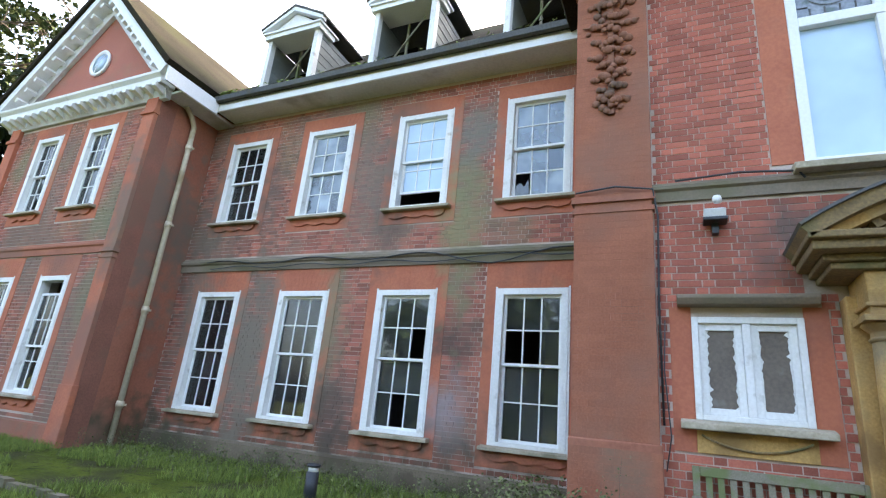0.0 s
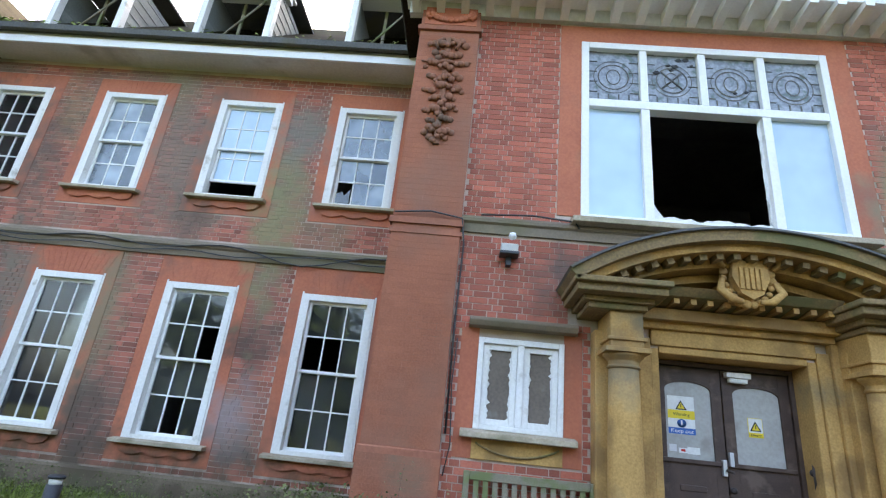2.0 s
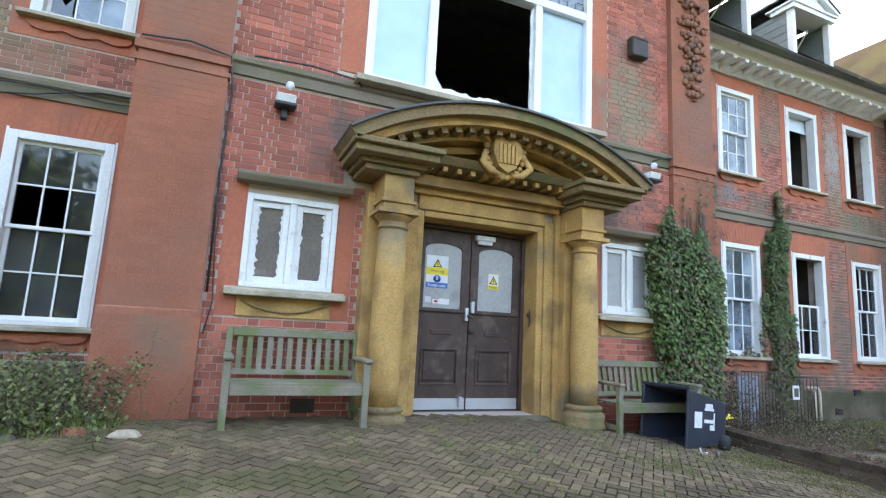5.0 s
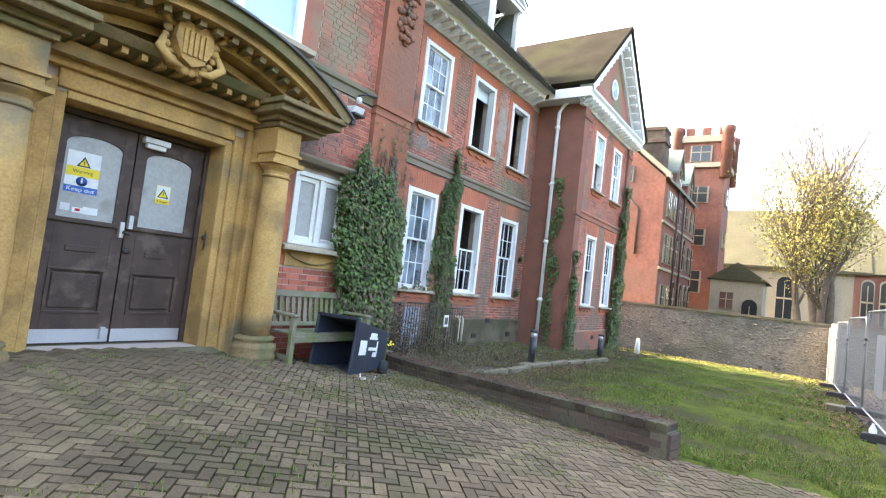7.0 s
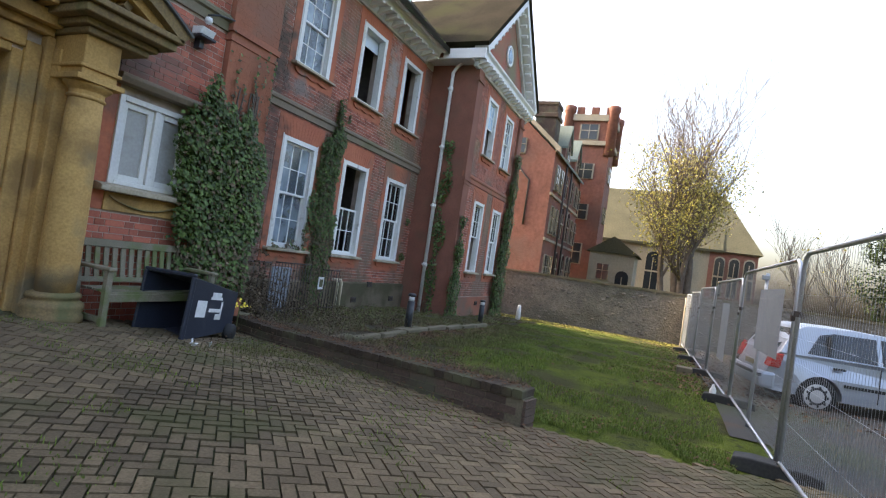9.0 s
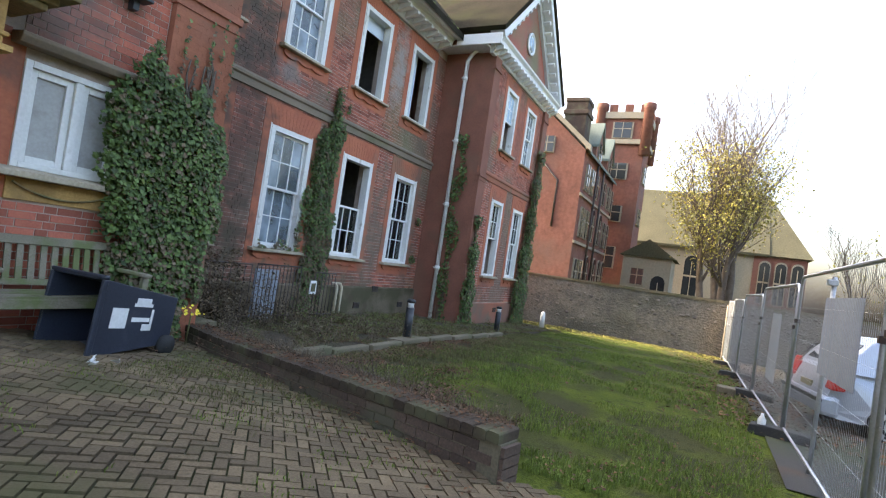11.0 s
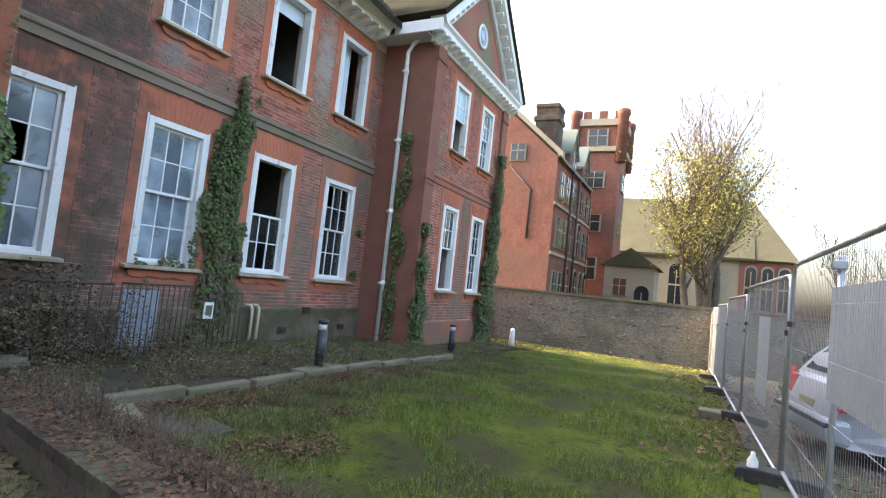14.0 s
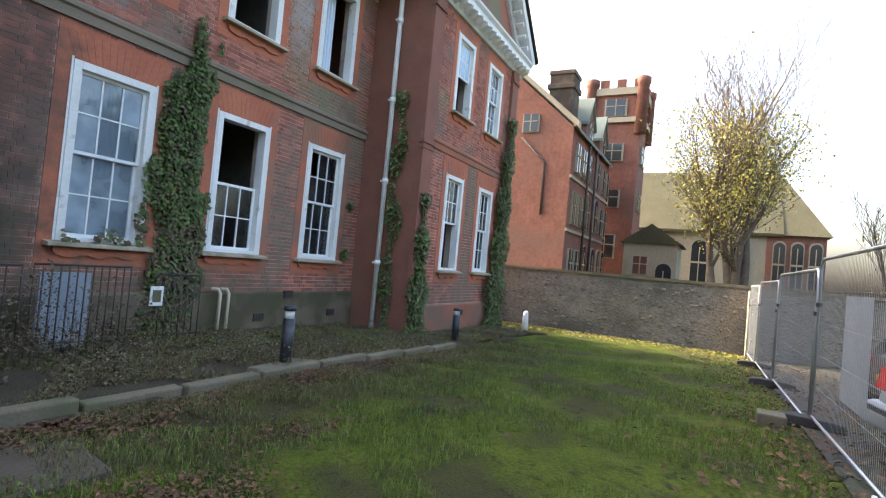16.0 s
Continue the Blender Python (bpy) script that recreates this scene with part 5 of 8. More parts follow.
    Geo().box(-0.53, -0.27, yy - 0.002, yy, 1.46, 1.86).ob("plate", PAPER, S)
    Geo().box(-0.53, -0.27, yy - 0.0035, yy - 0.0022, 1.62, 1.71).ob("yellow_band", YELLOW, S)
    Geo().box(-0.53, -0.27, yy - 0.0035, yy - 0.0022, 1.46, 1.525).ob("blue_band", BLUE, S)
    Geo().prism([(-0.455, 1.715), (-0.345, 1.715), (-0.4, 1.815)], "y", yy - 0.0045, yy - 0.0022).ob("triangle_edge", BLACK_INK, S)
    Geo().prism([(-0.437, 1.726), (-0.363, 1.726), (-0.4, 1.794)], "y", yy - 0.0055, yy - 0.0046).ob("triangle", YELLOW, S)
    Geo().box(-0.404, -0.396, yy - 0.0065, yy - 0.0056, 1.74, 1.775).ob("mark", BLACK_INK, S)
    Geo().lathe([(0.045, -0.0036), (0.001, -0.0037)], (-0.4, yy, 1.573), 20, "y").ob("disc", BLUE, S)
    Geo().box(-0.407, -0.393, yy - 0.006, yy - 0.004, 1.555, 1.605).ob("disc_mark", PAPER, S)
    rot = Matrix.Rotation(radians(90), 4, "X")
    lettering("Keep out", 0.058, Matrix.Translation((-0.4, yy - 0.0042, 1.492)) @ rot, PAPER, S)
    lettering("Warning", 0.045, Matrix.Translation((-0.4, yy - 0.0042, 1.665)) @ rot, BLACK_INK, S)
    S2 = thing("danger_sign", "small yellow danger sign on the door glass", "sign", m=WIDE)
    Geo().box(0.235, 0.375, yy - 0.002, yy, 1.5, 1.7).ob("plate", YELLOW, S2)
    Geo().box(0.24, 0.37, yy - 0.0035, yy - 0.0022, 1.55, 1.695).ob("white_field", PAPER, S2)
    Geo().prism([(0.25, 1.565), (0.36, 1.565), (0.305, 1.67)], "y", yy - 0.0045, yy - 0.0036).ob("triangle_edge", BLACK_INK, S2)
    Geo().prism([(0.268, 1.575), (0.342, 1.575), (0.305, 1.648)], "y", yy - 0.0055, yy - 0.0046).ob("triangle", YELLOW, S2)
    Geo().box(0.301, 0.309, yy - 0.0065, yy - 0.0056, 1.59, 1.63).ob("mark", BLACK_INK, S2)
    lettering("Danger", 0.034, Matrix.Translation((0.305, yy - 0.0042, 1.525)) @ rot, BLACK_INK, S2)
    S3 = thing("door_stickers", "torn white and grey stickers on the lower door glass", "sticker", m=WIDE)
    for a, b_, c, d, mm in ((-0.53, -0.46, 1.28, 1.35, ALU), (-0.44, -0.36, 1.27, 1.32, PAPER), (-0.36, -0.24, 1.265, 1.335, PAPER), (-0.42, -0.38, 1.285, 1.31, RED)):
        Geo().box(a, b_, yy - (0.0035 if mm is RED else 0.002), yy - (0.0025 if mm is RED else 0), c, d).ob("sticker", mm, S3)
    H = thing("bell_pull", "black iron bell pull on the stone reveal", "bell pull", m=WIDE)
    Geo().tube([(0.72, 0.16, 1.3), (0.7, 0.12, 1.24), (0.7, 0.12, 1.1), (0.72, 0.16, 1.02)], 0.014, 8).lathe([(0.035, 0), (0.04, -0.02), (0.02, -0.03)], (0.715, 0.17, 1.2), 10, "y").ob("loop", IRON, H)


doors()
structure(Geo().prism([(-0.2, -0.25), (0.4, -0.25), (0.4, 0.005), (-0.05, -0.01), (-0.2, -0.04)], "x", -0.95, 0.95), "threshold", KERB, "worn stone threshold", "step")


# ---- benches ----
def bench(x, y, z, rot):
    B = thing("garden_bench", "weathered slatted wooden garden bench green with algae", "bench", "benches beside the entrance", m=Matrix.Translation((x, y, z)) @ Matrix.Rotation(rot, 4, "Z"))
    w = 0.62
    for s in (-1, 1):
        Geo().box(s * w - 0.03, s * w + 0.03, -0.5, -0.44, 0, 0.62).ob("front_leg", BENCH_WOOD, B, bevel=0.006)
        Geo().prism([(-0.04, 0), (0.02, 0), (0.02, 0.42), (0.1, 0.9), (0.04, 0.9), (-0.04, 0.42)], "x", s * w - 0.03, s * w + 0.03).ob("back_leg", BENCH_WOOD, B, bevel=0.006)
        Geo().box(s * w - 0.045, s * w + 0.045, -0.53, 0.0, 0.621, 0.66).ob("armrest", BENCH_WOOD, B, bevel=0.015)
        Geo().box(s * w - 0.02, s * w + 0.02, -0.44, -0.04, 0.12, 0.17).ob("side_rail", BENCH_WOOD, B)
    Geo().box(-w + 0.03, w - 0.03, -0.49, -0.45, 0.32, 0.4).ob("front_rail", BENCH_WOOD, B, bevel=0.005)
    for k in range(5):
        Geo().box(-w + 0.032, w - 0.032, -0.48 + 0.092 * k, -0.405 + 0.092 * k, 0.402, 0.424).ob("seat_slat", BENCH_WOOD, B)
    Geo().prism([(0.033, 0.82), (0.073, 0.82), (0.083, 0.9), (0.043, 0.9)], "x", -w + 0.031, w - 0.031).ob("top_rail", BENCH_WOOD, B, bevel=0.006)
    Geo().prism([(-0.01, 0.46), (0.02, 0.46), (0.03, 0.51), (0.0, 0.51)], "x", -w + 0.031, w - 0.031).ob("lower_rail", BENCH_WOOD, B)
    me = Geo().prism([(0.004, 0.511), (0.022, 0.511), (0.066, 0.819), (0.048, 0.819)], "x", -0.026, 0.026).mesh("back_slat", BENCH_WOOD)
    for k in range(12):
        o = new("back_slat", me)
        o.parent = B
        o.location = (-w + 0.1 + (2 * w - 0.2) * k / 11, 0, 0)
    return B


bench(-2.12, -0.16, ground_z(-2.0, -0.4) - 0.02, 0.0)
bench(2.18, -0.16, ground_z(2.0, -0.4) - 0.02, 0.0)


# ---- overturned wheelie bin with litter ----
def wheelie_bin(m):
    B = thing("wheelie_bin", "dark navy wheelie bin lying on its side, mouth open", "bin", m=m)

    def shell(w0, d0, w1, d1, h, t):
        g = Geo()
        out = [(sx * w / 2, sy * d / 2, z) for w, d, z in ((w0, d0, 0.0), (w1, d1, h)) for sx, sy in ((-1, -1), (1, -1), (1, 1), (-1, 1))]
        inn = [(sx * (w / 2 - t), sy * (d / 2 - t), z) for w, d, z in ((w0, d0, t), (w1, d1, h)) for sx, sy in ((-1, -1), (1, -1), (1, 1), (-1, 1))]
        v = out + inn
        f = [(3, 2, 1, 0), (8, 9, 10, 11)]
        for i in range(4):
            j = (i + 1) % 4
            f += [(i, j, 4 + j, 4 + i), (8 + j, 8 + i, 12 + i, 12 + j), (4 + i, 4 + j, 12 + j, 12 + i)]
        return g.add(v, f)

    shell(0.42, 0.46, 0.56, 0.68, 0.98, 0.012).ob("body", BIN, B, bevel=0.02)
    rim = Geo()
    for a in ((-0.305, 0.305, -0.37, -0.335), (-0.305, 0.305, 0.335, 0.37), (-0.305, -0.275, -0.335, 0.335), (0.275, 0.305, -0.335, 0.335)):
        rim.box(*a, 0.93, 0.985)
    rim.ob("rim", BIN, B, bevel=0.012)
    Geo().box(-0.27, 0.27, 0.371, 0.40, 0.95, 0.985).tube([(-0.25, 0.41, 0.95), (0.25, 0.41, 0.95)], 0.018, 8).ob("handle", BIN, B)
    for s in (-1, 1):
        Geo().lathe([(0.1, -0.03), (0.1, 0.03)], (s * 0.24, 0.24, 0.07), 16, "x").ob("wheel", TYRE, B)
    Geo().tube([(-0.24, 0.24, 0.07), (0.24, 0.24, 0.07)], 0.012, 8).ob("axle", IRON, B)
    # label patches lie on the side wall, which leans out by 0.07 over 0.98
    def patch(y0, y1, z0, z1, t=0.004):
        x_at = lambda z: -(0.21 + 0.07 * z / 0.98) - 0.002
        v = [(x_at(z0), y0, z0), (x_at(z0), y1, z0), (x_at(z1), y1, z1), (x_at(z1), y0, z1)]
        v += [(p[0] - t, p[1], p[2]) for p in v]
        return Geo().add(v, [(4, 7, 6, 5), (0, 4, 5, 1), (1, 5, 6, 2), (2, 6, 7, 3), (3, 7, 4, 0)])
    patch(-0.1, 0.08, 0.62, 0.80).ob("label", PAPER, B, "torn white paper label")
    patch(-0.15, -0.12, 0.33, 0.56).ob("letter_bar", PAPER, B)
    patch(-0.02, 0.02, 0.34, 0.56).ob("letter_bar", PAPER, B)
    patch(0.04, 0.1, 0.30, 0.42).ob("letter_bar", PAPER, B)
    patch(-0.1, 0.1, 0.30, 0.33).ob("letter_bar", PAPER, B)
    patch(-0.2, -0.14, 0.36, 0.54).ob("letter_bar", PAPER, B)
    return B


ax = Vector((-0.97, -0.2, 0.1)).normalized()       # from the foot to the mouth
side_v = Vector((0.2, -0.97, 0.0)).normalized()      # labelled side, towards the forecourt
m = Matrix.Identity(4)
# local x: away from the labelled side; local y: up or down; local z: axis of the bin
m.col[0][:3] = -side_v
m.col[2][:3] = ax
m.col[1][:3] = m.col[2].to_3d().cross(m.col[0].to_3d())
m.col[3][:3] = Vector((3.0, -0.62, ground_z(3.0, -0.62) + 0.33))
wheelie_bin(m)
for k, (x, y) in enumerate(((1.98, -1.38), (2.1, -1.45), (1.93, -1.46))):
    g = Geo()
    v = [(x + rng.uniform(-0.06, 0.06), y + rng.uniform(-0.045, 0.045), ground_z(x, y) + 0.03 + rng.uniform(0, 0.06)) for _ in range(9)]
    f = [(0, 1, 2), (2, 3, 4), (4, 5, 6), (6, 7, 8), (1, 3, 5), (0, 4, 8), (2, 6, 7)]
    tagged(g.add(v, f).ob("litter", PAPER), "crumpled white paper litter beside the bin", "litter", "litter by the bin")


# ---- lamps, plaque, pipes and cables on the walls ----
def flood_lamp(x, z):
    L = thing("security_lamp", "white security floodlight with round sensor on the brick wall", "lamp", "security lamps")
    Geo().box(x - 0.03, x + 0.03, -0.1, -0.004, z - 0.16, z - 0.02).ob("bracket", BLACK, L)
    Geo().prism([(-0.16, z - 0.02), (-0.02, z - 0.02), (-0.02, z + 0.08), (-0.2, z + 0.07)], "x", x - 0.1, x + 0.1).ob("housing", PAPER, L, bevel=0.012)
    Geo().box(x - 0.11, x + 0.11, -0.21, -0.03, z - 0.06, z - 0.022).ob("lens_hood", BLACK, L, bevel=0.01)
    Geo().lathe([(0.01, -0.045), (0.035, -0.035), (0.048, 0), (0.035, 0.035), (0.01, 0.045)], (x + 0.03, -0.12, z + 0.19), 14).ob("sensor", PAPER, L)


flood_lamp(-2.45, 3.24)
flood_lamp(2.6, 3.24)
A = thing("alarm_box", "dark brown alarm box on the brick wall", "alarm box")
Geo().box(2.24, 2.54, -0.14, -0.014, 5.04, 5.34).ob("case", IRON, A, bevel=0.02)
Geo().box(2.26, 2.52, -0.15, -0.142, 5.3, 5.325).ob("lip", IRON, A)


def downpipe(x, y, top, bottom, nx, mat, label):
    D = thing("downpipe", label, "pipe")
    Geo().tube([(x + nx * 0.25, y - 0.3, top + 0.25), (x + nx * 0.1, y - 0.12, top + 0.1), (x, y, top - 0.1), (x, y, bottom)], 0.055, 10).ob("pipe", mat, D)
    z = top - 0.6
    while z > bottom + 0.4:
        Geo().lathe([(0.07, z - 0.06), (0.075, z), (0.07, z + 0.06)], (x, y, 0), 10).box(x - 0.09, x + 0.09, y - 0.02, y + 0.07, z - 0.02, z + 0.02).ob("collar", mat, D)
        z -= 1.8


PIPE_CREAM = material("flaking_cream_pipe", (0.55, 0.47, 0.33), (0.66, 0.58, 0.44), 0.7, 1.2, 20, 0.2, stain=(0.30, 0.22, 0.12), stain_big=1.4, stain_cut=0.5)
downpipe(X_LC + 0.12, Y_REC - 0.7, 6.75, -0.3, 0, PIPE_CREAM, "cream painted cast iron downpipe in the corner")
downpipe(X_RC - 0.12, Y_REC - 0.75, 6.8, -0.75, 0, WHITE_WORN, "white painted downpipe on the wing return")


def cable(pts, r, label):
    tagged(Geo().tube(pts, r, 5).ob("cable", BLACK), label, "cable", "cables along the walls")


pts = [(-3.86 - 0.33 * k, Y_REC - 0.1, 3.66 + 0.05 * math.sin(k * 0.9) - (0.14 * math.exp(-((k - 5) / 2.2) ** 2))) for k in range(25)]
cable(pts, 0.012, "slack black cable sagging along the string course")
pts = [(-3.86 - 0.3 * k, Y_REC - 0.09, 3.56 + 0.03 * math.sin(k * 1.1 + 1) + (0.1 * math.exp(-((k - 4) / 1.5) ** 2))) for k in range(27)]
cable(pts, 0.01, "black cable along the string course")
cable([(-3.83, -0.13, 3.62), (-3.4, -0.14, 3.66), (-3.02, -0.13, 3.6), (-2.98, -0.06, 3.3), (-3.0, -0.05, 2.4), (-2.99, -0.05, 1.2)], 0.012, "black cable down beside the pilaster")
cable([(-2.8, -0.1, 3.68), (-2.2, -0.1, 3.72), (-1.7, -0.1, 3.68), (-1.65, -0.1, 3.6)], 0.012, "black cable to the security lamp")
cable([(-2.95, -0.05, 2.2), (-2.97, -0.06, 1.7), (-2.93, -0.05, 1.1), (-2.98, -0.06, 0.8)], 0.007, "thin pale dangling wire")
cable([(3.02, -0.11, 3.62), (2.8, -0.1, 3.58), (2.63, -0.1, 3.5)], 0.012, "black cable to the security lamp")
for x, z in ((-1.98, 0.12), (10.6, 0.05), (11.9, -0.35), (15.3, -0.3), (9.9, -0.36)):
    y = Y_BAY if abs(x) < 3 else (Y_REC - 0.07 if x < 12 else Y_WING - 0.06)
    v = thing("air_brick", "dark cast iron air brick low in the wall", "vent", "air bricks")
    Geo().box(x - 0.12, x + 0.12, y - 0.02, y + 0.01, z - 0.07, z + 0.07).ob("plate", IRON, v)
    for k in range(5):
        Geo().box(x - 0.1 + 0.045 * k, x - 0.08 + 0.045 * k, y - 0.026, y - 0.021, z - 0.05, z + 0.05).ob("rib", IRON, v)

# cream gas pipes below a window
G2 = thing("gas_pipes", "pair of cream painted pipes rising from the ground", "pipe")
for x in (8.95, 9.12):
    Geo().tube([(x, 1.8, -0.65), (x, 1.8, 0.08), (x - 0.03, 1.82, 0.15), (x - 0.1, 1.9, 0.15)], 0.03, 8).ob("pipe", PIPE_CREAM, G2)


# ---- railings over the area by the wall ----
def railing(x0, x1, y, z0, z1, n, label):
    R = thing("iron_railing", label, "railing", "area railings")
    Geo().tube([(x0, y, z1), (x1, y, z1)], 0.014, 6).ob("top_rail", IRON, R)
    Geo().tube([(x0, y, z0 + 0.15), (x1, y, z0 + 0.15)], 0.012, 6).ob("lower_rail", IRON, R)
    me = Geo().tube([(0, 0, z0 - 0.05), (0, 0, z1 - 0.015)], 0.009, 6).mesh("baluster", IRON)
    for k in range(n):
        o = new("baluster", me)
        o.parent = R
        o.location = (x0 + (x1 - x0) * k / (n - 1), y, 0)


railing(6.0, 7.08, 1.22, -0.55, 0.5, 13, "rusty iron railing with rubbish behind it")
railing(7.5, 8.12, 1.22, -0.55, 0.42, 7, "rusty iron railing overgrown with ivy")
railing(4.6, 5.9, 1.24, -0.55, 0.48, 10, "thin rusty railing behind weeds")
tagged(Geo().box(6.15, 6.7, 1.4, 1.43, -0.55, 0.4).ob("corrugated_sheet", SHEET), "pale metal sheet leaning behind the railing", "sheet")
N = thing("notice_plate", "small white notice plate wired to the railing", "notice")
Geo().box(7.34, 7.52, 1.18, 1.195, 0.0, 0.26).ob("plate", PAPER, N)
Geo().box(7.37, 7.49, 1.176, 1.179, 0.05, 0.21).ob("faded_print", KERB, N)


# ---- bollards ----
def bollard(x, y, h=0.72):
    z = ground_z(x, y) - 0.03
    B = thing("garden_bollard", "black cylindrical bollard light with pale collar", "bollard", "bollard lights")
    Geo().lathe([(0.075, z), (0.075, z + h * 0.8)], (x, y, 0), 16).ob("post", BLACK, B)
    Geo().lathe([(0.06, z + h * 0.8), (0.06, z + h * 0.92)], (x, y, 0), 16).ob("lens", PAPER, B, "pale lens ring")
    Geo().lathe([(0.08, z + h * 0.92), (0.082, z + h * 0.97), (0.06, z + h)], (x, y, 0), 16).ob("cap", BLACK, B)


bollard(7.85, -0.8, 0.78)
bollard(12.9, -0.64, 0.72)
bollard(-6.85, -0.1, 0.45)
tagged(Geo().lathe([(0.1, -0.9), (0.09, -0.5), (0.07, -0.32), (0.03, -0.28)], (18.3, -0.35, 0), 12).ob("white_urn", PAPER), "small white pot on the grass by the wall", "pot")


# ---- ground ----
def lattice(name, xs, ys, inside, lift, mat, label, cat, rough=0.0):
    """A sheet that follows the ground, over the cells whose middle is inside."""
    g = Geo()
    idx = {}
    for i in range(len(xs) - 1):
        for j in range(len(ys) - 1):
            if not inside((xs[i] + xs[i + 1]) / 2, (ys[j] + ys[j + 1]) / 2):
                continue
            q = []
            for a, b in ((i, j), (i + 1, j), (i + 1, j + 1), (i, j + 1)):
                if (a, b) not in idx:
                    idx[(a, b)] = len(g.v)
                    x, y = xs[a], ys[b]
                    g.v.append((x, y, ground_z(x, y) + lift + (rough * noise.noise((x * 1.3, y * 1.3, 3.1)) if rough else 0.0)))
                q.append(idx[(a, b)])
            g.f.append(tuple(q))
            g.s.append(True)
    return structure(g, name, mat, label, cat)


def steps(a, b, d):
    n = int(round((b - a) / d))
    return [a + (b - a) * k / n for k in range(n + 1)]


far = [60, 90, 150, 300, 700, 1500]
xs = [-q for q in far[::-1]] + steps(-40, 40, 0.5) + far
ys = [-q for q in far[::-1]] + steps(-30, 30, 0.5) + far
lattice("ground", xs, ys, lambda x, y: True, -0.02, LAWN, "mossy green lawn in the shade of the house", "ground", 0.03)


def wall_line(y):
    """Forecourt side of the low garden wall."""
    return 3.77 + 0.2 * y


def in_forecourt(x, y):
    if y > -0.02 or y < -13 or x < -4.3 + 0.25 * math.sin(y * 1.7):
        return False
    if y > -4.55:
        return x < wall_line(y) - 0.02
    return x < 2.95 - (y + 4.55) * 0.25 and y > -6.6 or (y <= -6.6 and x < 3.6)


lattice("forecourt_bed", steps(-5, 5, 0.1), steps(-13, 0, 0.1), in_forecourt, 0.0, MOSS_JOINT, "mossy earth bed under the pavers", "ground")
lattice("planting_bed", steps(3.4, 18, 0.2), steps(-1.6, 2.4, 0.2),
        lambda x, y: (y > -1.05 + 0.1 * math.sin(x * 2) and x > wall_line(y) + 0.15 and (x < 12.7 or y < 0.6)) and (x > 3.9 or y < -0.1), 0.02, BED, "weedy planting bed full of dead leaves", "ground", 0.05)
lattice("car_park", steps(3.5, 40, 0.4), steps(-30, -6.4, 0.4), lambda x, y: y < -6.75 + 0.07 * (x - 4) + 0.15 * math.sin(x * 1.3), 0.0, ASPHALT, "mossy leaf-strewn asphalt car park", "ground", 0.02)


# low brick garden wall along the forecourt, with planting strip and inner kerb
def strip_wall(g, pts, thick, z0f, z1f):
    """A wall along a line, thick to its right, with its own foot and top."""
    n = len(pts)
    off = []
    for i, p in enumerate(pts):
        a, b = pts[max(i - 1, 0)], pts[min(i + 1, n - 1)]
        d = Vector((b[0] - a[0], b[1] - a[1])).normalized()
        off.append((p[0] - d.y * thick, p[1] + d.x * thick))
    v = []
    for p, q in zip(pts, off):
        v += [(p[0], p[1], z0f(*p)), (q[0], q[1], z0f(*p)), (q[0], q[1], z1f(*p)), (p[0], p[1], z1f(*p))]
    f = [(0, 1, 2, 3), (4 * n - 1, 4 * n - 2, 4 * n - 3, 4 * n - 4)]
    for i in range(n - 1):
        b = 4 * i
        for k in range(4):
            f.append((b + k, b + 4 + k, b + 4 + (k + 1) % 4, b + (k + 1) % 4))
    return g.add(v, f)


WALL_PTS = [(wall_line(y), y) for y in (-0.15, -0.6, -1.1, -1.6, -2.1, -2.7, -3.3, -3.9, -4.5)]


def wall_top(x, y):
    return -0.22 + 0.12 * min(1.0, max(0.0, (-1.0 - y) / 3.5))


low_wall = thing("garden_wall", "low dark brick garden wall with mossy coping", "wall")
strip_wall(Geo(), WALL_PTS, 0.22, lambda x, y: ground_z(x, y) - 0.1, lambda x, y: wall_top(x, y) - 0.05).ob("core", KERB, low_wall)
INNER = [(4.35, -1.45), (4.05, -2.1), (3.8, -2.8), (3.62, -3.5), (3.45, -4.15)]
kerb_in = tagged(strip_wall(Geo(), INNER, 0.16, lambda x, y: ground_z(x, y) - 0.1, lambda x, y: ground_z(x, y) + 0.13).ob("inner_kerb", KERB, bevel=0.015), "mossy concrete kerb of the planting strip", "kerb")
strip = Geo()
v, f = [], []
outer = [(wall_line(y) + 0.21, y) for y in (-0.15, -0.9, -1.6, -2.2, -2.9, -3.6, -4.3)]
inner = [(4.6, -0.5), (4.5, -1.1), (4.25, -1.7), (4.0, -2.25), (3.78, -2.9), (3.6, -3.6), (3.42, -4.25)]
for a, b in zip(outer, inner):
    v += [(a[0], a[1], wall_top(*a) - 0.13), (b[0], b[1], ground_z(*b) + 0.11)]
f = [(2 * k, 2 * k + 2, 2 * k + 3, 2 * k + 1) for k in range(len(outer) - 1)]
structure(strip.add(v, f, True), "planting_strip", BED, "strip of soil and dead stems between wall and kerb", "ground")
# kerb stones along the lawn
K = thing("lawn_kerb", "row of mossy concrete kerb stones edging the bed", "kerb")
x = 4.5
while x < 11.0:
    ln = rng.uniform(0.75, 1.0)
    y = -1.02 - 0.03 * (x - 4.5) + rng.uniform(-0.02, 0.02)
    z = ground_z(x, y)
    Geo().box(x, x + ln - 0.03, y - 0.07, y + 0.07, z - 0.1, z + rng.uniform(0.08, 0.11)).ob("kerb_stone", KERB, K, bevel=0.02)
    x += ln
tagged(Geo().prism([(4.1, -2.28), (4.92, -2.3), (5.05, -1.62), (4.48, -1.36)], "z", -0.7, -0.488).ob("path_slab", MUD, bevel=0.01), "muddy worn slab sunk in the grass", "slab")
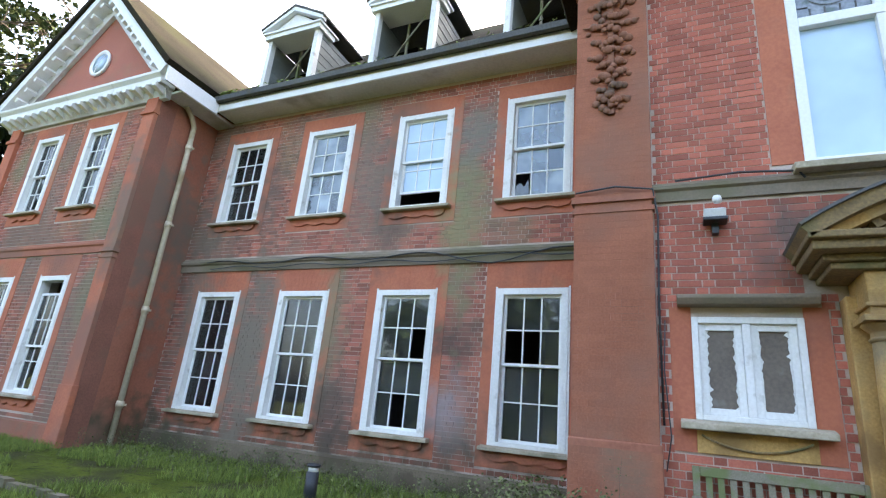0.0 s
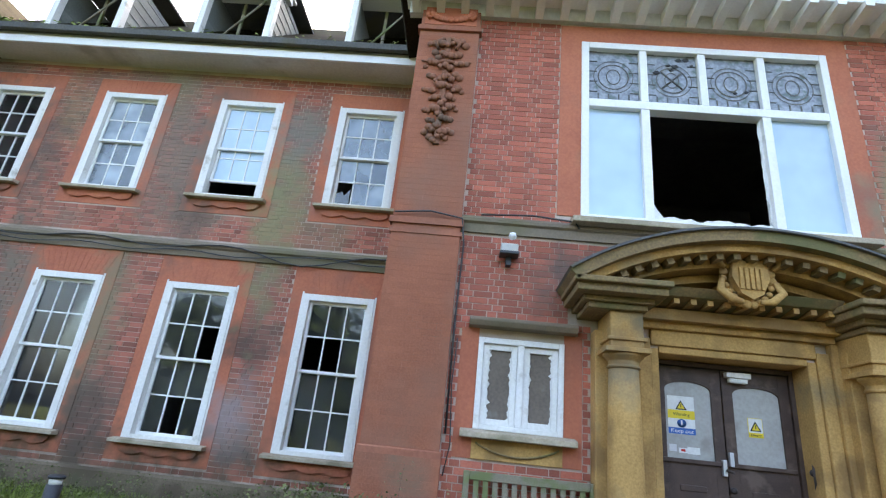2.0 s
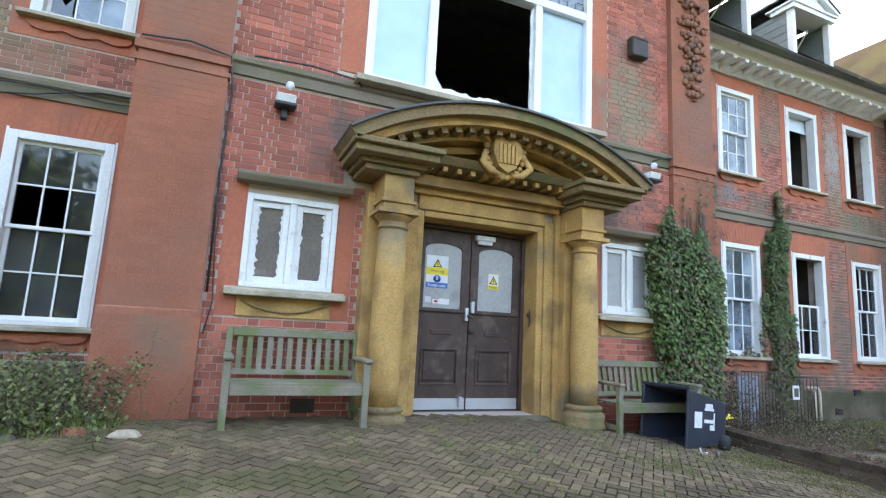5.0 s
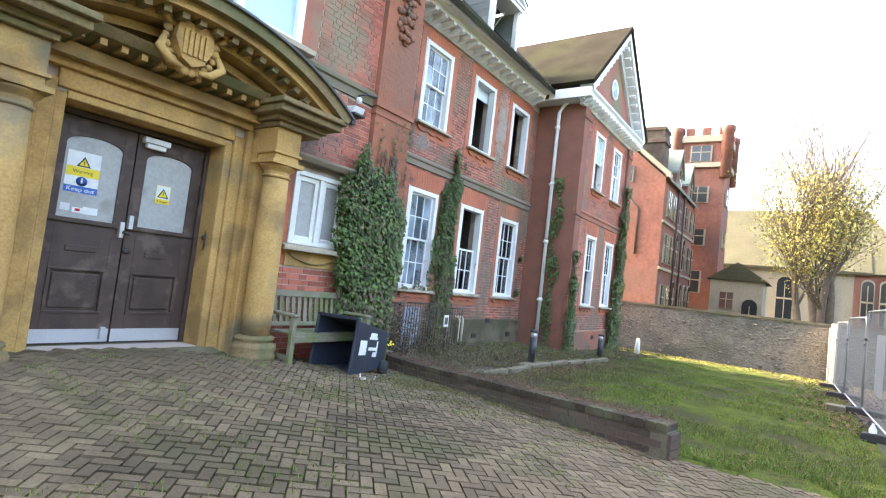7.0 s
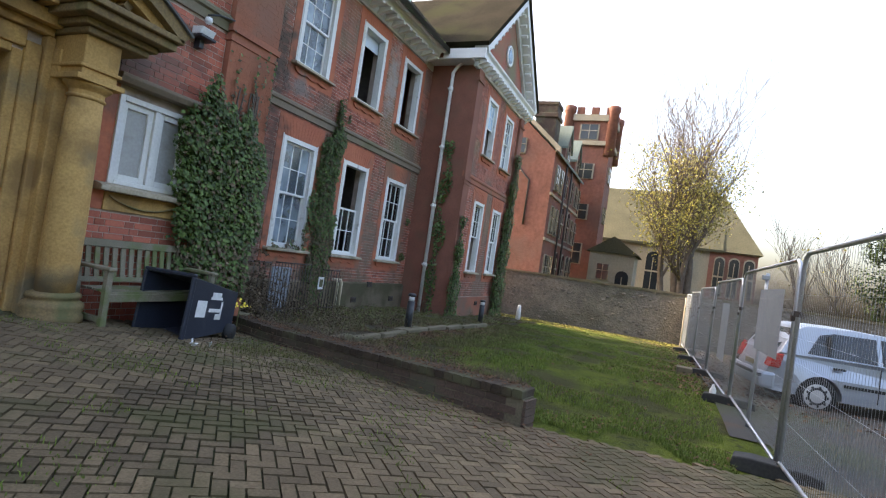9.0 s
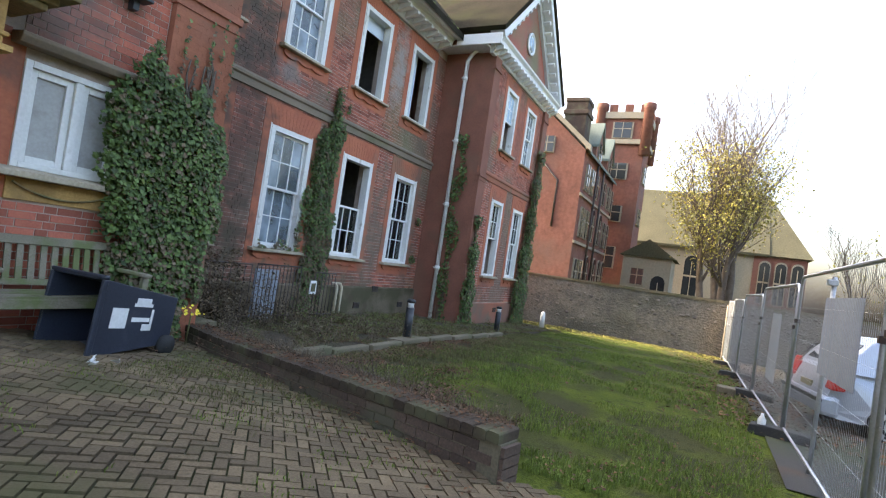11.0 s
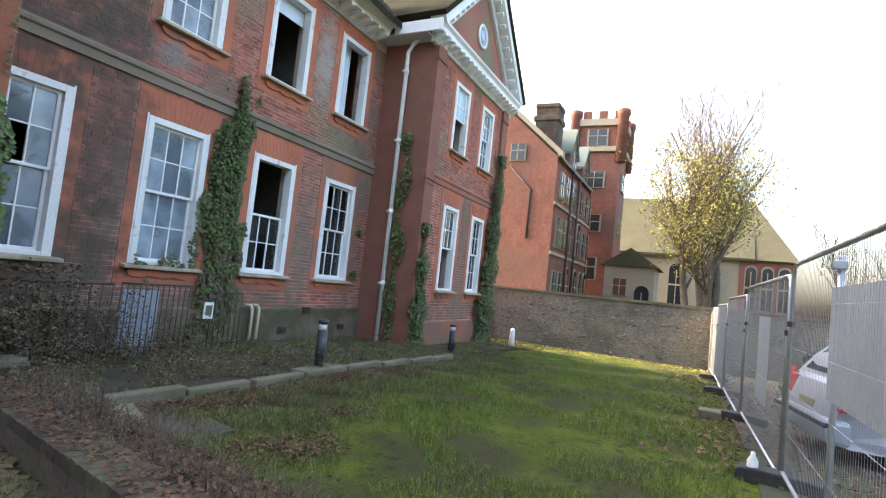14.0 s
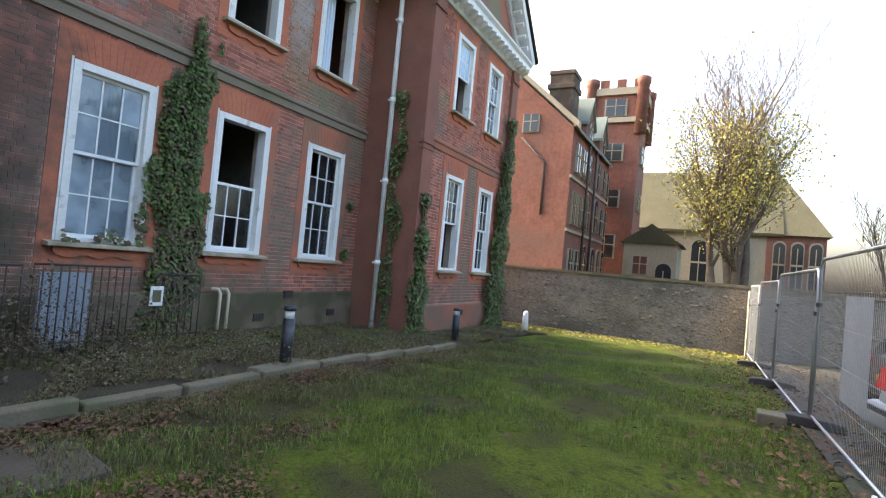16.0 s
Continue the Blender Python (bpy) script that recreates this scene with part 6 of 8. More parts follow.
tagged(Geo().prism([(7.4, -1.1), (8.3, -1.05), (8.15, -0.7), (7.3, -0.75)], "z", -0.62, -0.46).ob("bollard_slab", KERB, bevel=0.01), "concrete slab at the foot of the bollard", "slab")
T = thing("stone_bench_block", "low grey stone slab on a block in the bed", "slab")
Geo().box(4.0, 4.6, 0.35, 0.7, -0.35, -0.28).ob("top", KERB, T, bevel=0.01)
Geo().box(4.05, 4.15, 0.4, 0.65, -0.7, -0.351).box(4.45, 4.55, 0.4, 0.65, -0.7, -0.351).ob("support", KERB, T)

# rubble beside the west pilaster
def rubble(x, y, size, seed, mat, label):
    r = random.Random(seed)
    n, v = 7, []
    z = ground_z(x, y) - 0.02
    for h, k in ((0.0, 1.0), (0.55, 0.95), (1.0, 0.6)):
        v += [(x + size[0] * k * math.cos(6.283 * i / n) * r.uniform(0.8, 1.1), y + size[1] * k * math.sin(6.283 * i / n) * r.uniform(0.8, 1.1), z + size[2] * h * r.uniform(0.9, 1.05)) for i in range(n)]
    f = [tuple(range(n - 1, -1, -1)), tuple(range(2 * n, 3 * n))]
    f += [(a * n + i, a * n + (i + 1) % n, (a + 1) * n + (i + 1) % n, (a + 1) * n + i) for a in (0, 1) for i in range(n)]
    tagged(Geo().add(v, f).ob("stone", mat, bevel=0.012), label, "stone", "rubble by the pilaster")


rubble(-3.42, -0.75, (0.14, 0.09, 0.09), 5, SILL, "pale broken stone block on the forecourt edge")
rubble(-4.55, -0.45, (0.26, 0.14, 0.16), 6, KERB, "grey mossy stone half hidden in weeds")
rubble(-3.8, -0.62, (0.12, 0.1, 0.08), 7, TERRA_DARK, "broken red brick lump beside the pilaster")
rubble(-4.2, -0.75, (0.11, 0.08, 0.07), 8, KERB, "small grey stone in the weeds")

# brick edging line across the left lawn
E2 = thing("lawn_edging", "half-buried brick edging across the lawn", "edging")
for k in range(26):
    a = k / 25
    x, y = -7.0 - 7.0 * a, -1.95 + 0.5 * a
    z = ground_z(x, y)
    o = Geo().box(-0.11, 0.11, -0.05, 0.05, -0.05, 0.05 + rng.uniform(-0.01, 0.015)).ob("brick", KERB, E2)
    o.location, o.rotation_euler = (x, y, z), (0, 0, -0.07 + rng.uniform(-0.06, 0.06))


# ---- end wall of flint ----
EW = [(20.2, 2.9), (20.25, -1.0), (20.3, -4.6), (20.4, -8.0), (20.8, -16.0), (21.4, -26.0)]
gw = Geo()
strip_wall(gw, EW, 0.4, lambda x, y: -1.3, lambda x, y: 1.0)
end_wall = structure(gw, "boundary_wall", FLINT, "tall flint and mortar boundary wall", "wall")
strip_wall(Geo(), [(x - 0.05, y) for x, y in EW], 0.5, lambda x, y: 1.0, lambda x, y: 1.09).ob("coping", KERB, end_wall)
structure(Geo().box(18.0, 20.15, 2.4, 2.8, -1.3, 1.1), "wall_link", FLINT, "short flint wall beside the wing", "wall")
structure(Geo().box(-40, -18.1, 6.0, 6.4, -0.6, 1.9), "boundary_wall_west", FLINT, "pale rendered garden wall under the trees", "wall")
g = Geo()
for k in range(len(EW) - 2):
    a, b = Vector(EW[k]), Vector(EW[k + 1])
    d = (b - a)
    n = int(d.length * 14)
    for _ in range(n):
        p = a + d * rng.random()
        z = rng.uniform(-0.95, 0.92)
        r = rng.uniform(0.04, 0.09)
        w = [(p.x - 0.02 - rng.uniform(0, 0.02), p.y + r * math.cos(t) * rng.uniform(0.7, 1.3), z + r * 0.75 * math.sin(t)) for t in (0, 1.05, 2.1, 3.14, 4.2, 5.24)]
        q = (p.x - 0.055, p.y, z)
        base = [(p.x + 0.06, w_[1], w_[2]) for w_ in w]
        g.add(w + [q] + base, [(i, (i + 1) % 6, 6) for i in range(6)] + [(7 + i, 7 + (i + 1) % 6, (i + 1) % 6, i) for i in range(6)])
o = g.ob("flints", FLINT_PIECE, end_wall)
o["kind"] = "stuff"


# ---- temporary fence ----
def fence_panel(ax, ay, bx, by, z, h=2.0):
    d = Vector((bx - ax, by - ay, 0))
    L = d.length
    m = Matrix.Translation((ax, ay, z)) @ Matrix.Rotation(math.atan2(d.y, d.x), 4, "Z")
    F = thing("mesh_fence", "galvanised mesh security fence panel with round top corners", "fence", "temporary fence panels", m=m)
    r = 0.12
    pts = [(0.06, 0, 0.1), (0.06, 0, h - r), (0.06 + 0.3 * r, 0, h - 0.3 * r), (0.06 + r, 0, h), (L - 0.06 - r, 0, h), (L - 0.06 - 0.3 * r, 0, h - 0.3 * r), (L - 0.06, 0, h - r), (L - 0.06, 0, 0.1)]
    Geo().tube(pts, 0.019, 8).ob("frame", GALV, F)
    Geo().tube([(0.06, 0, 0.16), (L - 0.06, 0, 0.16)], 0.016, 8).ob("bottom_rail", GALV, F)
    w = Geo()
    n = int(L / 0.05)
    for k in range(1, n):
        x = 0.06 + (L - 0.12) * k / n
        w.add([(x - 0.001, -0.001, 0.16), (x + 0.001, -0.001, 0.16), (x, 0.001, 0.16), (x - 0.001, -0.001, h), (x + 0.001, -0.001, h), (x, 0.001, h)], [(0, 1, 4, 3), (1, 2, 5, 4), (2, 0, 3, 5)])
    for k in range(1, 5):
        z_ = 0.16 + (h - 0.16) * k / 5
        w.tube([(0.06, 0.004, z_), (L - 0.06, 0.004, z_)], 0.0016, 4)
    w.ob("wire_mesh", GALV, F)["kind"] = "stuff"
    for x in (0.06, L - 0.06):
        Geo().box(x - 0.024, x + 0.024, -0.03, 0.03, h * 0.72, h * 0.745).ob("clamp", IRON, F)
    return F


FENCE = [(0.25, -6.72), (3.72, -6.62), (7.2, -6.58), (10.6, -6.48), (14.0, -6.38), (17.3, -6.3), (19.6, -6.24)]
for (a, b), (c, d) in zip(FENCE, FENCE[1:]):
    fence_panel(a, b, c, d, ground_z(c, d) - 0.02)
for k, (a, b) in enumerate(FENCE[1:6]):
    z = ground_z(a, b)
    B = thing("rubber_block", "black rubber fence foot block on the grass", "fence foot", "fence feet")
    Geo().prism([(-0.36, 0), (0.36, 0), (0.34, 0.12), (0.2, 0.14), (-0.2, 0.14), (-0.34, 0.12)], "y", -0.11, 0.11).ob("block", RUBBER, B, bevel=0.015)
    B.matrix_world = Matrix.Translation((a, b, z - 0.02)) @ Matrix.Rotation(radians(80), 4, "Z")
for x0, x1, y, z0, z1, lb in ((4.4, 5.68, -6.625, 0.48, 1.2, "pale grey sheet fixed behind the fence"), (8.5, 9.4, -6.56, -0.05, 0.97, "pale grey sheet tied to the fence")):
    g = Geo()
    n = int((x1 - x0) / 0.02)
    v, f = [], []
    for k in range(n + 1):
        x = x0 + (x1 - x0) * k / n
        yy = y + 0.02 * (x - x0) + 0.008 * math.sin(k * 1.57)
        v += [(x, yy, z0), (x, yy, z1), (x, yy - 0.004, z0), (x, yy - 0.004, z1)]
    for k in range(n):
        q = 4 * k
        f += [(q, q + 4, q + 5, q + 1), (q + 2, q + 3, q + 7, q + 6)]
    tagged(g.add(v, f).ob("hoarding_sheet", SHEET), lb, "sheet")
tagged(Geo().box(10.2, 10.5, -6.22, -5.92, -0.65, -0.47).ob("concrete_block", KERB, bevel=0.02), "rough concrete block in the grass by the fence", "block")
P = thing("fence_post", "grey steel prop clamped behind the fence", "post")
Geo().tube([(5.8, -6.66, -0.55), (5.76, -6.66, 1.42)], 0.021, 8).ob("pole", GALV, P)
Geo().box(5.73, 5.79, -6.69, -6.6, 1.33, 1.39).ob("clamp", GALV, P, bevel=0.01)
tagged(Geo().box(19.62, 20.2, -6.26, -6.2, -1.0, 0.95).ob("hoarding_board", SILL), "pale timber board closing the fence at the wall", "board")
tagged(Geo().lathe([(0.03, 0.0), (0.045, 0.02), (0.047, 0.17), (0.02, 0.22), (0.016, 0.25)], (7.2, -6.36, -0.52), 12).ob("plastic_bottle", PAPER), "white plastic bottle standing at the fence foot", "bottle")


# ---- cars ----
def car(m, paint, label):
    C = thing("hatchback_car", label, "car", "parked cars", m=m)

    def arch_pts(x, n=10):
        # wheel opening, walked from front to back along the sill
        return [(x + 0.36 * math.cos(math.pi * k / n), 0.27 + 0.37 * math.sin(math.pi * k / n)) for k in range(n + 1)]
    # side outline in x (front +) and z, counter-clockwise from the tail
    low = [(-1.9, 0.27), (-2.0, 0.36), (-2.03, 0.5), (-2.0, 0.62), (-1.95, 0.78), (-1.9, 0.9), (-1.84, 0.95), (-0.4, 0.95), (0.92, 0.93), (1.4, 0.87), (1.75, 0.78), (1.98, 0.64), (2.05, 0.46), (1.98, 0.27)]
    low += arch_pts(1.26) + arch_pts(-1.26)
    n = len(low)
    body = Geo()
    v = []
    prof = ((-0.865, 0.975, 0.6), (-0.86, 0.99, 0.9), (-0.8, 1.0, 1.0), (-0.45, 1.012, 1.0), (0.45, 1.012, 1.0), (0.8, 1.0, 1.0), (0.86, 0.99, 0.9), (0.865, 0.975, 0.6))
    for s, k, kz in prof:
        for x, z in low:
            tuck = 0.1 * max(0.0, z - 0.72) + 0.12 * max(0.0, 0.4 - z)
            end = 0.16 * max(0.0, (abs(x) - 1.5) / 0.5) ** 2 if abs(s) > 0.7 else 0.0
            v.append((x * k, s - math.copysign(tuck + end, s), z if abs(s) < 0.86 else 0.55 + (z - 0.55) * 0.985))
    f = [tuple(range(n)), tuple((len(prof) - 1) * n + i for i in range(n - 1, -1, -1))]
    for r in range(len(prof) - 1):
        for i in range(n):
            f.append((r * n + i, r * n + (i + 1) % n, (r + 1) * n + (i + 1) % n, (r + 1) * n + i))
    body.add(v, f)
    body.ob("body", paint, C, bevel=0.012)

    def half(z):
        # half width of the cabin at a height
        t = (z - 0.93) / 0.47
        return 0.79 - 0.17 * t

    def side(s, pts, out):
        return [(x, s * (half(z) + out), z) for x, z in pts]
    # cabin shell: painted sides with glass set in them, rounded roof
    shell = [(-1.86, 0.93), (-1.72, 1.16), (-1.52, 1.38), (-1.4, 1.425), (-0.7, 1.45), (-0.1, 1.42), (0.12, 1.38), (0.55, 1.15), (0.98, 0.93)]
    g = Geo()
    ring = len(shell)
    v = side(-1, shell, 0) + [(x, -0.4, z + 0.012) for x, z in shell] + [(x, 0.4, z + 0.012) for x, z in shell] + side(1, shell, 0)
    f = [tuple(range(ring - 1, -1, -1)), tuple(3 * ring + i for i in range(ring))]
    for r in range(3):
        for i in range(ring - 1):
            f.append((r * ring + i, r * ring + i + 1, (r + 1) * ring + i + 1, (r + 1) * ring + i))
    g.add(v, f)
    g.ob("cabin", paint, C, bevel=0.02)

    def pane(name, quad, mat, lb=""):
        c = sum((Vector(p) for p in quad), Vector()) / len(quad)
        nrm = (Vector(quad[1]) - Vector(quad[0])).cross(Vector(quad[2]) - Vector(quad[0])).normalized()
        if nrm.dot(c - Vector((-0.4, 0, 0.9))) < 0:
            quad, nrm = quad[::-1], -nrm
        k = len(quad)
        g = Geo().add([Vector(p) - nrm * 0.01 for p in quad] + [Vector(p) + nrm * 0.006 for p in quad], [tuple(range(k, 2 * k))] + [(i, (i + 1) % k, k + (i + 1) % k, k + i) for i in range(k)])
        return g.ob(name, mat, C, lb)
    for s in (-1, 1):
        rear = [(-1.42, 0.99), (-0.43, 0.98), (-0.43, 1.34), (-1.0, 1.335), (-1.22, 1.28)]
        front = [(-0.32, 0.98), (0.72, 0.985), (0.42, 1.16), (0.08, 1.33), (-0.32, 1.345)]
        for q in (rear, front):
            pane("side_window_seal", side(s, [(x + (0.02 if x > sum(a for a, b in q) / 5 else -0.02), z + (0.02 if z > 1.15 else -0.02)) for x, z in q], 0.0), BLACK)
            pane("side_window", side(s, q, 0.005), CAR_PANE, "dark side window")
        Geo().box(-1.13, -1.1, *sorted((s * 0.66, s * 0.79)), 0.99, 1.3).ob("window_divider", BLACK, C)
        Geo().box(-0.9, 0.9, *sorted((s * 0.862, s * 0.88)), 0.52, 0.57).ob("rubbing_strip", BLACK, C)
        for x in (-0.98, 0.1):
            Geo().box(x - 0.09, x + 0.09, *sorted((s * 0.83, s * 0.868)), 0.78, 0.82).ob("door_handle", BLACK, C, bevel=0.01)
        for x in (-0.4, 0.68):
            Geo().box(x - 0.006, x + 0.006, *sorted((s * 0.845, s * 0.8665)), 0.34, 0.92).ob("door_gap", BLACK, C)
        Geo().box(0.66, 0.82, *sorted((s * 0.8, s * 0.98)), 0.95, 1.07).ob("wing_mirror", BLACK, C, bevel=0.03)
        for x in (-1.26, 1.26):
            yw = s * 0.775
            Geo().lathe([(0.34, -0.12), (0.34, 0.06), (0.02, 0.06)], (x, s * 0.6, 0.3), 20, "y").ob("wheel_well", BLACK, C)
            W = Geo().lathe([(0.2, -0.09), (0.285, -0.09), (0.305, -0.06), (0.305, 0.06), (0.285, 0.085), (0.2, 0.08)], (x, yw, 0.305), 28, "y").ob("wheel", TYRE, C)
            Geo().lathe([(0.21, s * 0.02), (0.208, s * 0.088), (0.19, s * 0.094), (0.12, s * 0.088), (0.05, s * 0.1), (0.01, s * 0.101)], (x, yw, 0.305), 24, "y").ob("wheel_trim", RIM, W)
            for k in range(9):
                a = 2 * math.pi * k / 9
                Geo().lathe([(0.024, 0.0), (0.022, s * 0.006)], (x + 0.155 * math.cos(a), yw + s * 0.092, 0.305 + 0.155 * math.sin(a)), 8, "y").ob("trim_slot", BLACK, W)
        lamp = Geo().prism([(-2.0, 0.66), (-1.83, 0.66), (-1.78, 0.9), (-1.94, 0.9)], "y", *sorted((s * 0.56, s * 0.805)))
        lamp.ob("tail_light", LENS, C, "red tail light", bevel=0.02)
        Geo().box(1.8, 1.96, *sorted((s * 0.46, s * 0.72)), 0.6, 0.73).ob("headlight", ALU, C, bevel=0.03)
    pane("rear_window", [(-1.825, -0.62, 1.0), (-1.825, 0.62, 1.0), (-1.575, 0.52, 1.34), (-1.575, -0.52, 1.34)], CAR_PANE, "dark rear window")
    pane("windscreen", [(0.9, -0.66, 0.97), (0.9, 0.66, 0.97), (0.17, 0.55, 1.36), (0.17, -0.55, 1.36)], CAR_PANE, "dark windscreen")
    Geo().prism([(-2.1, 0.3), (-1.85, 0.27), (-1.85, 0.56), (-2.08, 0.56), (-2.12, 0.44)][::-1], "y", -0.76, 0.76).ob("rear_bumper", paint, C, bevel=0.05)
    Geo().box(-2.13, -2.08, -0.76, 0.76, 0.47, 0.52).ob("bumper_strip", BLACK, C)
    Geo().box(1.9, 2.1, -0.72, 0.72, 0.3, 0.52).ob("front_bumper", paint, C, bevel=0.05)
    Geo().box(-2.035, -2.01, -0.2, 0.2, 0.6, 0.69).ob("number_plate", PLATE, C)
    return C


def car_pose(x, y, head):
    return Matrix.Translation((x, y, ground_z(x, y) - 0.06)) @ Matrix.Rotation(head, 4, "Z")


head = radians(-79)
# the near rear wheel stands 1.25 behind and 0.77 to the right of the middle
c0 = Vector((8.75, -7.98, 0)) - Matrix.Rotation(head, 3, "Z") @ Vector((-1.26, -0.775, 0))
car(car_pose(c0.x, c0.y, head), PAINT, "small silver hatchback parked behind the fence")
car(car_pose(c0.x + 2.6, c0.y - 0.35, head + 0.03), CAR_DARK, "dark hatchback parked beyond the silver car")


# ---- plants ----
def leaf_mesh(g, p, n, size, r):
    """A small pointed leaf of two folded halves."""
    n = Vector(n).normalized()
    a = n.orthogonal().normalized()
    a.rotate(Matrix.Rotation(r.uniform(0, 6.28), 3, n))
    b = n.cross(a)
    p = Vector(p)
    v = [p - a * size * 0.5, p + b * size * 0.45 + n * size * 0.12, p + a * size * 0.6, p - b * size * 0.45 + n * size * 0.12]
    g.add(v, [(0, 1, 2), (0, 2, 3)])


def ivy(name, label, shape, x0, x1, z0, z1, y, count, size, seed, bulge=0.12, axis="y", dry=0.12, stems=9):
    """Ivy on a wall: shape(u, z) gives how thick it grows there, 0 for none."""
    r = random.Random(seed)
    I = thing(name, label, "ivy", "ivy on the walls")
    g, d = Geo(), Geo()
    k = 0
    tries = 0
    while k < count and tries < count * 12:
        tries += 1
        u, z = r.uniform(x0, x1), r.uniform(z0, z1)
        t = shape(u, z)
        if t <= 0 or r.random() > t + 0.25:
            continue
        out = r.uniform(0.02, 0.06 + bulge * t)
        nrm = (r.uniform(-0.6, 0.6), -1, r.uniform(-0.1, 0.9))
        p = (u, y - out, z)
        if axis == "x":
            p, nrm = (y - out, u, z), (-1, r.uniform(-0.6, 0.6), r.uniform(-0.1, 0.9))
        leaf_mesh(d if r.random() < dry * (1.6 if z < z0 + 0.35 * (z1 - z0) else 0.5) else g, p, nrm, size * r.uniform(0.6, 1.25), r)
        k += 1
    for geo, mat, lb in ((g, IVY, "glossy green ivy leaves"), (d, IVY_DRY, "withered brown ivy leaves")):
        if geo.v:
            geo.ob("leaves", mat, I, lb)["kind"] = "stuff"
    s = Geo()
    for _ in range(stems):
        u = r.uniform(x0 + 0.3 * (x1 - x0), x1 - 0.3 * (x1 - x0))
        pts = []
        z = z0 - 0.1
        while z < z1 and (shape(u, z) > 0 or z < z0 + 0.5):
            pts.append((u, y - 0.03, z) if axis == "y" else (y - 0.03, u, z))
            u = min(x1, max(x0, u + r.uniform(-0.07, 0.07)))
            z += 0.18
        if len(pts) > 2:
            s.tube(pts, [0.018 * (1 - 0.7 * i / len(pts)) for i in range(len(pts))], 5)
    if s.v:
        s.ob("stems", BARK, I, "woody stems")["kind"] = "stuff"
    return I


def bay_ivy(u, z):
    c = 3.15 + 0.1 * math.sin(z * 1.7)
    half = 0.72 - 0.16 * max(0.0, 1.1 - z) if z < 2.0 else 0.68 - 0.3 * (z - 2.0)
    top = 2.45 + 0.55 * max(0.0, 1 - abs(u - 2.85) / 0.14) + 0.28 * max(0.0, 1 - abs(u - 3.6) / 0.2) + 0.12 * math.sin(u * 17)
    if z > top:
        return 0.0
    if z > 2.3 and abs(u - 2.85) < 0.2:
        return 0.8
    rag = 0.16 * noise.noise((u * 4.0, z * 3.0, 1.7)) + 0.1 * noise.noise((u * 11.0, z * 9.0, 5.2))
    return max(0.0, min(1.0, (half + rag - abs(u - c)) * 5 + 0.5 * noise.noise((u * 7.0, z * 2.2, 3.3))))


ivy("ivy", "dense green ivy climbing the corner of the entrance bay", bay_ivy, 2.3, 3.93, -0.5, 3.15, -0.1, 12500, 0.058, 5, 0.14, dry=0.26)
ivy("ivy", "ivy on the pilaster top, thin bare runners", lambda u, z: 0.35 if (math.sin(u * 40) > 0.75 and z < 3.5 + 0.6 * math.sin(u * 9)) else 0.0, 3.04, 3.83, 2.4, 3.5, -0.09, 160, 0.05, 8, 0.02, dry=0.7)
ivy("ivy", "column of ivy climbing between two ground floor windows",
    lambda u, z: max(0.0, min(1.0, (0.48 - 0.03 * max(z, 0) + 0.2 * noise.noise((u * 4.0, z * 2.5, 8.8)) - abs(u - 8.13 - 0.06 * math.sin(z * 2.1))) * 6)) if z < 3.9 + 0.5 * math.sin(u * 14) else 0.0,
    7.5, 8.8, -0.55, 4.4, Y_REC - 0.02, 7500, 0.06, 6, 0.1, dry=0.34)
ivy("ivy", "ivy climbing the outer corner of the wing",
    lambda u, z: max(0.0, min(1.0, (0.74 - 0.08 * (z + 0.6) - abs(u - 17.35 - 0.05 * z) + 0.12 * math.sin(z * 5)) * 5)) if z < 5.4 else 0.0,
    16.4, 18.0, -0.85, 5.4, Y_WING - 0.08, 5000, 0.08, 9, 0.14)
ivy("ivy", "ivy patch at the inner corner of the wing",
    lambda u, z: max(0.0, min(1.0, (0.48 - 0.12 * (z + 0.6) - abs(u - 12.85) + 0.1 * math.sin(z * 6)) * 5)), 12.3, 13.4, -0.75, 2.4, Y_WING - 0.1, 1800, 0.075, 12, 0.12)
ivy("ivy", "thin ivy beside the downpipe on the wing return",
    lambda u, z: max(0.0, min(1.0, (0.16 - abs(u - 0.98 - 0.06 * math.sin(z * 3)) + 0.07 * math.sin(z * 4.4)) * 6)), 0.7, 1.3, -0.7, 4.6, X_RC - 0.02, 700, 0.08, 13, 0.1, axis="x")
ivy("ivy", "tufts of ivy clinging to the corner of the wall",
    lambda u, z: max(0.0, 0.12 - math.hypot(u - 12.25, z - 2.0)) * 9 + max(0.0, 0.14 - math.hypot(u - 12.2, z - 0.9)) * 8, 11.9, 12.55, 0.6, 2.3, Y_REC - 0.02, 140, 0.07, 14, 0.08, stems=0)
ivy("ivy", "ivy sprays across the torn window sill",
    lambda u, z: 0.7 if z < 0.86 + 0.1 * math.sin(u * 9) or abs(u - 7.58) < 0.08 + 0.04 * math.sin(z * 7) else 0.0, 6.55, 7.65, 0.74, 1.9, Y_REC - 0.03, 190, 0.07, 15, 0.04, stems=0, dry=0.4)


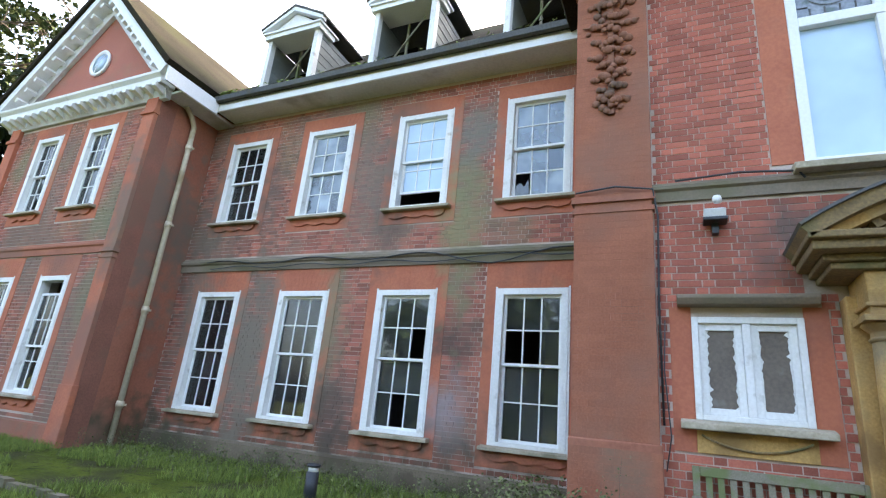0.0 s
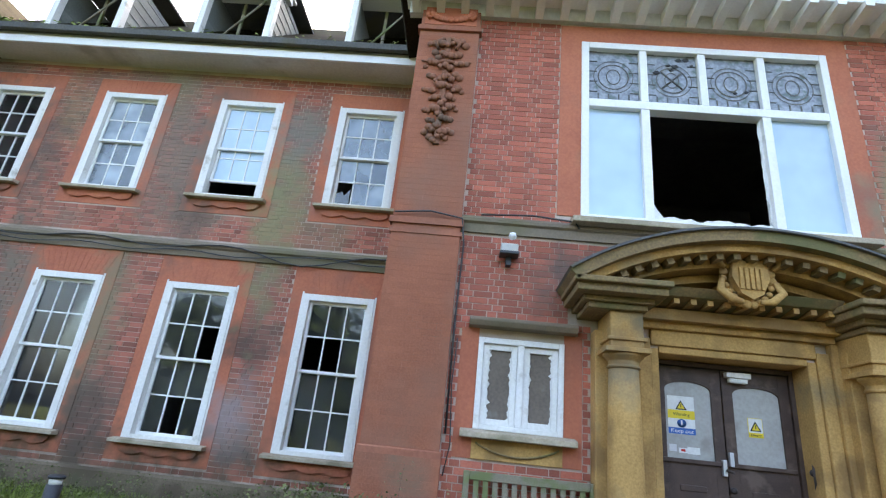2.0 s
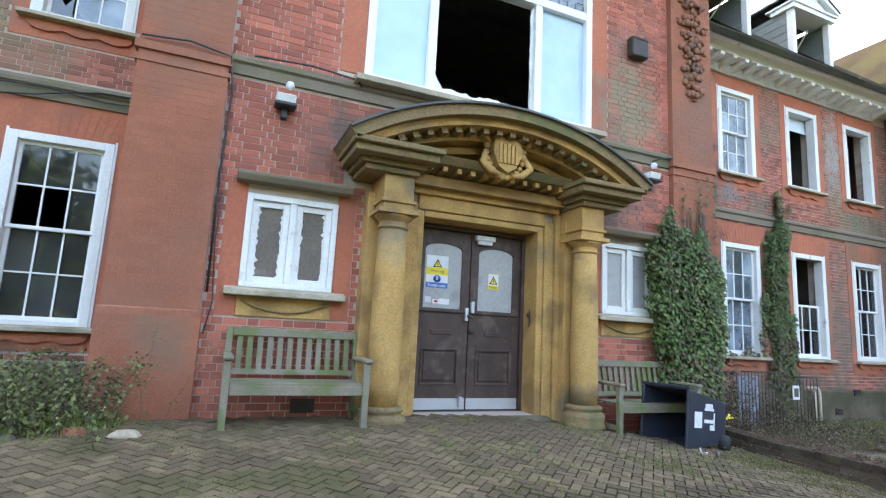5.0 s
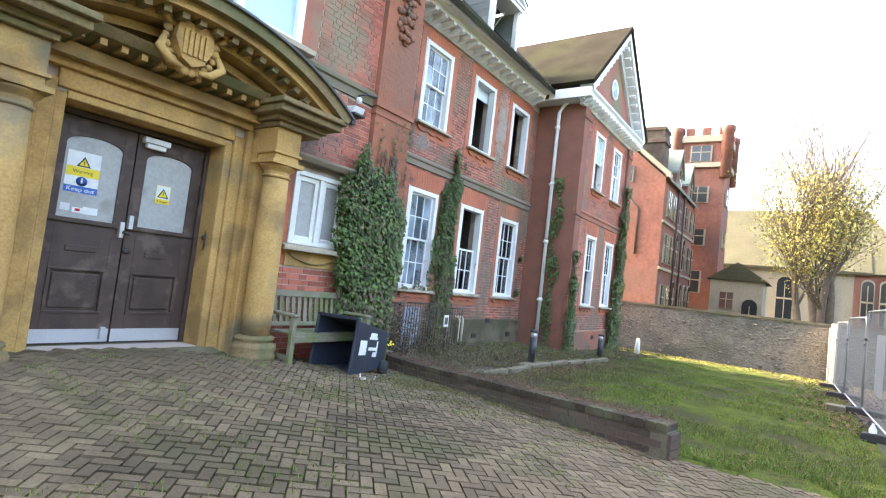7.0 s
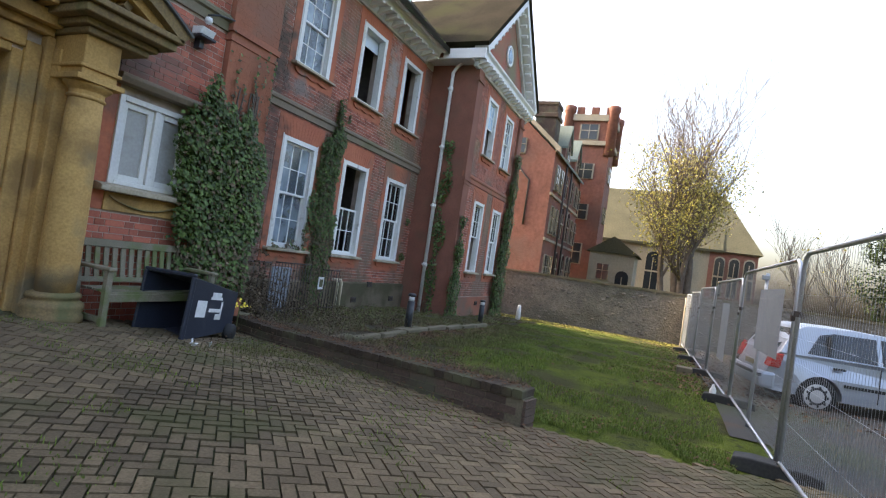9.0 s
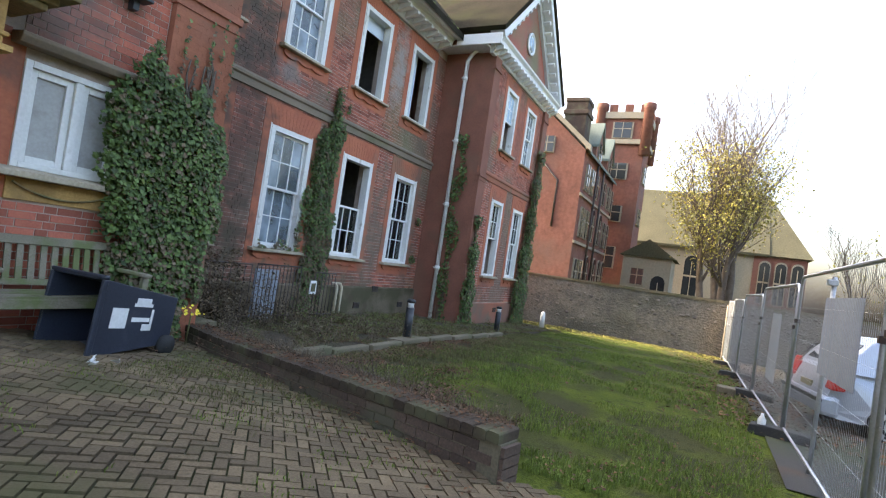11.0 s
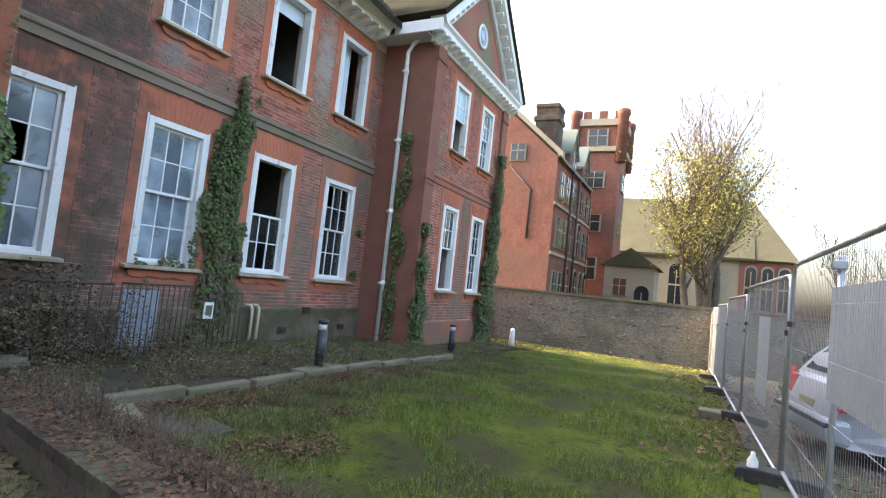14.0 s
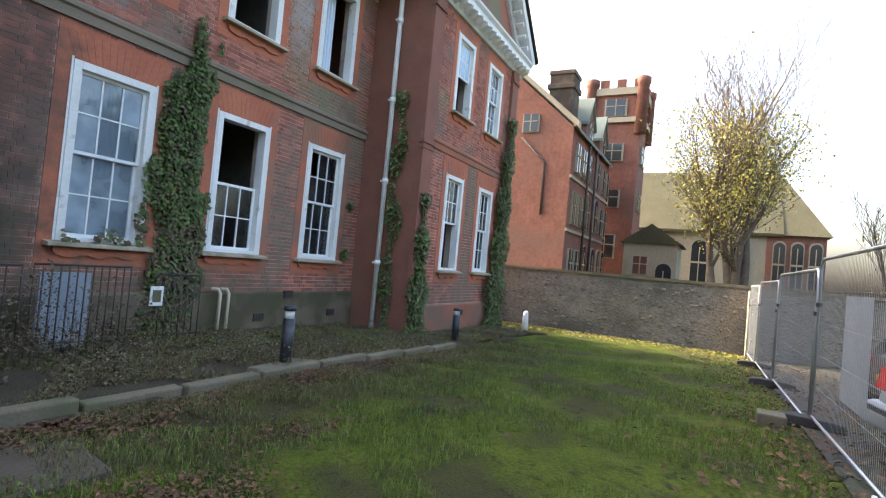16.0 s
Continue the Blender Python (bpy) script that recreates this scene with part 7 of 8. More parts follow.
def blades(name, label, n, place, hmin, hmax, mat, wid, seed, lean=0.5):
    r = random.Random(seed)
    v, f = [], []
    k = 0
    while k < n:
        p = place(r)
        if p is None:
            continue
        x, y, z = p
        h = r.uniform(hmin, hmax)
        a = r.uniform(0, 6.28)
        dx, dy = math.cos(a), math.sin(a)
        b = len(v)
        lx, ly = r.uniform(-lean, lean) * h, r.uniform(-lean, lean) * h
        mx, my, q = x + lx * 0.4, y + ly * 0.4, wid * 0.75
        v += [(x - dx * wid, y - dy * wid, z - 0.02), (x + dx * wid, y + dy * wid, z - 0.02), (mx + dx * q, my + dy * q, z + h * 0.6), (mx - dx * q, my - dy * q, z + h * 0.6), (x + lx, y + ly, z + h * 0.95)]
        f += [(b, b + 1, b + 2, b + 3), (b + 3, b + 2, b + 4)]
        k += 1
    g = Geo()
    g.v, g.f, g.s = v, f, [False] * len(f)
    return tagged(g.ob(name, mat), label, "grass", kind="stuff")


def clump(x, y, s=1.4, c=0.0):
    return noise.noise((x * s, y * s, 7.7)) > c


def on_left(r):
    x, y = -4.2 - 13.5 * r.random(), -4.6 + 6.9 * r.random()
    if x < X_LC - 0.1 and y > Y_WING - 0.1:
        return None
    if x > -5 and y > -0.1 and x > -3.9:
        return None
    return (x, y, ground_z(x, y)) if clump(x, y, 1.3, -0.05) else None


def on_right(r):
    x, y = 3.4 + 14.5 * r.random() ** 1.5, -6.3 + 4.9 * r.random()
    if x < wall_line(y) + 0.9 and y > -4.5:
        return None
    return (x, y, ground_z(x, y)) if clump(x, y, 1.3, -0.1) else None


def in_bed(r):
    x, y = 3.8 + 13.5 * r.random() ** 1.2, -1.0 + 2.9 * r.random()
    if x > 12.4 and y > 0.35:
        return None
    if x < 3.95 and y > -0.2:
        return None
    return (x, y, ground_z(x, y)) if clump(x, y, 1.6, -0.25) else None


def by_wall(r):
    x, d = -4.0 - 8.4 * r.random(), abs(r.gauss(0, 0.8))
    return (x, Y_REC - 0.1 - d, ground_z(x, 1.5))


def by_pilaster(r):
    x, y = -3.95 + r.gauss(-0.2, 0.35), r.gauss(-0.3, 0.25)
    return (x, y, ground_z(x, y)) if x < -3.5 else None


def near_kerb(r):
    x, y = 4.2 + 10.0 * r.random(), -1.15 - abs(r.gauss(0, 0.7))
    if x < wall_line(y) + 1.3:
        return None
    return (x, y, ground_z(x, y)) if clump(x, y, 1.5, -0.2) else None


def by_railing(r):
    return (4.5 + 2.4 * r.random(), 0.5 + 1.1 * r.random(), -0.5)


def moss(r):
    x, y = -4 + 7.4 * r.random(), -5.5 + 5.3 * r.random()
    return (x, y, ground_z(x, y) + 0.02) if (in_forecourt(x, y) and clump(x, y, 2.2, 0.22)) else None


def in_strip(r):
    y = -0.3 - 4.1 * r.random()
    return (wall_line(y) + 0.22 + 0.5 * r.random(), y, wall_top(0, y) - 0.13)


blades("grass_left", "long rough grass under the front windows", 48000, on_left, 0.03, 0.13, GRASS, 0.004, 21, 0.8)
blades("weeds_left", "grey green weeds along the foot of the wall", 4000, by_wall, 0.03, 0.16, GRASS, 0.003, 22, 0.9)
blades("weeds_corner", "tangle of grass at the foot of the pilaster", 1500, by_pilaster, 0.04, 0.2, GRASS, 0.003, 23, 1.0)
blades("grass_right", "short mossy grass tufts on the lawn", 42000, on_right, 0.012, 0.05, GRASS, 0.0035, 24, 0.9)
blades("grass_kerb", "duller longer grass beside the kerb", 24000, near_kerb, 0.02, 0.085, GRASS_DULL, 0.0028, 29, 0.9)
blades("weeds_bed", "grass and weeds in the planting bed", 26000, in_bed, 0.03, 0.12, GRASS_DULL, 0.003, 25, 0.9)
blades("dead_stems", "dry brown stems in the bed and strip", 7000, lambda r: in_bed(r) if r.random() < 0.6 else in_strip(r), 0.06, 0.24, IVY_DRY, 0.0018, 26, 0.9)
blades("paver_grass", "patch of grass growing through the pavers by the wall", 3500, lambda r: (lambda x, y: (x, y, ground_z(x, y) + 0.02) if clump(x, y, 2.0, -0.25) and x < wall_line(y) - 0.02 else None)(r.gauss(2.75, 0.4), r.gauss(-2.0, 0.6)), 0.01, 0.05, GRASS_DULL, 0.0028, 30, 0.9)
blades("forecourt_moss", "moss and grass tufts between the pavers", 5000, moss, 0.008, 0.03, GRASS, 0.004, 28, 0.9)


def straggle(name, label, roots, hmin, hmax, mat, leaf, seed, density=16):
    """Thin wandering stems with small leaves."""
    r = random.Random(seed)
    S = thing(name, label, "weeds", kind="stuff")
    st, lv = Geo(), Geo()
    for x, y, z in roots:
        h = r.uniform(hmin, hmax)
        n = 6
        dx, dy = r.uniform(-0.5, 0.5), r.uniform(-0.5, 0.5)
        pts = [(x + dx * h * (k / n) ** 1.6 + r.uniform(-0.015, 0.015), y + dy * h * (k / n) ** 1.6 + r.uniform(-0.015, 0.015), z + h * k / n) for k in range(n + 1)]
        st.tube(pts, [0.004 * (1 - 0.75 * k / n) for k in range(n + 1)], 4, False)
        for _ in range(int(density * h / 0.5)):
            k = r.randrange(1, n + 1)
            a = pts[k]
            leaf_mesh(lv, (a[0] + r.gauss(0, 0.035), a[1] + r.gauss(0, 0.035), a[2] + r.gauss(0, 0.03)), (r.uniform(-1, 1), r.uniform(-1, 1), 0.7), leaf * r.uniform(0.5, 1.3), r)
    st.ob("stems", BARK, S)["kind"] = "stuff"
    lv.ob("leaves", mat, S)["kind"] = "stuff"


def roots(place, n, seed):
    r = random.Random(seed)
    out = []
    while len(out) < n:
        p = place(r)
        if p:
            out.append(p)
    return out


straggle("straggling_weeds", "straggling grey green weeds at the foot of the pilaster", roots(by_pilaster, 190, 71), 0.12, 0.6, WEED, 0.036, 72, 30)
straggle("straggling_weeds", "a few tall thin weeds against the pilaster", [(-3.55, -0.2, -0.05), (-3.4, -0.25, -0.05), (-3.75, -0.3, -0.05), (-3.2, -0.22, -0.05)], 0.6, 0.95, WEED, 0.022, 73, 20)
straggle("straggling_weeds", "straggling weeds along the foot of the left wall", roots(by_wall, 260, 74), 0.1, 0.38, WEED, 0.03, 75, 26)
straggle("straggling_weeds", "tall dying weeds among the railings", roots(by_railing, 75, 76), 0.3, 0.95, IVY_DRY, 0.032, 77, 20)
straggle("straggling_weeds", "brown bushy dying plants beside the railings", roots(lambda r: (4.1 + 1.3 * r.random(), 0.6 + 1.0 * r.random(), -0.5), 90, 82), 0.4, 1.2, IVY_DRY, 0.042, 83, 40)
straggle("straggling_weeds", "bushy weeds in the planting bed", roots(in_bed, 260, 78), 0.08, 0.24, WEED, 0.022, 79, 40)
straggle("straggling_weeds", "dry leafless stems in the planting strip", roots(in_strip, 140, 80), 0.12, 0.36, IVY_DRY, 0.018, 81, 14)
straggle("straggling_weeds", "dead brown plants lying in the bed", roots(lambda r: (lambda p: p if p and p[0] < 8.5 else None)(in_bed(r)), 240, 84), 0.08, 0.3, IVY_DRY, 0.03, 85, 40)


def leafy(name, label, n, place, hmax, mat, size, seed):
    """Low broad-leaved weeds."""
    r = random.Random(seed)
    g = Geo()
    k = 0
    while k < n:
        p = place(r)
        if p is None:
            continue
        leaf_mesh(g, (p[0], p[1], p[2] + r.uniform(0.01, hmax)), (r.uniform(-0.9, 0.9), r.uniform(-0.9, 0.9), 1), size * r.uniform(0.5, 1.4), r)
        k += 1
    return tagged(g.ob(name, mat), label, "weeds", kind="stuff")


leafy("bed_weeds", "low broad-leaved weeds covering the bed", 8000, in_bed, 0.08, WEED, 0.026, 61)
leafy("bed_green", "fresh green weeds in the bed", 4000, lambda r: (lambda p: p if p and clump(p[0], p[1], 0.9, 0.1) else None)(in_bed(r)), 0.07, GRASS, 0.026, 62)
leafy("wall_weeds", "grey green weeds along the wall foot", 2600, by_wall, 0.1, WEED, 0.024, 63)
leafy("corner_weeds", "grey green weeds heaped beside the pilaster", 1400, by_pilaster, 0.12, WEED, 0.022, 64)
leafy("railing_weeds", "dying leaves among the railings", 1500, by_railing, 0.3, IVY_DRY, 0.03, 65)


# middles of the leaf litter heaps on the grass
LITTER = [(5.0, -3.05), (6.2, -2.5), (7.8, -1.4), (4.75, -2.75), (5.4, -1.6)]


def fallen(name, label, n, place, seed, mat=None, size=0.05):
    r = random.Random(seed)
    g = Geo()
    k = 0
    while k < n:
        p = place(r)
        if p is None:
            continue
        leaf_mesh(g, (p[0], p[1], p[2] + 0.02 + r.uniform(0, 0.02)), (r.uniform(-0.5, 0.5), r.uniform(-0.5, 0.5), 1), size * r.uniform(0.6, 1.3), r)
        k += 1
    return tagged(g.ob(name, mat or DEADLEAF), label, "leaves", kind="stuff")


fallen("fallen_leaves_bed", "brown fallen leaves in the planting bed", 20000, in_bed, 31, None, 0.036)
fallen("fallen_leaves_lawn", "brown fallen leaves scattered on the lawn", 2600, lambda r: on_right(r), 32, None, 0.028)
fallen("fallen_leaves_kerb", "drift of brown leaves along the kerb", 4200, lambda r: (lambda x, y: (x, y, ground_z(x, y)))(4.6 + 7 * r.random(), -1.2 - abs(r.gauss(0, 0.3))), 33, None, 0.032)
fallen("fallen_leaves_strip", "dead leaves lying in the planting strip", 5000, lambda r: (lambda p: (p[0], p[1], p[2] + 0.03))(in_strip(r)), 34, None, 0.032)
fallen("fallen_leaves_patch", "brown leaf litter heaped on the grass", 1600, lambda r: (lambda q: (lambda x, y: (x, y, ground_z(x, y)))(q[0] + r.gauss(0, 0.32), q[1] + r.gauss(0, 0.15)))(LITTER[r.randrange(len(LITTER))]), 39, None, 0.034)
fallen("fallen_leaves_fence", "orange brown leaves along the fence and car park", 3500, lambda r: (lambda x, y: (x, y, ground_z(x, y)))(7 + 12 * r.random(), -6.2 + r.gauss(-0.8, 1.0)), 35, None, 0.055)
fallen("fallen_leaves_wall", "bright leaf drift at the foot of the boundary wall", 2600, lambda r: (lambda y: (20.15 - abs(r.gauss(0, 0.7)), y, -0.9))(1.0 - 7.5 * r.random()), 36, LEAF_YELLOW, 0.055)
fallen("fallen_leaves_forecourt", "dead leaves on the pavers near the wall", 500, lambda r: (lambda y: (wall_line(y) - abs(r.gauss(0, 0.5)), y, ground_z(2.5, y) + 0.0))(-0.3 - 5.0 * r.random()), 37, None, 0.028)
fallen("fallen_leaves_left", "dead leaves and litter on the left lawn", 500, lambda r: on_left(r), 38, None, 0.03)
fallen("fallen_leaves_wall_top", "dead leaves lying on the coping of the low wall", 1500, lambda r: (lambda y: (wall_line(y) + 0.24 * r.random(), y, wall_top(0, y) + 0.012))(-0.2 - 4.3 * r.random()), 40, None, 0.026)
flw = thing("yellow_flowers", "small yellow flowers beside the ivy", "flower")
fl = Geo()
for _ in range(16):
    leaf_mesh(fl, (3.6 + rng.uniform(-0.12, 0.12), -0.36 + rng.uniform(-0.08, 0.08), 0.02 + rng.uniform(-0.05, 0.05)), (rng.uniform(-1, 1), -1, 1), 0.04, rng)
fl.ob("petals", YELLOW, flw)
Geo().tube([(3.6, -0.34, -0.45), (3.61, -0.36, 0.0)], 0.008, 5).ob("stem", WEED, flw)
# roof moss in the gutter
g = Geo()
for _ in range(700):
    x = rng.choice((X_LC + 0.7 + rng.gauss(0, 0.2), X_LC + 0.55 + 8.0 * rng.random(), X_BAY + 0.3 + 8 * rng.random(), X_RC - 0.8 + rng.gauss(0, 0.25)))
    leaf_mesh(g, (x, Y_REC - 0.6 + rng.uniform(-0.05, 0.1), (7.41 if x < 0 else 7.26) + rng.uniform(0, 0.1)), (rng.uniform(-1, 1), -1, 1), rng.uniform(0.05, 0.13), rng)
tagged(g.ob("gutter_moss", GRASS), "moss and weeds growing in the gutters", "moss", kind="stuff")


def tree(name, label, base, height, seed, leaf_mat, leaves, leaf_size, spread=0.55, lean=(0, 0), leaf_low=0.25, leaf_high=0.75, trunk=0.22, levels=4, droop=0.0, stems=1):
    r = random.Random(seed)
    T = thing(name, label, "tree")
    wood = Geo()
    tips = []

    def grow(p, d, ln, rad, lev):
        pts, rads = [p], [rad]
        q, dd = p.copy(), d.copy()
        n = (6, 4, 3, 3, 3)[lev]
        for k in range(n):
            dd = (dd + Vector((r.uniform(-0.14, 0.14), r.uniform(-0.14, 0.14), 0.1 - droop * lev))).normalized()
            q = q + dd * ln / n
            pts.append(q.copy())
            rads.append(rad * (1 - 0.55 * (k + 1) / n))
            if lev >= 2:
                tips.append((q.copy(), lev))
            if lev < levels and (k > 0 or lev > 0):
                for _ in range(2 if lev < 2 else 1):
                    side = Vector((r.uniform(-1, 1), r.uniform(-1, 1), r.uniform(-0.1, 0.5)))
                    nd = (dd * (1 - spread) + side * spread).normalized()
                    grow(q, nd, ln * (r.uniform(0.34, 0.58) if lev == 0 else r.uniform(0.45, 0.66)), rads[-1] * 0.48, lev + 1)
        wood.tube(pts, [max(0.008, a) for a in rads], 6 if lev < 2 else 4, False)

    for k in range(stems):
        a, out = 6.283 * k / stems + 0.6, 0.0 if stems == 1 else 0.24
        grow(Vector(base) + Vector((math.cos(a), math.sin(a), 0)) * out * 0.4, Vector((lean[0] + out * math.cos(a), lean[1] + out * math.sin(a), 1)).normalized(), height * (0.56 if k % 2 == 0 else 0.46), trunk, 0)
    wood.ob("trunk", BARK, T, "bare branching trunk and limbs")
    g = Geo()
    z0, z1 = base[2] + height * leaf_low, base[2] + height * leaf_high
    pool = [t for t, lev in tips if z0 < t.z < z1 or r.random() < 0.004]
    if pool and leaves:
        for _ in range(leaves):
            t = r.choice(pool)
            p = t + Vector((r.gauss(0, 0.4), r.gauss(0, 0.4), r.gauss(0, 0.35)))
            leaf_mesh(g, p, (r.uniform(-1, 1), r.uniform(-1, 1), r.uniform(-0.3, 1)), leaf_size * r.uniform(0.6, 1.3), r)
        g.ob("crown", leaf_mat, T)["kind"] = "stuff"
    return T


tree("autumn_tree", "tall half-bare tree with yellow autumn leaves beyond the wall", (33.0, -6.3, -0.8), 17.0, 6, LEAF_YELLOW, 8000, 0.115, 0.5, (0.0, 0.0), 0.14, 0.62, 0.24, stems=3)
tree("autumn_tree", "slender half-bare tree with yellow leaves beyond the wall", (32.0, -5.3, -0.8), 14.0, 9, LEAF_YELLOW, 2000, 0.11, 0.5, (-0.02, 0.1), 0.22, 0.6, 0.22)
tree("bare_sapling", "thin bare sapling rising above the wall", (34.0, -12.4, -0.8), 7.5, 12, LEAF_YELLOW, 60, 0.12, 0.35, (0, 0), 0.2, 0.9, 0.08, 3)
tree("bare_sapling", "thin bare sapling above the car park", (36.0, -15.0, -0.8), 7.0, 13, LEAF_YELLOW, 80, 0.12, 0.4, (0, 0), 0.2, 0.9, 0.08, 3)


def crown_tree(name, label, c, rad, height, seed, mat, n, size, trunk_to):
    """A dense evergreen: a trunk with limbs and an uneven crown of many small leaf clumps with gaps."""
    r = random.Random(seed)
    T = thing(name, label, "tree")
    w = Geo()
    w.tube([(c[0], c[1], c[2]), (c[0] + 0.1, c[1], c[2] + trunk_to * 0.5), (c[0], c[1] + 0.1, c[2] + trunk_to)], [0.3, 0.24, 0.16], 8)
    lobes = []
    for _ in range(44):
        a, e = r.uniform(0, 6.28), r.uniform(0, 1)
        rr = rad * math.sqrt(1 - (2 * e - 1) ** 2) * r.uniform(0.45, 0.95)
        p = Vector((c[0] + rr * math.cos(a), c[1] + rr * math.sin(a), c[2] + height * (0.18 + 0.8 * e)))
        lobes.append((p, rad * r.uniform(0.3, 0.48)))
        w.tube([(c[0], c[1], c[2] + min(trunk_to, height * 0.8 * e)), tuple((Vector((c[0], c[1], p.z - 0.4)) + p) / 2), tuple(p)], [0.1, 0.06, 0.02], 5, False)
    w.ob("trunk", BARK, T)
    g = Geo()
    for _ in range(n):
        p, q = r.choice(lobes)
        d = Vector((r.gauss(0, 1), r.gauss(0, 1), r.gauss(0, 1))).normalized() * q * r.uniform(0.55, 1.05)
        leaf_mesh(g, p + d, d + Vector((0, 0, 0.4 * q)), size * r.uniform(0.6, 1.4), r)
    g.ob("crown", mat, T)["kind"] = "stuff"


crown_tree("evergreen_tree", "large dark evergreen tree beside the wing", (-25.5, 4.2, -0.5), 4.6, 12.5, 41, LEAF_DARK, 15000, 0.3, 8.0)
crown_tree("evergreen_tree", "dark evergreen tree at the garden edge", (-30.0, -1.0, -0.5), 5.0, 11.0, 44, LEAF_DARK, 11000, 0.32, 7.0)
for k, xx in enumerate((-26, -15, -5, 5, 16, 28)):
    crown_tree("evergreen_tree", "dark garden tree opposite the house", (xx + 1.5 * math.sin(k * 2.3), -30 - 2 * math.cos(k * 1.9), -0.8), 5.6, 10.5, 70 + k, LEAF_DARK, 3200, 0.6, 8.0)
crown_tree("evergreen_tree", "round grey green evergreen beyond the car park", (36.0, -19.8, -0.8), 3.7, 9.6, 42, NEEDLE, 42000, 0.13, 6.0)
crown_tree("evergreen_tree", "dark bushy evergreen beyond the car park", (40.0, -27.0, -0.8), 4.5, 8.0, 43, LEAF_DARK, 20000, 0.16, 5.0)


def pine():
    r = random.Random(17)
    T = thing("pine_tree", "tall pine with spreading upper branches", "tree")
    w, g = Geo(), Geo()
    b = Vector((-24.0, -1.0, -0.5))
    w.tube([b, b + Vector((0.2, 0, 6)), b + Vector((0.1, 0.3, 13)), b + Vector((0.4, 0.3, 17))], [0.36, 0.3, 0.2, 0.08], 8)
    for k in range(20):
        z = 8.5 + 8.0 * k / 19
        a = r.uniform(0, 6.28) if k % 3 else r.uniform(0.0, 0.9)
        ln = r.uniform(2.5, 5.0) * (1.0 if z < 14 else 0.6)
        d = Vector((math.cos(a), math.sin(a), 0.12))
        pts = [b + Vector((0.2, 0.2, z))]
        for i in range(5):
            pts.append(pts[-1] + (d + Vector((r.uniform(-0.2, 0.2), r.uniform(-0.2, 0.2), r.uniform(-0.15, 0.2)))) * ln / 5)
        w.tube(pts, [0.1, 0.08, 0.06, 0.045, 0.03, 0.015], 5, False)
        for p in pts[2:]:
            for _ in range(4):
                q = p + Vector((r.gauss(0, 0.5), r.gauss(0, 0.5), r.gauss(0.1, 0.22)))
                w.tube([p, (p + q) / 2 + Vector((0, 0, 0.05)), q], [0.02, 0.014, 0.008], 4, False)
                for _ in range(26):
                    s = q + Vector((r.gauss(0, 0.24), r.gauss(0, 0.24), r.gauss(0.05, 0.1)))
                    leaf_mesh(g, s, (r.uniform(-1, 1), r.uniform(-1, 1), 0.6), r.uniform(0.1, 0.22), r)
    w.ob("trunk", BARK, T)
    g.ob("needles", NEEDLE, T)["kind"] = "stuff"


pine()


# ---- buildings beyond the boundary wall ----
def far_window(parent, x, y, z, w, h, face, arched=False):
    """A framed window on a wall that faces west (-x) or south (-y)."""
    n = 8
    top = [(w / 2 * math.cos(math.pi * k / n), h + w / 2 * math.sin(math.pi * k / n)) for k in range(n + 1)] if arched else [(w / 2, h), (-w / 2, h)]
    out = [(-w / 2, 0), (w / 2, 0)] + top
    def place(g, d0, d1, poly):
        g.prism(poly, "y", d0, d1)
        if face == "west":
            g.v = [(x + b, y - a, z + c) for a, b, c in g.v]
        else:
            g.v = [(x + a, y + b, z + c) for a, b, c in g.v]
        return g
    big = [(a * 1.18 + 0, (b + 0.1) * 1.06 - 0.16) for a, b in out]
    W = place(Geo(), -0.1, 0.02, big).ob("window", FAR_STONE, parent, "pale stone-dressed window")
    place(Geo(), -0.13, -0.101, out).ob("pane", CAR_PANE, W)
    fr = Geo()
    fr.box(-0.03, 0.03, -0.16, -0.131, 0, h).box(-w / 2, w / 2, -0.16, -0.131, h * 0.55, h * 0.6)
    fr.v = [(x + b, y - a, z + c) if face == "west" else (x + a, y + b, z + c) for a, b, c in fr.v]
    fr.ob("glazing_bars", FAR_STONE, W)


H = thing("red_brick_college", "tall red brick building with gable, chimneys and corner tower", "building")
x0, x1, y0, y1, ev, rd = 30.0, 40.0, 1.8, 9.6, 8.7, 12.2
Geo().box(x0, x1, y0, y1, -1.0, ev).prism([(y0, ev), (y1, ev), ((y0 + y1) / 2, rd)], "x", x0, x0 + 0.4).ob("wall", FAR_BRICK, H)
for s, ya in ((1, y0 - 0.25), (-1, y1 + 0.25)):
    ym = (y0 + y1) / 2
    q = [(ya, ev - 0.15), (ym, rd + 0.05), (ym, rd + 0.2), (ya, ev + 0.02)]
    Geo().prism(q[::-1] if s > 0 else q, "x", x0 + 0.3, x1).ob("roof", FAR_ROOF, H)
    q = [(ya - s * 0.05, ev - 0.1), (ym, rd + 0.15), (ym, rd + 0.45), (ya - s * 0.05, ev + 0.25)]
    Geo().prism(q[::-1] if s > 0 else q, "x", x0 - 0.12, x0 + 0.32).ob("gable_coping", FAR_STONE, H)
Geo().lathe([(0.16, 0), (0.2, 0.2), (0.08, 0.35), (0.16, 0.55), (0.02, 0.8)], (x0 + 0.1, (y0 + y1) / 2, rd + 0.3), 8).ob("finial", FAR_STONE, H)
Geo().box(x0 + 0.9, x0 + 2.3, y0 + 0.45, y0 + 1.8, 8.8, 11.9).box(x0 + 0.8, x0 + 2.4, y0 + 0.35, y0 + 1.9, 11.1, 11.4).box(x0 + 0.85, x0 + 2.35, y0 + 0.4, y0 + 1.85, 11.9, 12.15).ob("chimney", WALL_BRICK, H, "dark brown brick chimney", bevel=0.04)
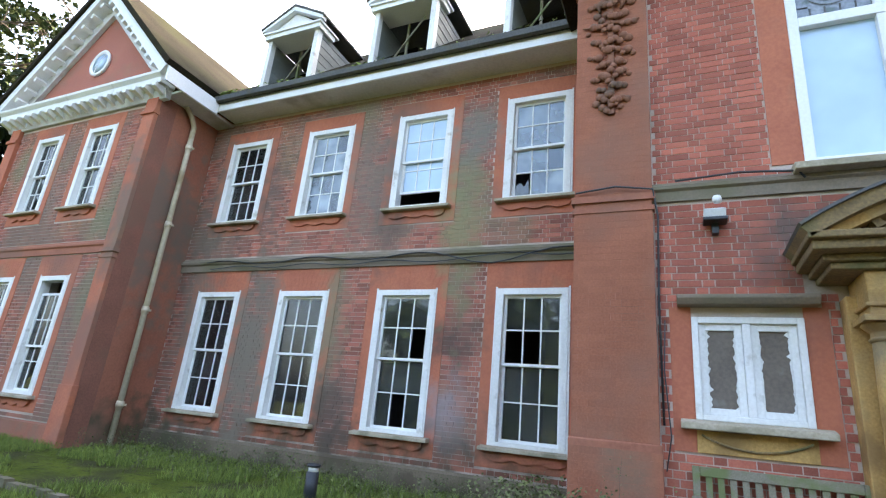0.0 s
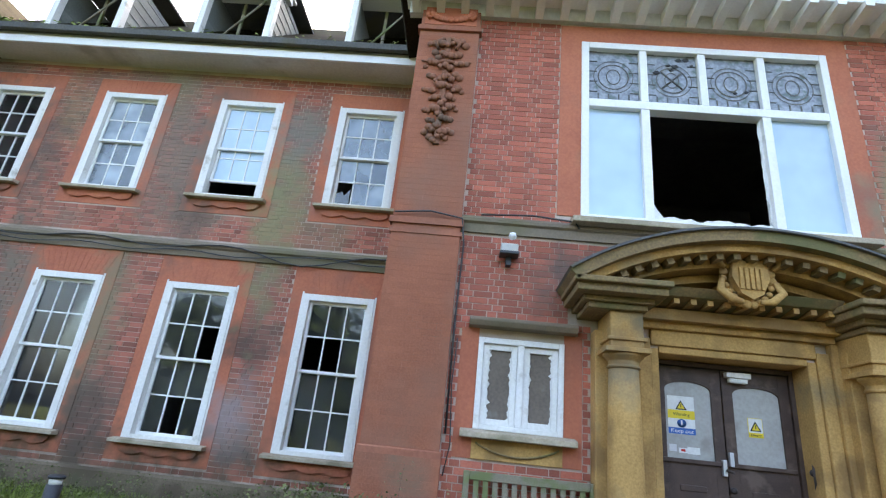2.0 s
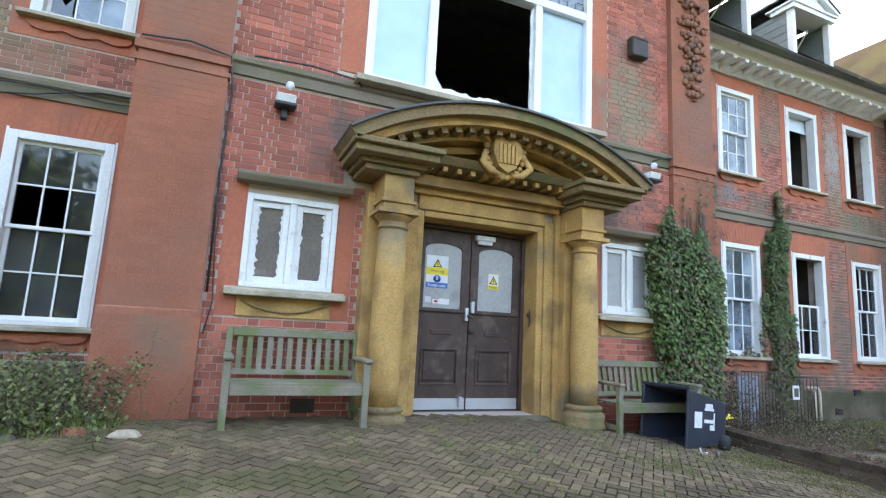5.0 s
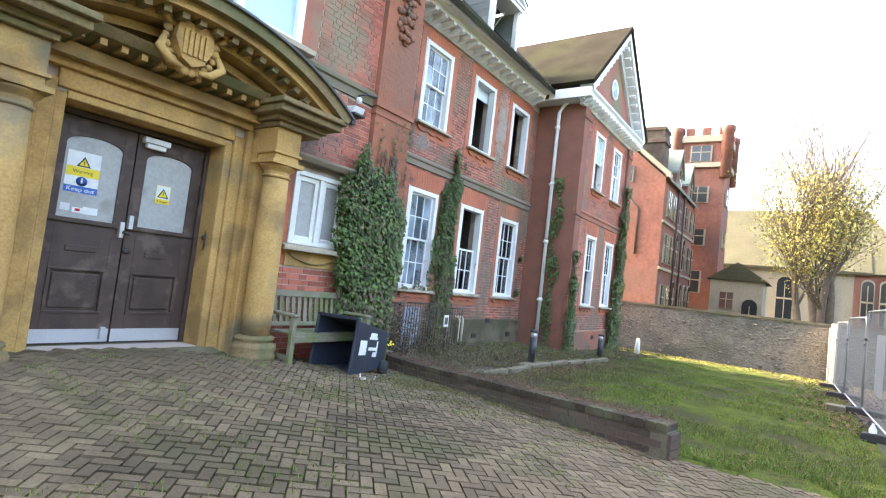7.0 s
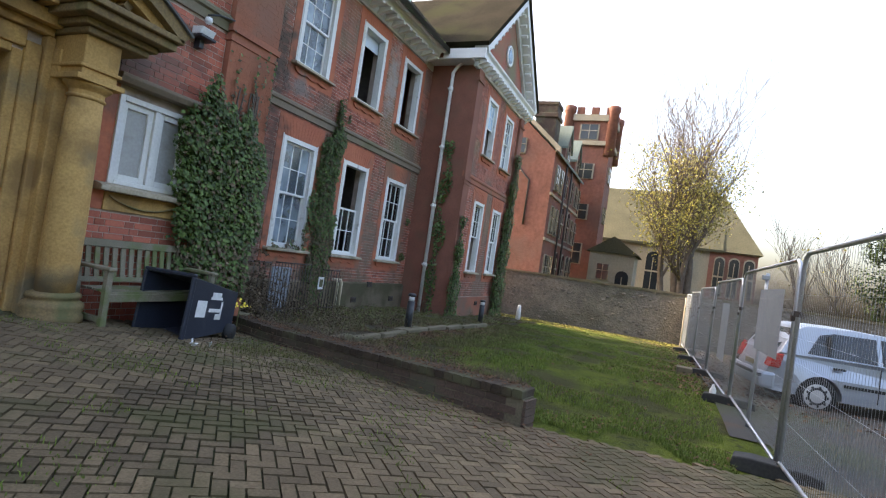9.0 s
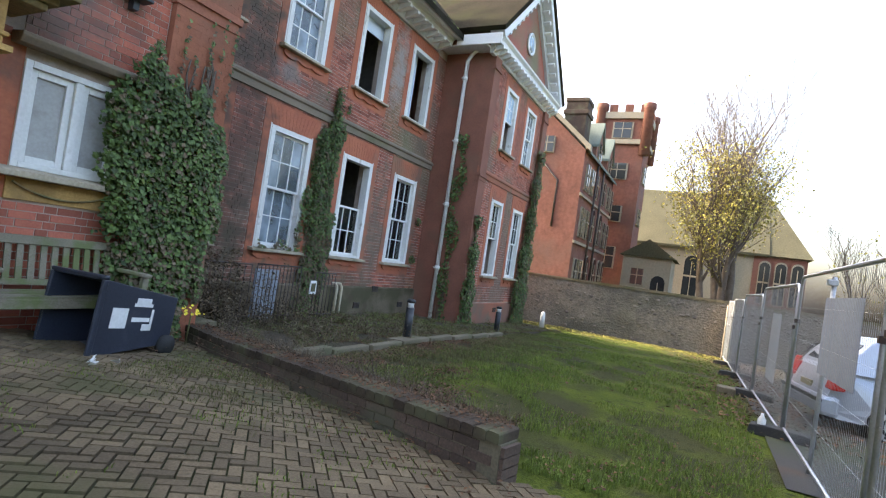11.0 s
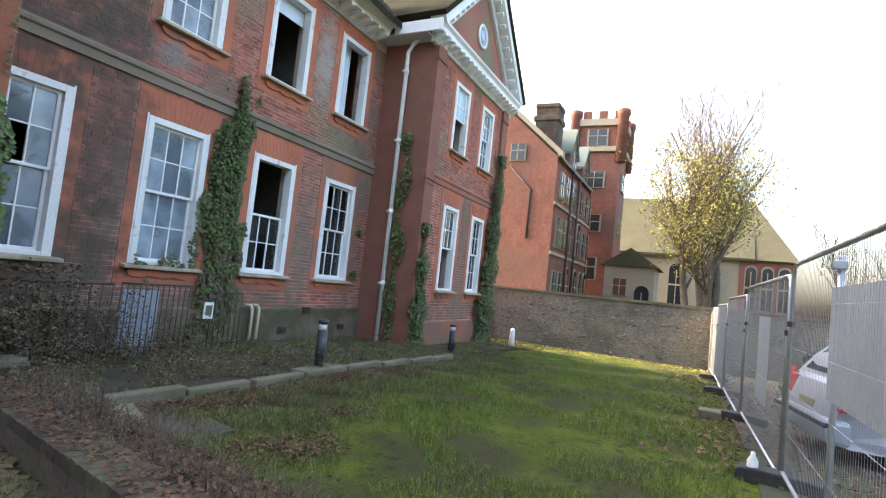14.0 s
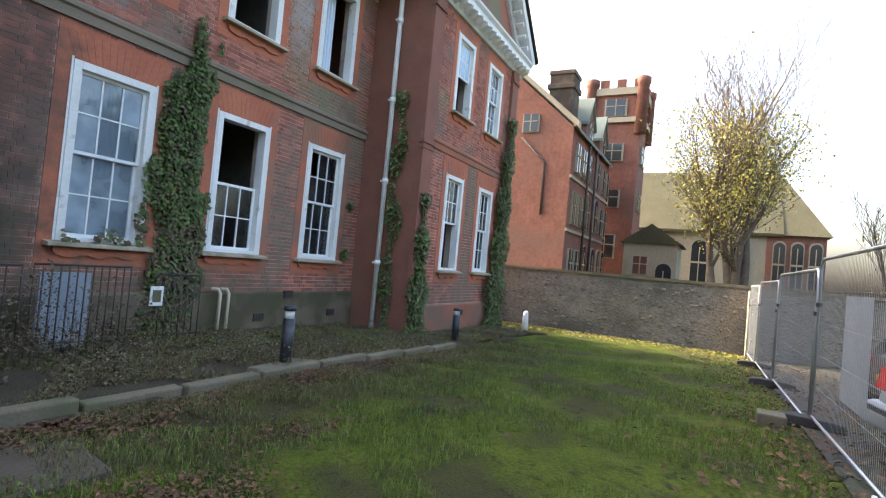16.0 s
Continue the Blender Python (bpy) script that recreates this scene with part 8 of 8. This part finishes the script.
Geo().tube([(x0 - 0.06, y0 + 1.4, 4.0), (x0 - 0.06, y0 + 1.4, 6.8), (x0 - 0.06, y0 + 2.8, 8.2)], 0.06, 6).ob("drainpipe", IRON, H)
far_window(H, x0, 4.15, 8.5, 0.8, 0.95, "west")
for z in (3.2, 6.0, 8.7):
    Geo().box(x0 - 0.05, x1 + 0.05, y0 - 0.1, y0 + 0.01, z, z + 0.16).ob("string_course", FAR_STONE, H)
for k, xx in enumerate((31.2, 32.6, 34.2, 36.6, 38.4, 39.8)):
    far_window(H, xx, y0, 0.6, 0.75, 1.7, "south", k > 1)
    far_window(H, xx, y0, 3.7, 0.75, 1.7, "south", k in (2, 3))
    far_window(H, xx, y0, 6.5, 0.7, 1.5, "south")
for xx in (33.2, 37.0):
    d = Geo().prism([(xx - 0.9, ev - 0.05), (xx + 0.9, ev - 0.05), (xx + 0.9, ev + 0.9), (xx, ev + 2.3), (xx - 0.9, ev + 0.9)], "y", y0 - 0.12, y0 + 2.5).ob("dormer_gable", FAR_BRICK, H)
    far_window(H, xx, y0 - 0.1, ev + 0.1, 0.7, 1.0, "south")
    for s in (-1, 1):
        q = [(xx, ev + 2.35), (xx + s * 1.05, ev + 0.75), (xx + s * 1.05, ev + 0.92), (xx, ev + 2.55)]
        Geo().prism(q if s < 0 else q[::-1], "y", y0 - 0.25, y0 + 2.6).ob("dormer_roof", FAR_ROOF, H)
for xx in (33.4, 35.4):
    Geo().tube([(xx, y0 - 0.14, -0.5), (xx, y0 - 0.14, 8.7)], 0.07, 6).ob("drainpipe", IRON, H)
TW = thing("brick_tower", "square red brick tower with battlements and corner turrets", "tower")
tx, ty, tw = 42.8, 1.85, 1.75
Geo().box(tx - tw, tx + tw, ty - tw, ty + tw, -1, 14.0).ob("shaft", FAR_BRICK, TW)
Geo().box(tx - tw - 0.25, tx + tw + 0.25, ty - tw - 0.25, ty + tw + 0.25, 12.0, 12.35).box(tx - tw - 0.2, tx + tw + 0.2, ty - tw - 0.2, ty + tw + 0.2, 14.0, 14.5).ob("stone_band", FAR_STONE, TW)
for k in range(6):
    q = -tw + (2 * tw) * (k + 0.5) / 6
    if k % 2 == 0:
        Geo().box(tx - tw - 0.18, tx - tw + 0.12, ty + q - 0.3, ty + q + 0.3, 14.5, 15.1).ob("merlon", FAR_BRICK, TW)
        Geo().box(tx + q - 0.3, tx + q + 0.3, ty - tw - 0.18, ty - tw + 0.12, 14.5, 15.1).ob("merlon", FAR_BRICK, TW)
for sx in (-1, 1):
    for sy in (-1, 1):
        Geo().lathe([(0.42, 11.2), (0.42, 14.6), (0.5, 14.7), (0.5, 15.15), (0.42, 15.2)], (tx + sx * tw, ty + sy * tw, 0), 8).ob("turret", FAR_BRICK, TW)
for z in (12.5, 9.3, 6.0):
    far_window(TW, tx - tw, ty, z, 1.3, 1.2, "west")
    far_window(TW, tx, ty - tw, z, 1.3, 1.2, "south")
far_window(TW, tx - tw, ty, 2.4, 1.2, 1.6, "west")
CH = thing("stone_chapel", "long chapel with mossy brown roof and tall pointed windows", "building")
Geo().box(48, 60, -12.0, 7.0, -1, 5.4).ob("wall", FAR_STONE, CH)
Geo().prism([(47.6, 5.3), (54.0, 11.0), (60.4, 5.3), (60.4, 5.1), (54, 10.8), (47.6, 5.1)][::-1], "y", -9.4, 7.2).ob("roof", FAR_TILE, CH)
for yy in (-6.6, -4.0, -1.4, 1.2):
    far_window(CH, 48, yy, 1.2, 1.1, 2.8, "west", True)
Geo().add([(47.6, -9.4, 5.2), (60.4, -9.4, 5.2), (54, -9.4, 11.0), (47.6, -12.3, 5.2), (60.4, -12.3, 5.2)], [(0, 2, 3), (2, 4, 3), (1, 4, 2), (0, 3, 4, 1)]).ob("hipped_end", FAR_TILE, CH)
Geo().box(47.9, 47.999, -12.0, -8.4, -1, 5.1).ob("brick_panel", FAR_BRICK, CH)
for yy in (-11.4, -10.3, -9.2):
    far_window(CH, 47.9, yy, 1.4, 0.7, 2.9, "west", True)
LW = thing("white_lodge", "low pale building with an arched doorway", "building")
Geo().box(38, 42, -3.1, 0.05, -1, 3.4).ob("wall", FAR_STONE, LW)
Geo().prism([(-3.4, 3.35), (0.3, 3.35), (-1.55, 4.6)], "x", 37.8, 42.2).ob("roof", FAR_TILE, LW)
far_window(LW, 38, -1.0, 1.4, 0.8, 1.1, "west")
far_window(LW, 38, -2.4, -0.5, 0.9, 2.2, "west", True)


# ---- bricks and pavers ----
def spans(x0, x1, zc, holes):
    """What is left of x0..x1 at a height, outside the holes."""
    out = [(x0, x1)]
    for h in holes:
        if h[2] < zc < h[3]:
            nxt = []
            for a, b in out:
                if h[1] <= a or h[0] >= b:
                    nxt.append((a, b))
                else:
                    if h[0] > a:
                        nxt.append((a, h[0]))
                    if h[1] < b:
                        nxt.append((h[1], b))
            out = nxt
    return out


def flemish(x0, x1, z0, z1, holes, seed):
    """Stretchers and headers in turn, course by course."""
    r = random.Random(seed)
    z, row = z0, 0
    while z + 0.065 < z1:
        zc = z + 0.033
        for a, b in spans(x0, x1, zc, holes):
            x = x0 - 0.3 + (0.0 if row % 2 else 0.169) + r.uniform(-0.004, 0.004)
            k = row % 2
            while x < b:
                ln = 0.215 if k % 2 == 0 else 0.1025
                p, q = max(x, a + 0.003), min(x + ln, b - 0.003)
                if q - p > 0.025:
                    yield p, q, z, z + 0.065
                x += ln + 0.01
                k += 1
        z += 0.075
        row += 1


def lay(wall, x0, x1, z0, z1, y, holes, mat, seed, single=None):
    g = Geo()
    r = random.Random(seed + 1)
    cache = {}
    count = 0
    for a, b, c, d in flemish(x0, x1, z0, z1, holes, seed):
        dep = r.uniform(0.004, 0.009)
        if single and count < 300 and single[0] < a and b < single[1] and single[2] < c < single[3]:
            k = round(b - a, 2)
            if k not in cache:
                cache[k] = Geo().box(-k / 2, k / 2, -0.0065, 0.01, 0, 0.065, ("k",)).mesh("brick", mat)
            o = new("brick", cache[k])
            o.parent = wall
            o.location = ((a + b) / 2, y, c)
            count += 1
        else:
            g.box(a, b, y - dep, y + 0.01, c, d, ("k",))
    o = g.ob("bricks", mat, wall)
    o["kind"] = "stuff"


def surround_hole(xc, w, z, head):
    return (xc - w / 2 - 0.205, xc + w / 2 + 0.205, z[0] - 0.305, head + 0.005)


def band_hole(z0, z1):
    return (-100, 100, z0, z1)


hl = [surround_hole(x, WG, GF, 3.5) for x in LEFT_X] + [surround_hole(x, WU, UF, 6.79) for x in LEFT_X] + [band_hole(3.5, 3.77)]
hr = [surround_hole(x, WG, GF, 3.5) for x in RIGHT_X] + [surround_hole(x, WU, UF, 6.79) for x in RIGHT_X] + [band_hole(3.55, 3.8)]
hwr = [surround_hole(x, WW, GF, 3.5) for x in WING_RX] + [surround_hole(x, WW, UF, 6.79) for x in WING_RX] + [band_hole(3.52, 3.78)]
hwl = [surround_hole(x, 0.93, GF, 3.5) for x in WING_LX] + [surround_hole(x, 0.93, UF, 6.79) for x in WING_LX] + [band_hole(3.52, 3.78)]
hb = [(BIGWIN[0] - 0.285, BIGWIN[1] + 0.285, 3.76, 6.725), (-1.5, 1.5, -1, 2.46), (-1.75, 1.75, 2.46, 2.8), (-1.3, 1.3, 2.8, 3.1), band_hole(3.48, 3.7)]
for s in (-1, 1):
    hb += [(s * SMALLX - 0.655, s * SMALLX + 0.665, 0.985, 2.345), (s * SMALLX - 0.58, s * SMALLX + 0.6, 2.33, 2.46)]
lay(wall_left, X_LC, -X_BAY, 0.36, 7.09, Y_REC, hl, BRICK, 51)
lay(wall_right, X_BAY, X_RC, 0.1, 6.8, Y_REC, hr, BRICK, 52)
lay(wall_wing_right, X_RC + 0.46, X_RW - 0.46, -0.05, 6.86, Y_WING, hwr, BRICK, 53)
lay(wall_wing_left, X_LW + 0.37, X_LC - 0.37, 0.35, 6.86, Y_WING, hwl, BRICK, 54)
lay(wall_bay, -3.02, 3.02, -0.3, 6.75, Y_BAY, hb, BRICK_BAY, 55, (-2.9, -1.2, 2.2, 3.46))



def gauged(parent, x0, x1, z0, z1, y, seed):
    """Fine-jointed rubbed bricks on the face of a pilaster."""
    g = Geo()
    r = random.Random(seed)
    z, row = z0, 0
    while z + 0.06 < z1:
        x, k = x0 - (0.0 if row % 2 else 0.165), row % 2
        while x < x1:
            ln = 0.222 if k % 2 == 0 else 0.108
            p, q = max(x, x0), min(x + ln, x1)
            if q - p > 0.02:
                g.box(p + 0.001, q - 0.001, y - r.uniform(0.0014, 0.0022), y + 0.005, z, z + 0.0695, ("k",))
            x += ln
            k += 1
        z += 0.0722
        row += 1
    g.ob("gauged_bricks", GAUGED, parent)["kind"] = "stuff"


for p, x0, x1, zb in ((pil_l, -3.85, -3.03, -0.35), (pil_r, 3.03, 3.85, -0.9)):
    gauged(p, x0 - 0.02, x1 + 0.02, zb, 1.0, Y_BAY - 0.115, 81)
    gauged(p, x0, x1, 1.03, 3.37, Y_BAY - 0.09, 82)
    gauged(p, x0, x1, 3.6, 6.38, Y_BAY - 0.09, 83)
# the low garden wall
cache = {}
acc = 0.0
seglen = [(Vector(b) - Vector(a)).length for a, b in zip(WALL_PTS, WALL_PTS[1:])]
total = sum(seglen)


def along(s):
    for (a, b), ln in zip(zip(WALL_PTS, WALL_PTS[1:]), seglen):
        if s <= ln:
            return Vector(a).lerp(Vector(b), s / ln), (Vector(b) - Vector(a)).normalized()
        s -= ln
    a, b = WALL_PTS[-2], WALL_PTS[-1]
    return Vector(b), (Vector(b) - Vector(a)).normalized()


brick_low = Geo().box(-0.1075, 0.1075, -0.009, 0.02, -0.0325, 0.0325, ("k",)).mesh("brick", WALL_BRICK)
cope = Geo().prism([(-0.05, -0.05), (0.05, -0.05), (0.05, 0.015), (0.04, 0.025), (-0.04, 0.025), (-0.05, 0.015)], "y", -0.02, 0.245).mesh("coping_brick", COPE)
for row in range(6):
    s = 0.11 + (0.11 if row % 2 else 0)
    while s < total - 0.1:
        p, d = along(s)
        z = wall_top(p.x, p.y) - 0.095 - 0.075 * row
        if z > ground_z(p.x, p.y) - 0.06:
            o = new("brick", brick_low)
            o.parent = low_wall
            o.location, o.rotation_euler = (p.x, p.y, z), (0, 0, math.atan2(d.y, d.x))
        s += 0.225
s = 0.055
while s < total:
    p, d = along(s)
    o = new("coping_brick", cope)
    o.parent = low_wall
    o.location, o.rotation_euler = (p.x, p.y, wall_top(p.x, p.y) + rng.uniform(-0.004, 0.004)), (rng.uniform(-0.02, 0.02), 0, math.atan2(d.y, d.x))
    s += 0.108
for row in range(6):
    p, d = along(total)
    z = wall_top(p.x, p.y) - 0.095 - 0.075 * row
    o = new("brick", Geo().box(-0.009, 0.02, 0.0, 0.22, -0.0325, 0.0325).mesh("brick", WALL_BRICK))
    o.parent = low_wall
    o.location, o.rotation_euler = (p.x, p.y - 0.012, z), (0, 0, math.atan2(d.y, d.x))

# herringbone pavers
PW = 0.077
c45 = math.cos(radians(45))
pav = Geo()
paving = thing("forecourt_paving", "herringbone concrete pavers green with moss", "paving", kind="structure")
shape = {h: Geo().box(*((-0.0715, 0.0715, -0.033, 0.033) if h == 0 else (-0.033, 0.033, -0.0715, 0.0715)), -0.05, 0.0, ("b",)).mesh("paver", PAVER) for h in (0, 1)}
count = 0
for i in range(-140, 141):
    for j in range(-70, 71):
        bx, by = i + 2 * j, i - 2 * j
        if abs(bx) > 150 or abs(by) > 150:
            continue
        for h in (0, 1):
            cx, cy = (bx + 1.0, by + 0.5) if h == 0 else (bx + 0.5, by + 2.0)
            wx, wy = (cx - cy) * c45 * PW, (cx + cy) * c45 * PW - 5.0
            if wx < -4.6 or wx > 4.2 or wy > 0 or wy < -9.5 or not in_forecourt(wx, wy):
                continue
            z = ground_z(wx, wy) + 0.022 + rng.uniform(-0.004, 0.004)
            if count < 300 and -1.3 < wx < 1.7 and -3.6 < wy < -1.6:
                o = new("paver", shape[h])
                o.parent = paving
                sx, sy = (ground_z(wx + 0.1, wy) - ground_z(wx - 0.1, wy)) / 0.2, (ground_z(wx, wy + 0.1) - ground_z(wx, wy - 0.1)) / 0.2
                o.location, o.rotation_euler = (wx, wy, z), (math.atan(sy), -math.atan(sx), radians(45))
                count += 1
            else:
                hx, hy = (0.0715, 0.033) if h == 0 else (0.033, 0.0715)
                t = rng.uniform(-0.004, 0.004)
                v = []
                for lift in (-0.05, 0.0):
                    for a, b in ((-hx, -hy), (hx, -hy), (hx, hy), (-hx, hy)):
                        x, y = wx + (a - b) * c45, wy + (a + b) * c45
                        v.append((x, y, ground_z(x, y) + 0.022 + t + lift))
                pav.add(v, [(4, 5, 6, 7), (0, 1, 5, 4), (1, 2, 6, 5), (2, 3, 7, 6), (3, 0, 4, 7)])
o = pav.ob("pavers", PAVER, paving)
o["kind"] = "stuff"
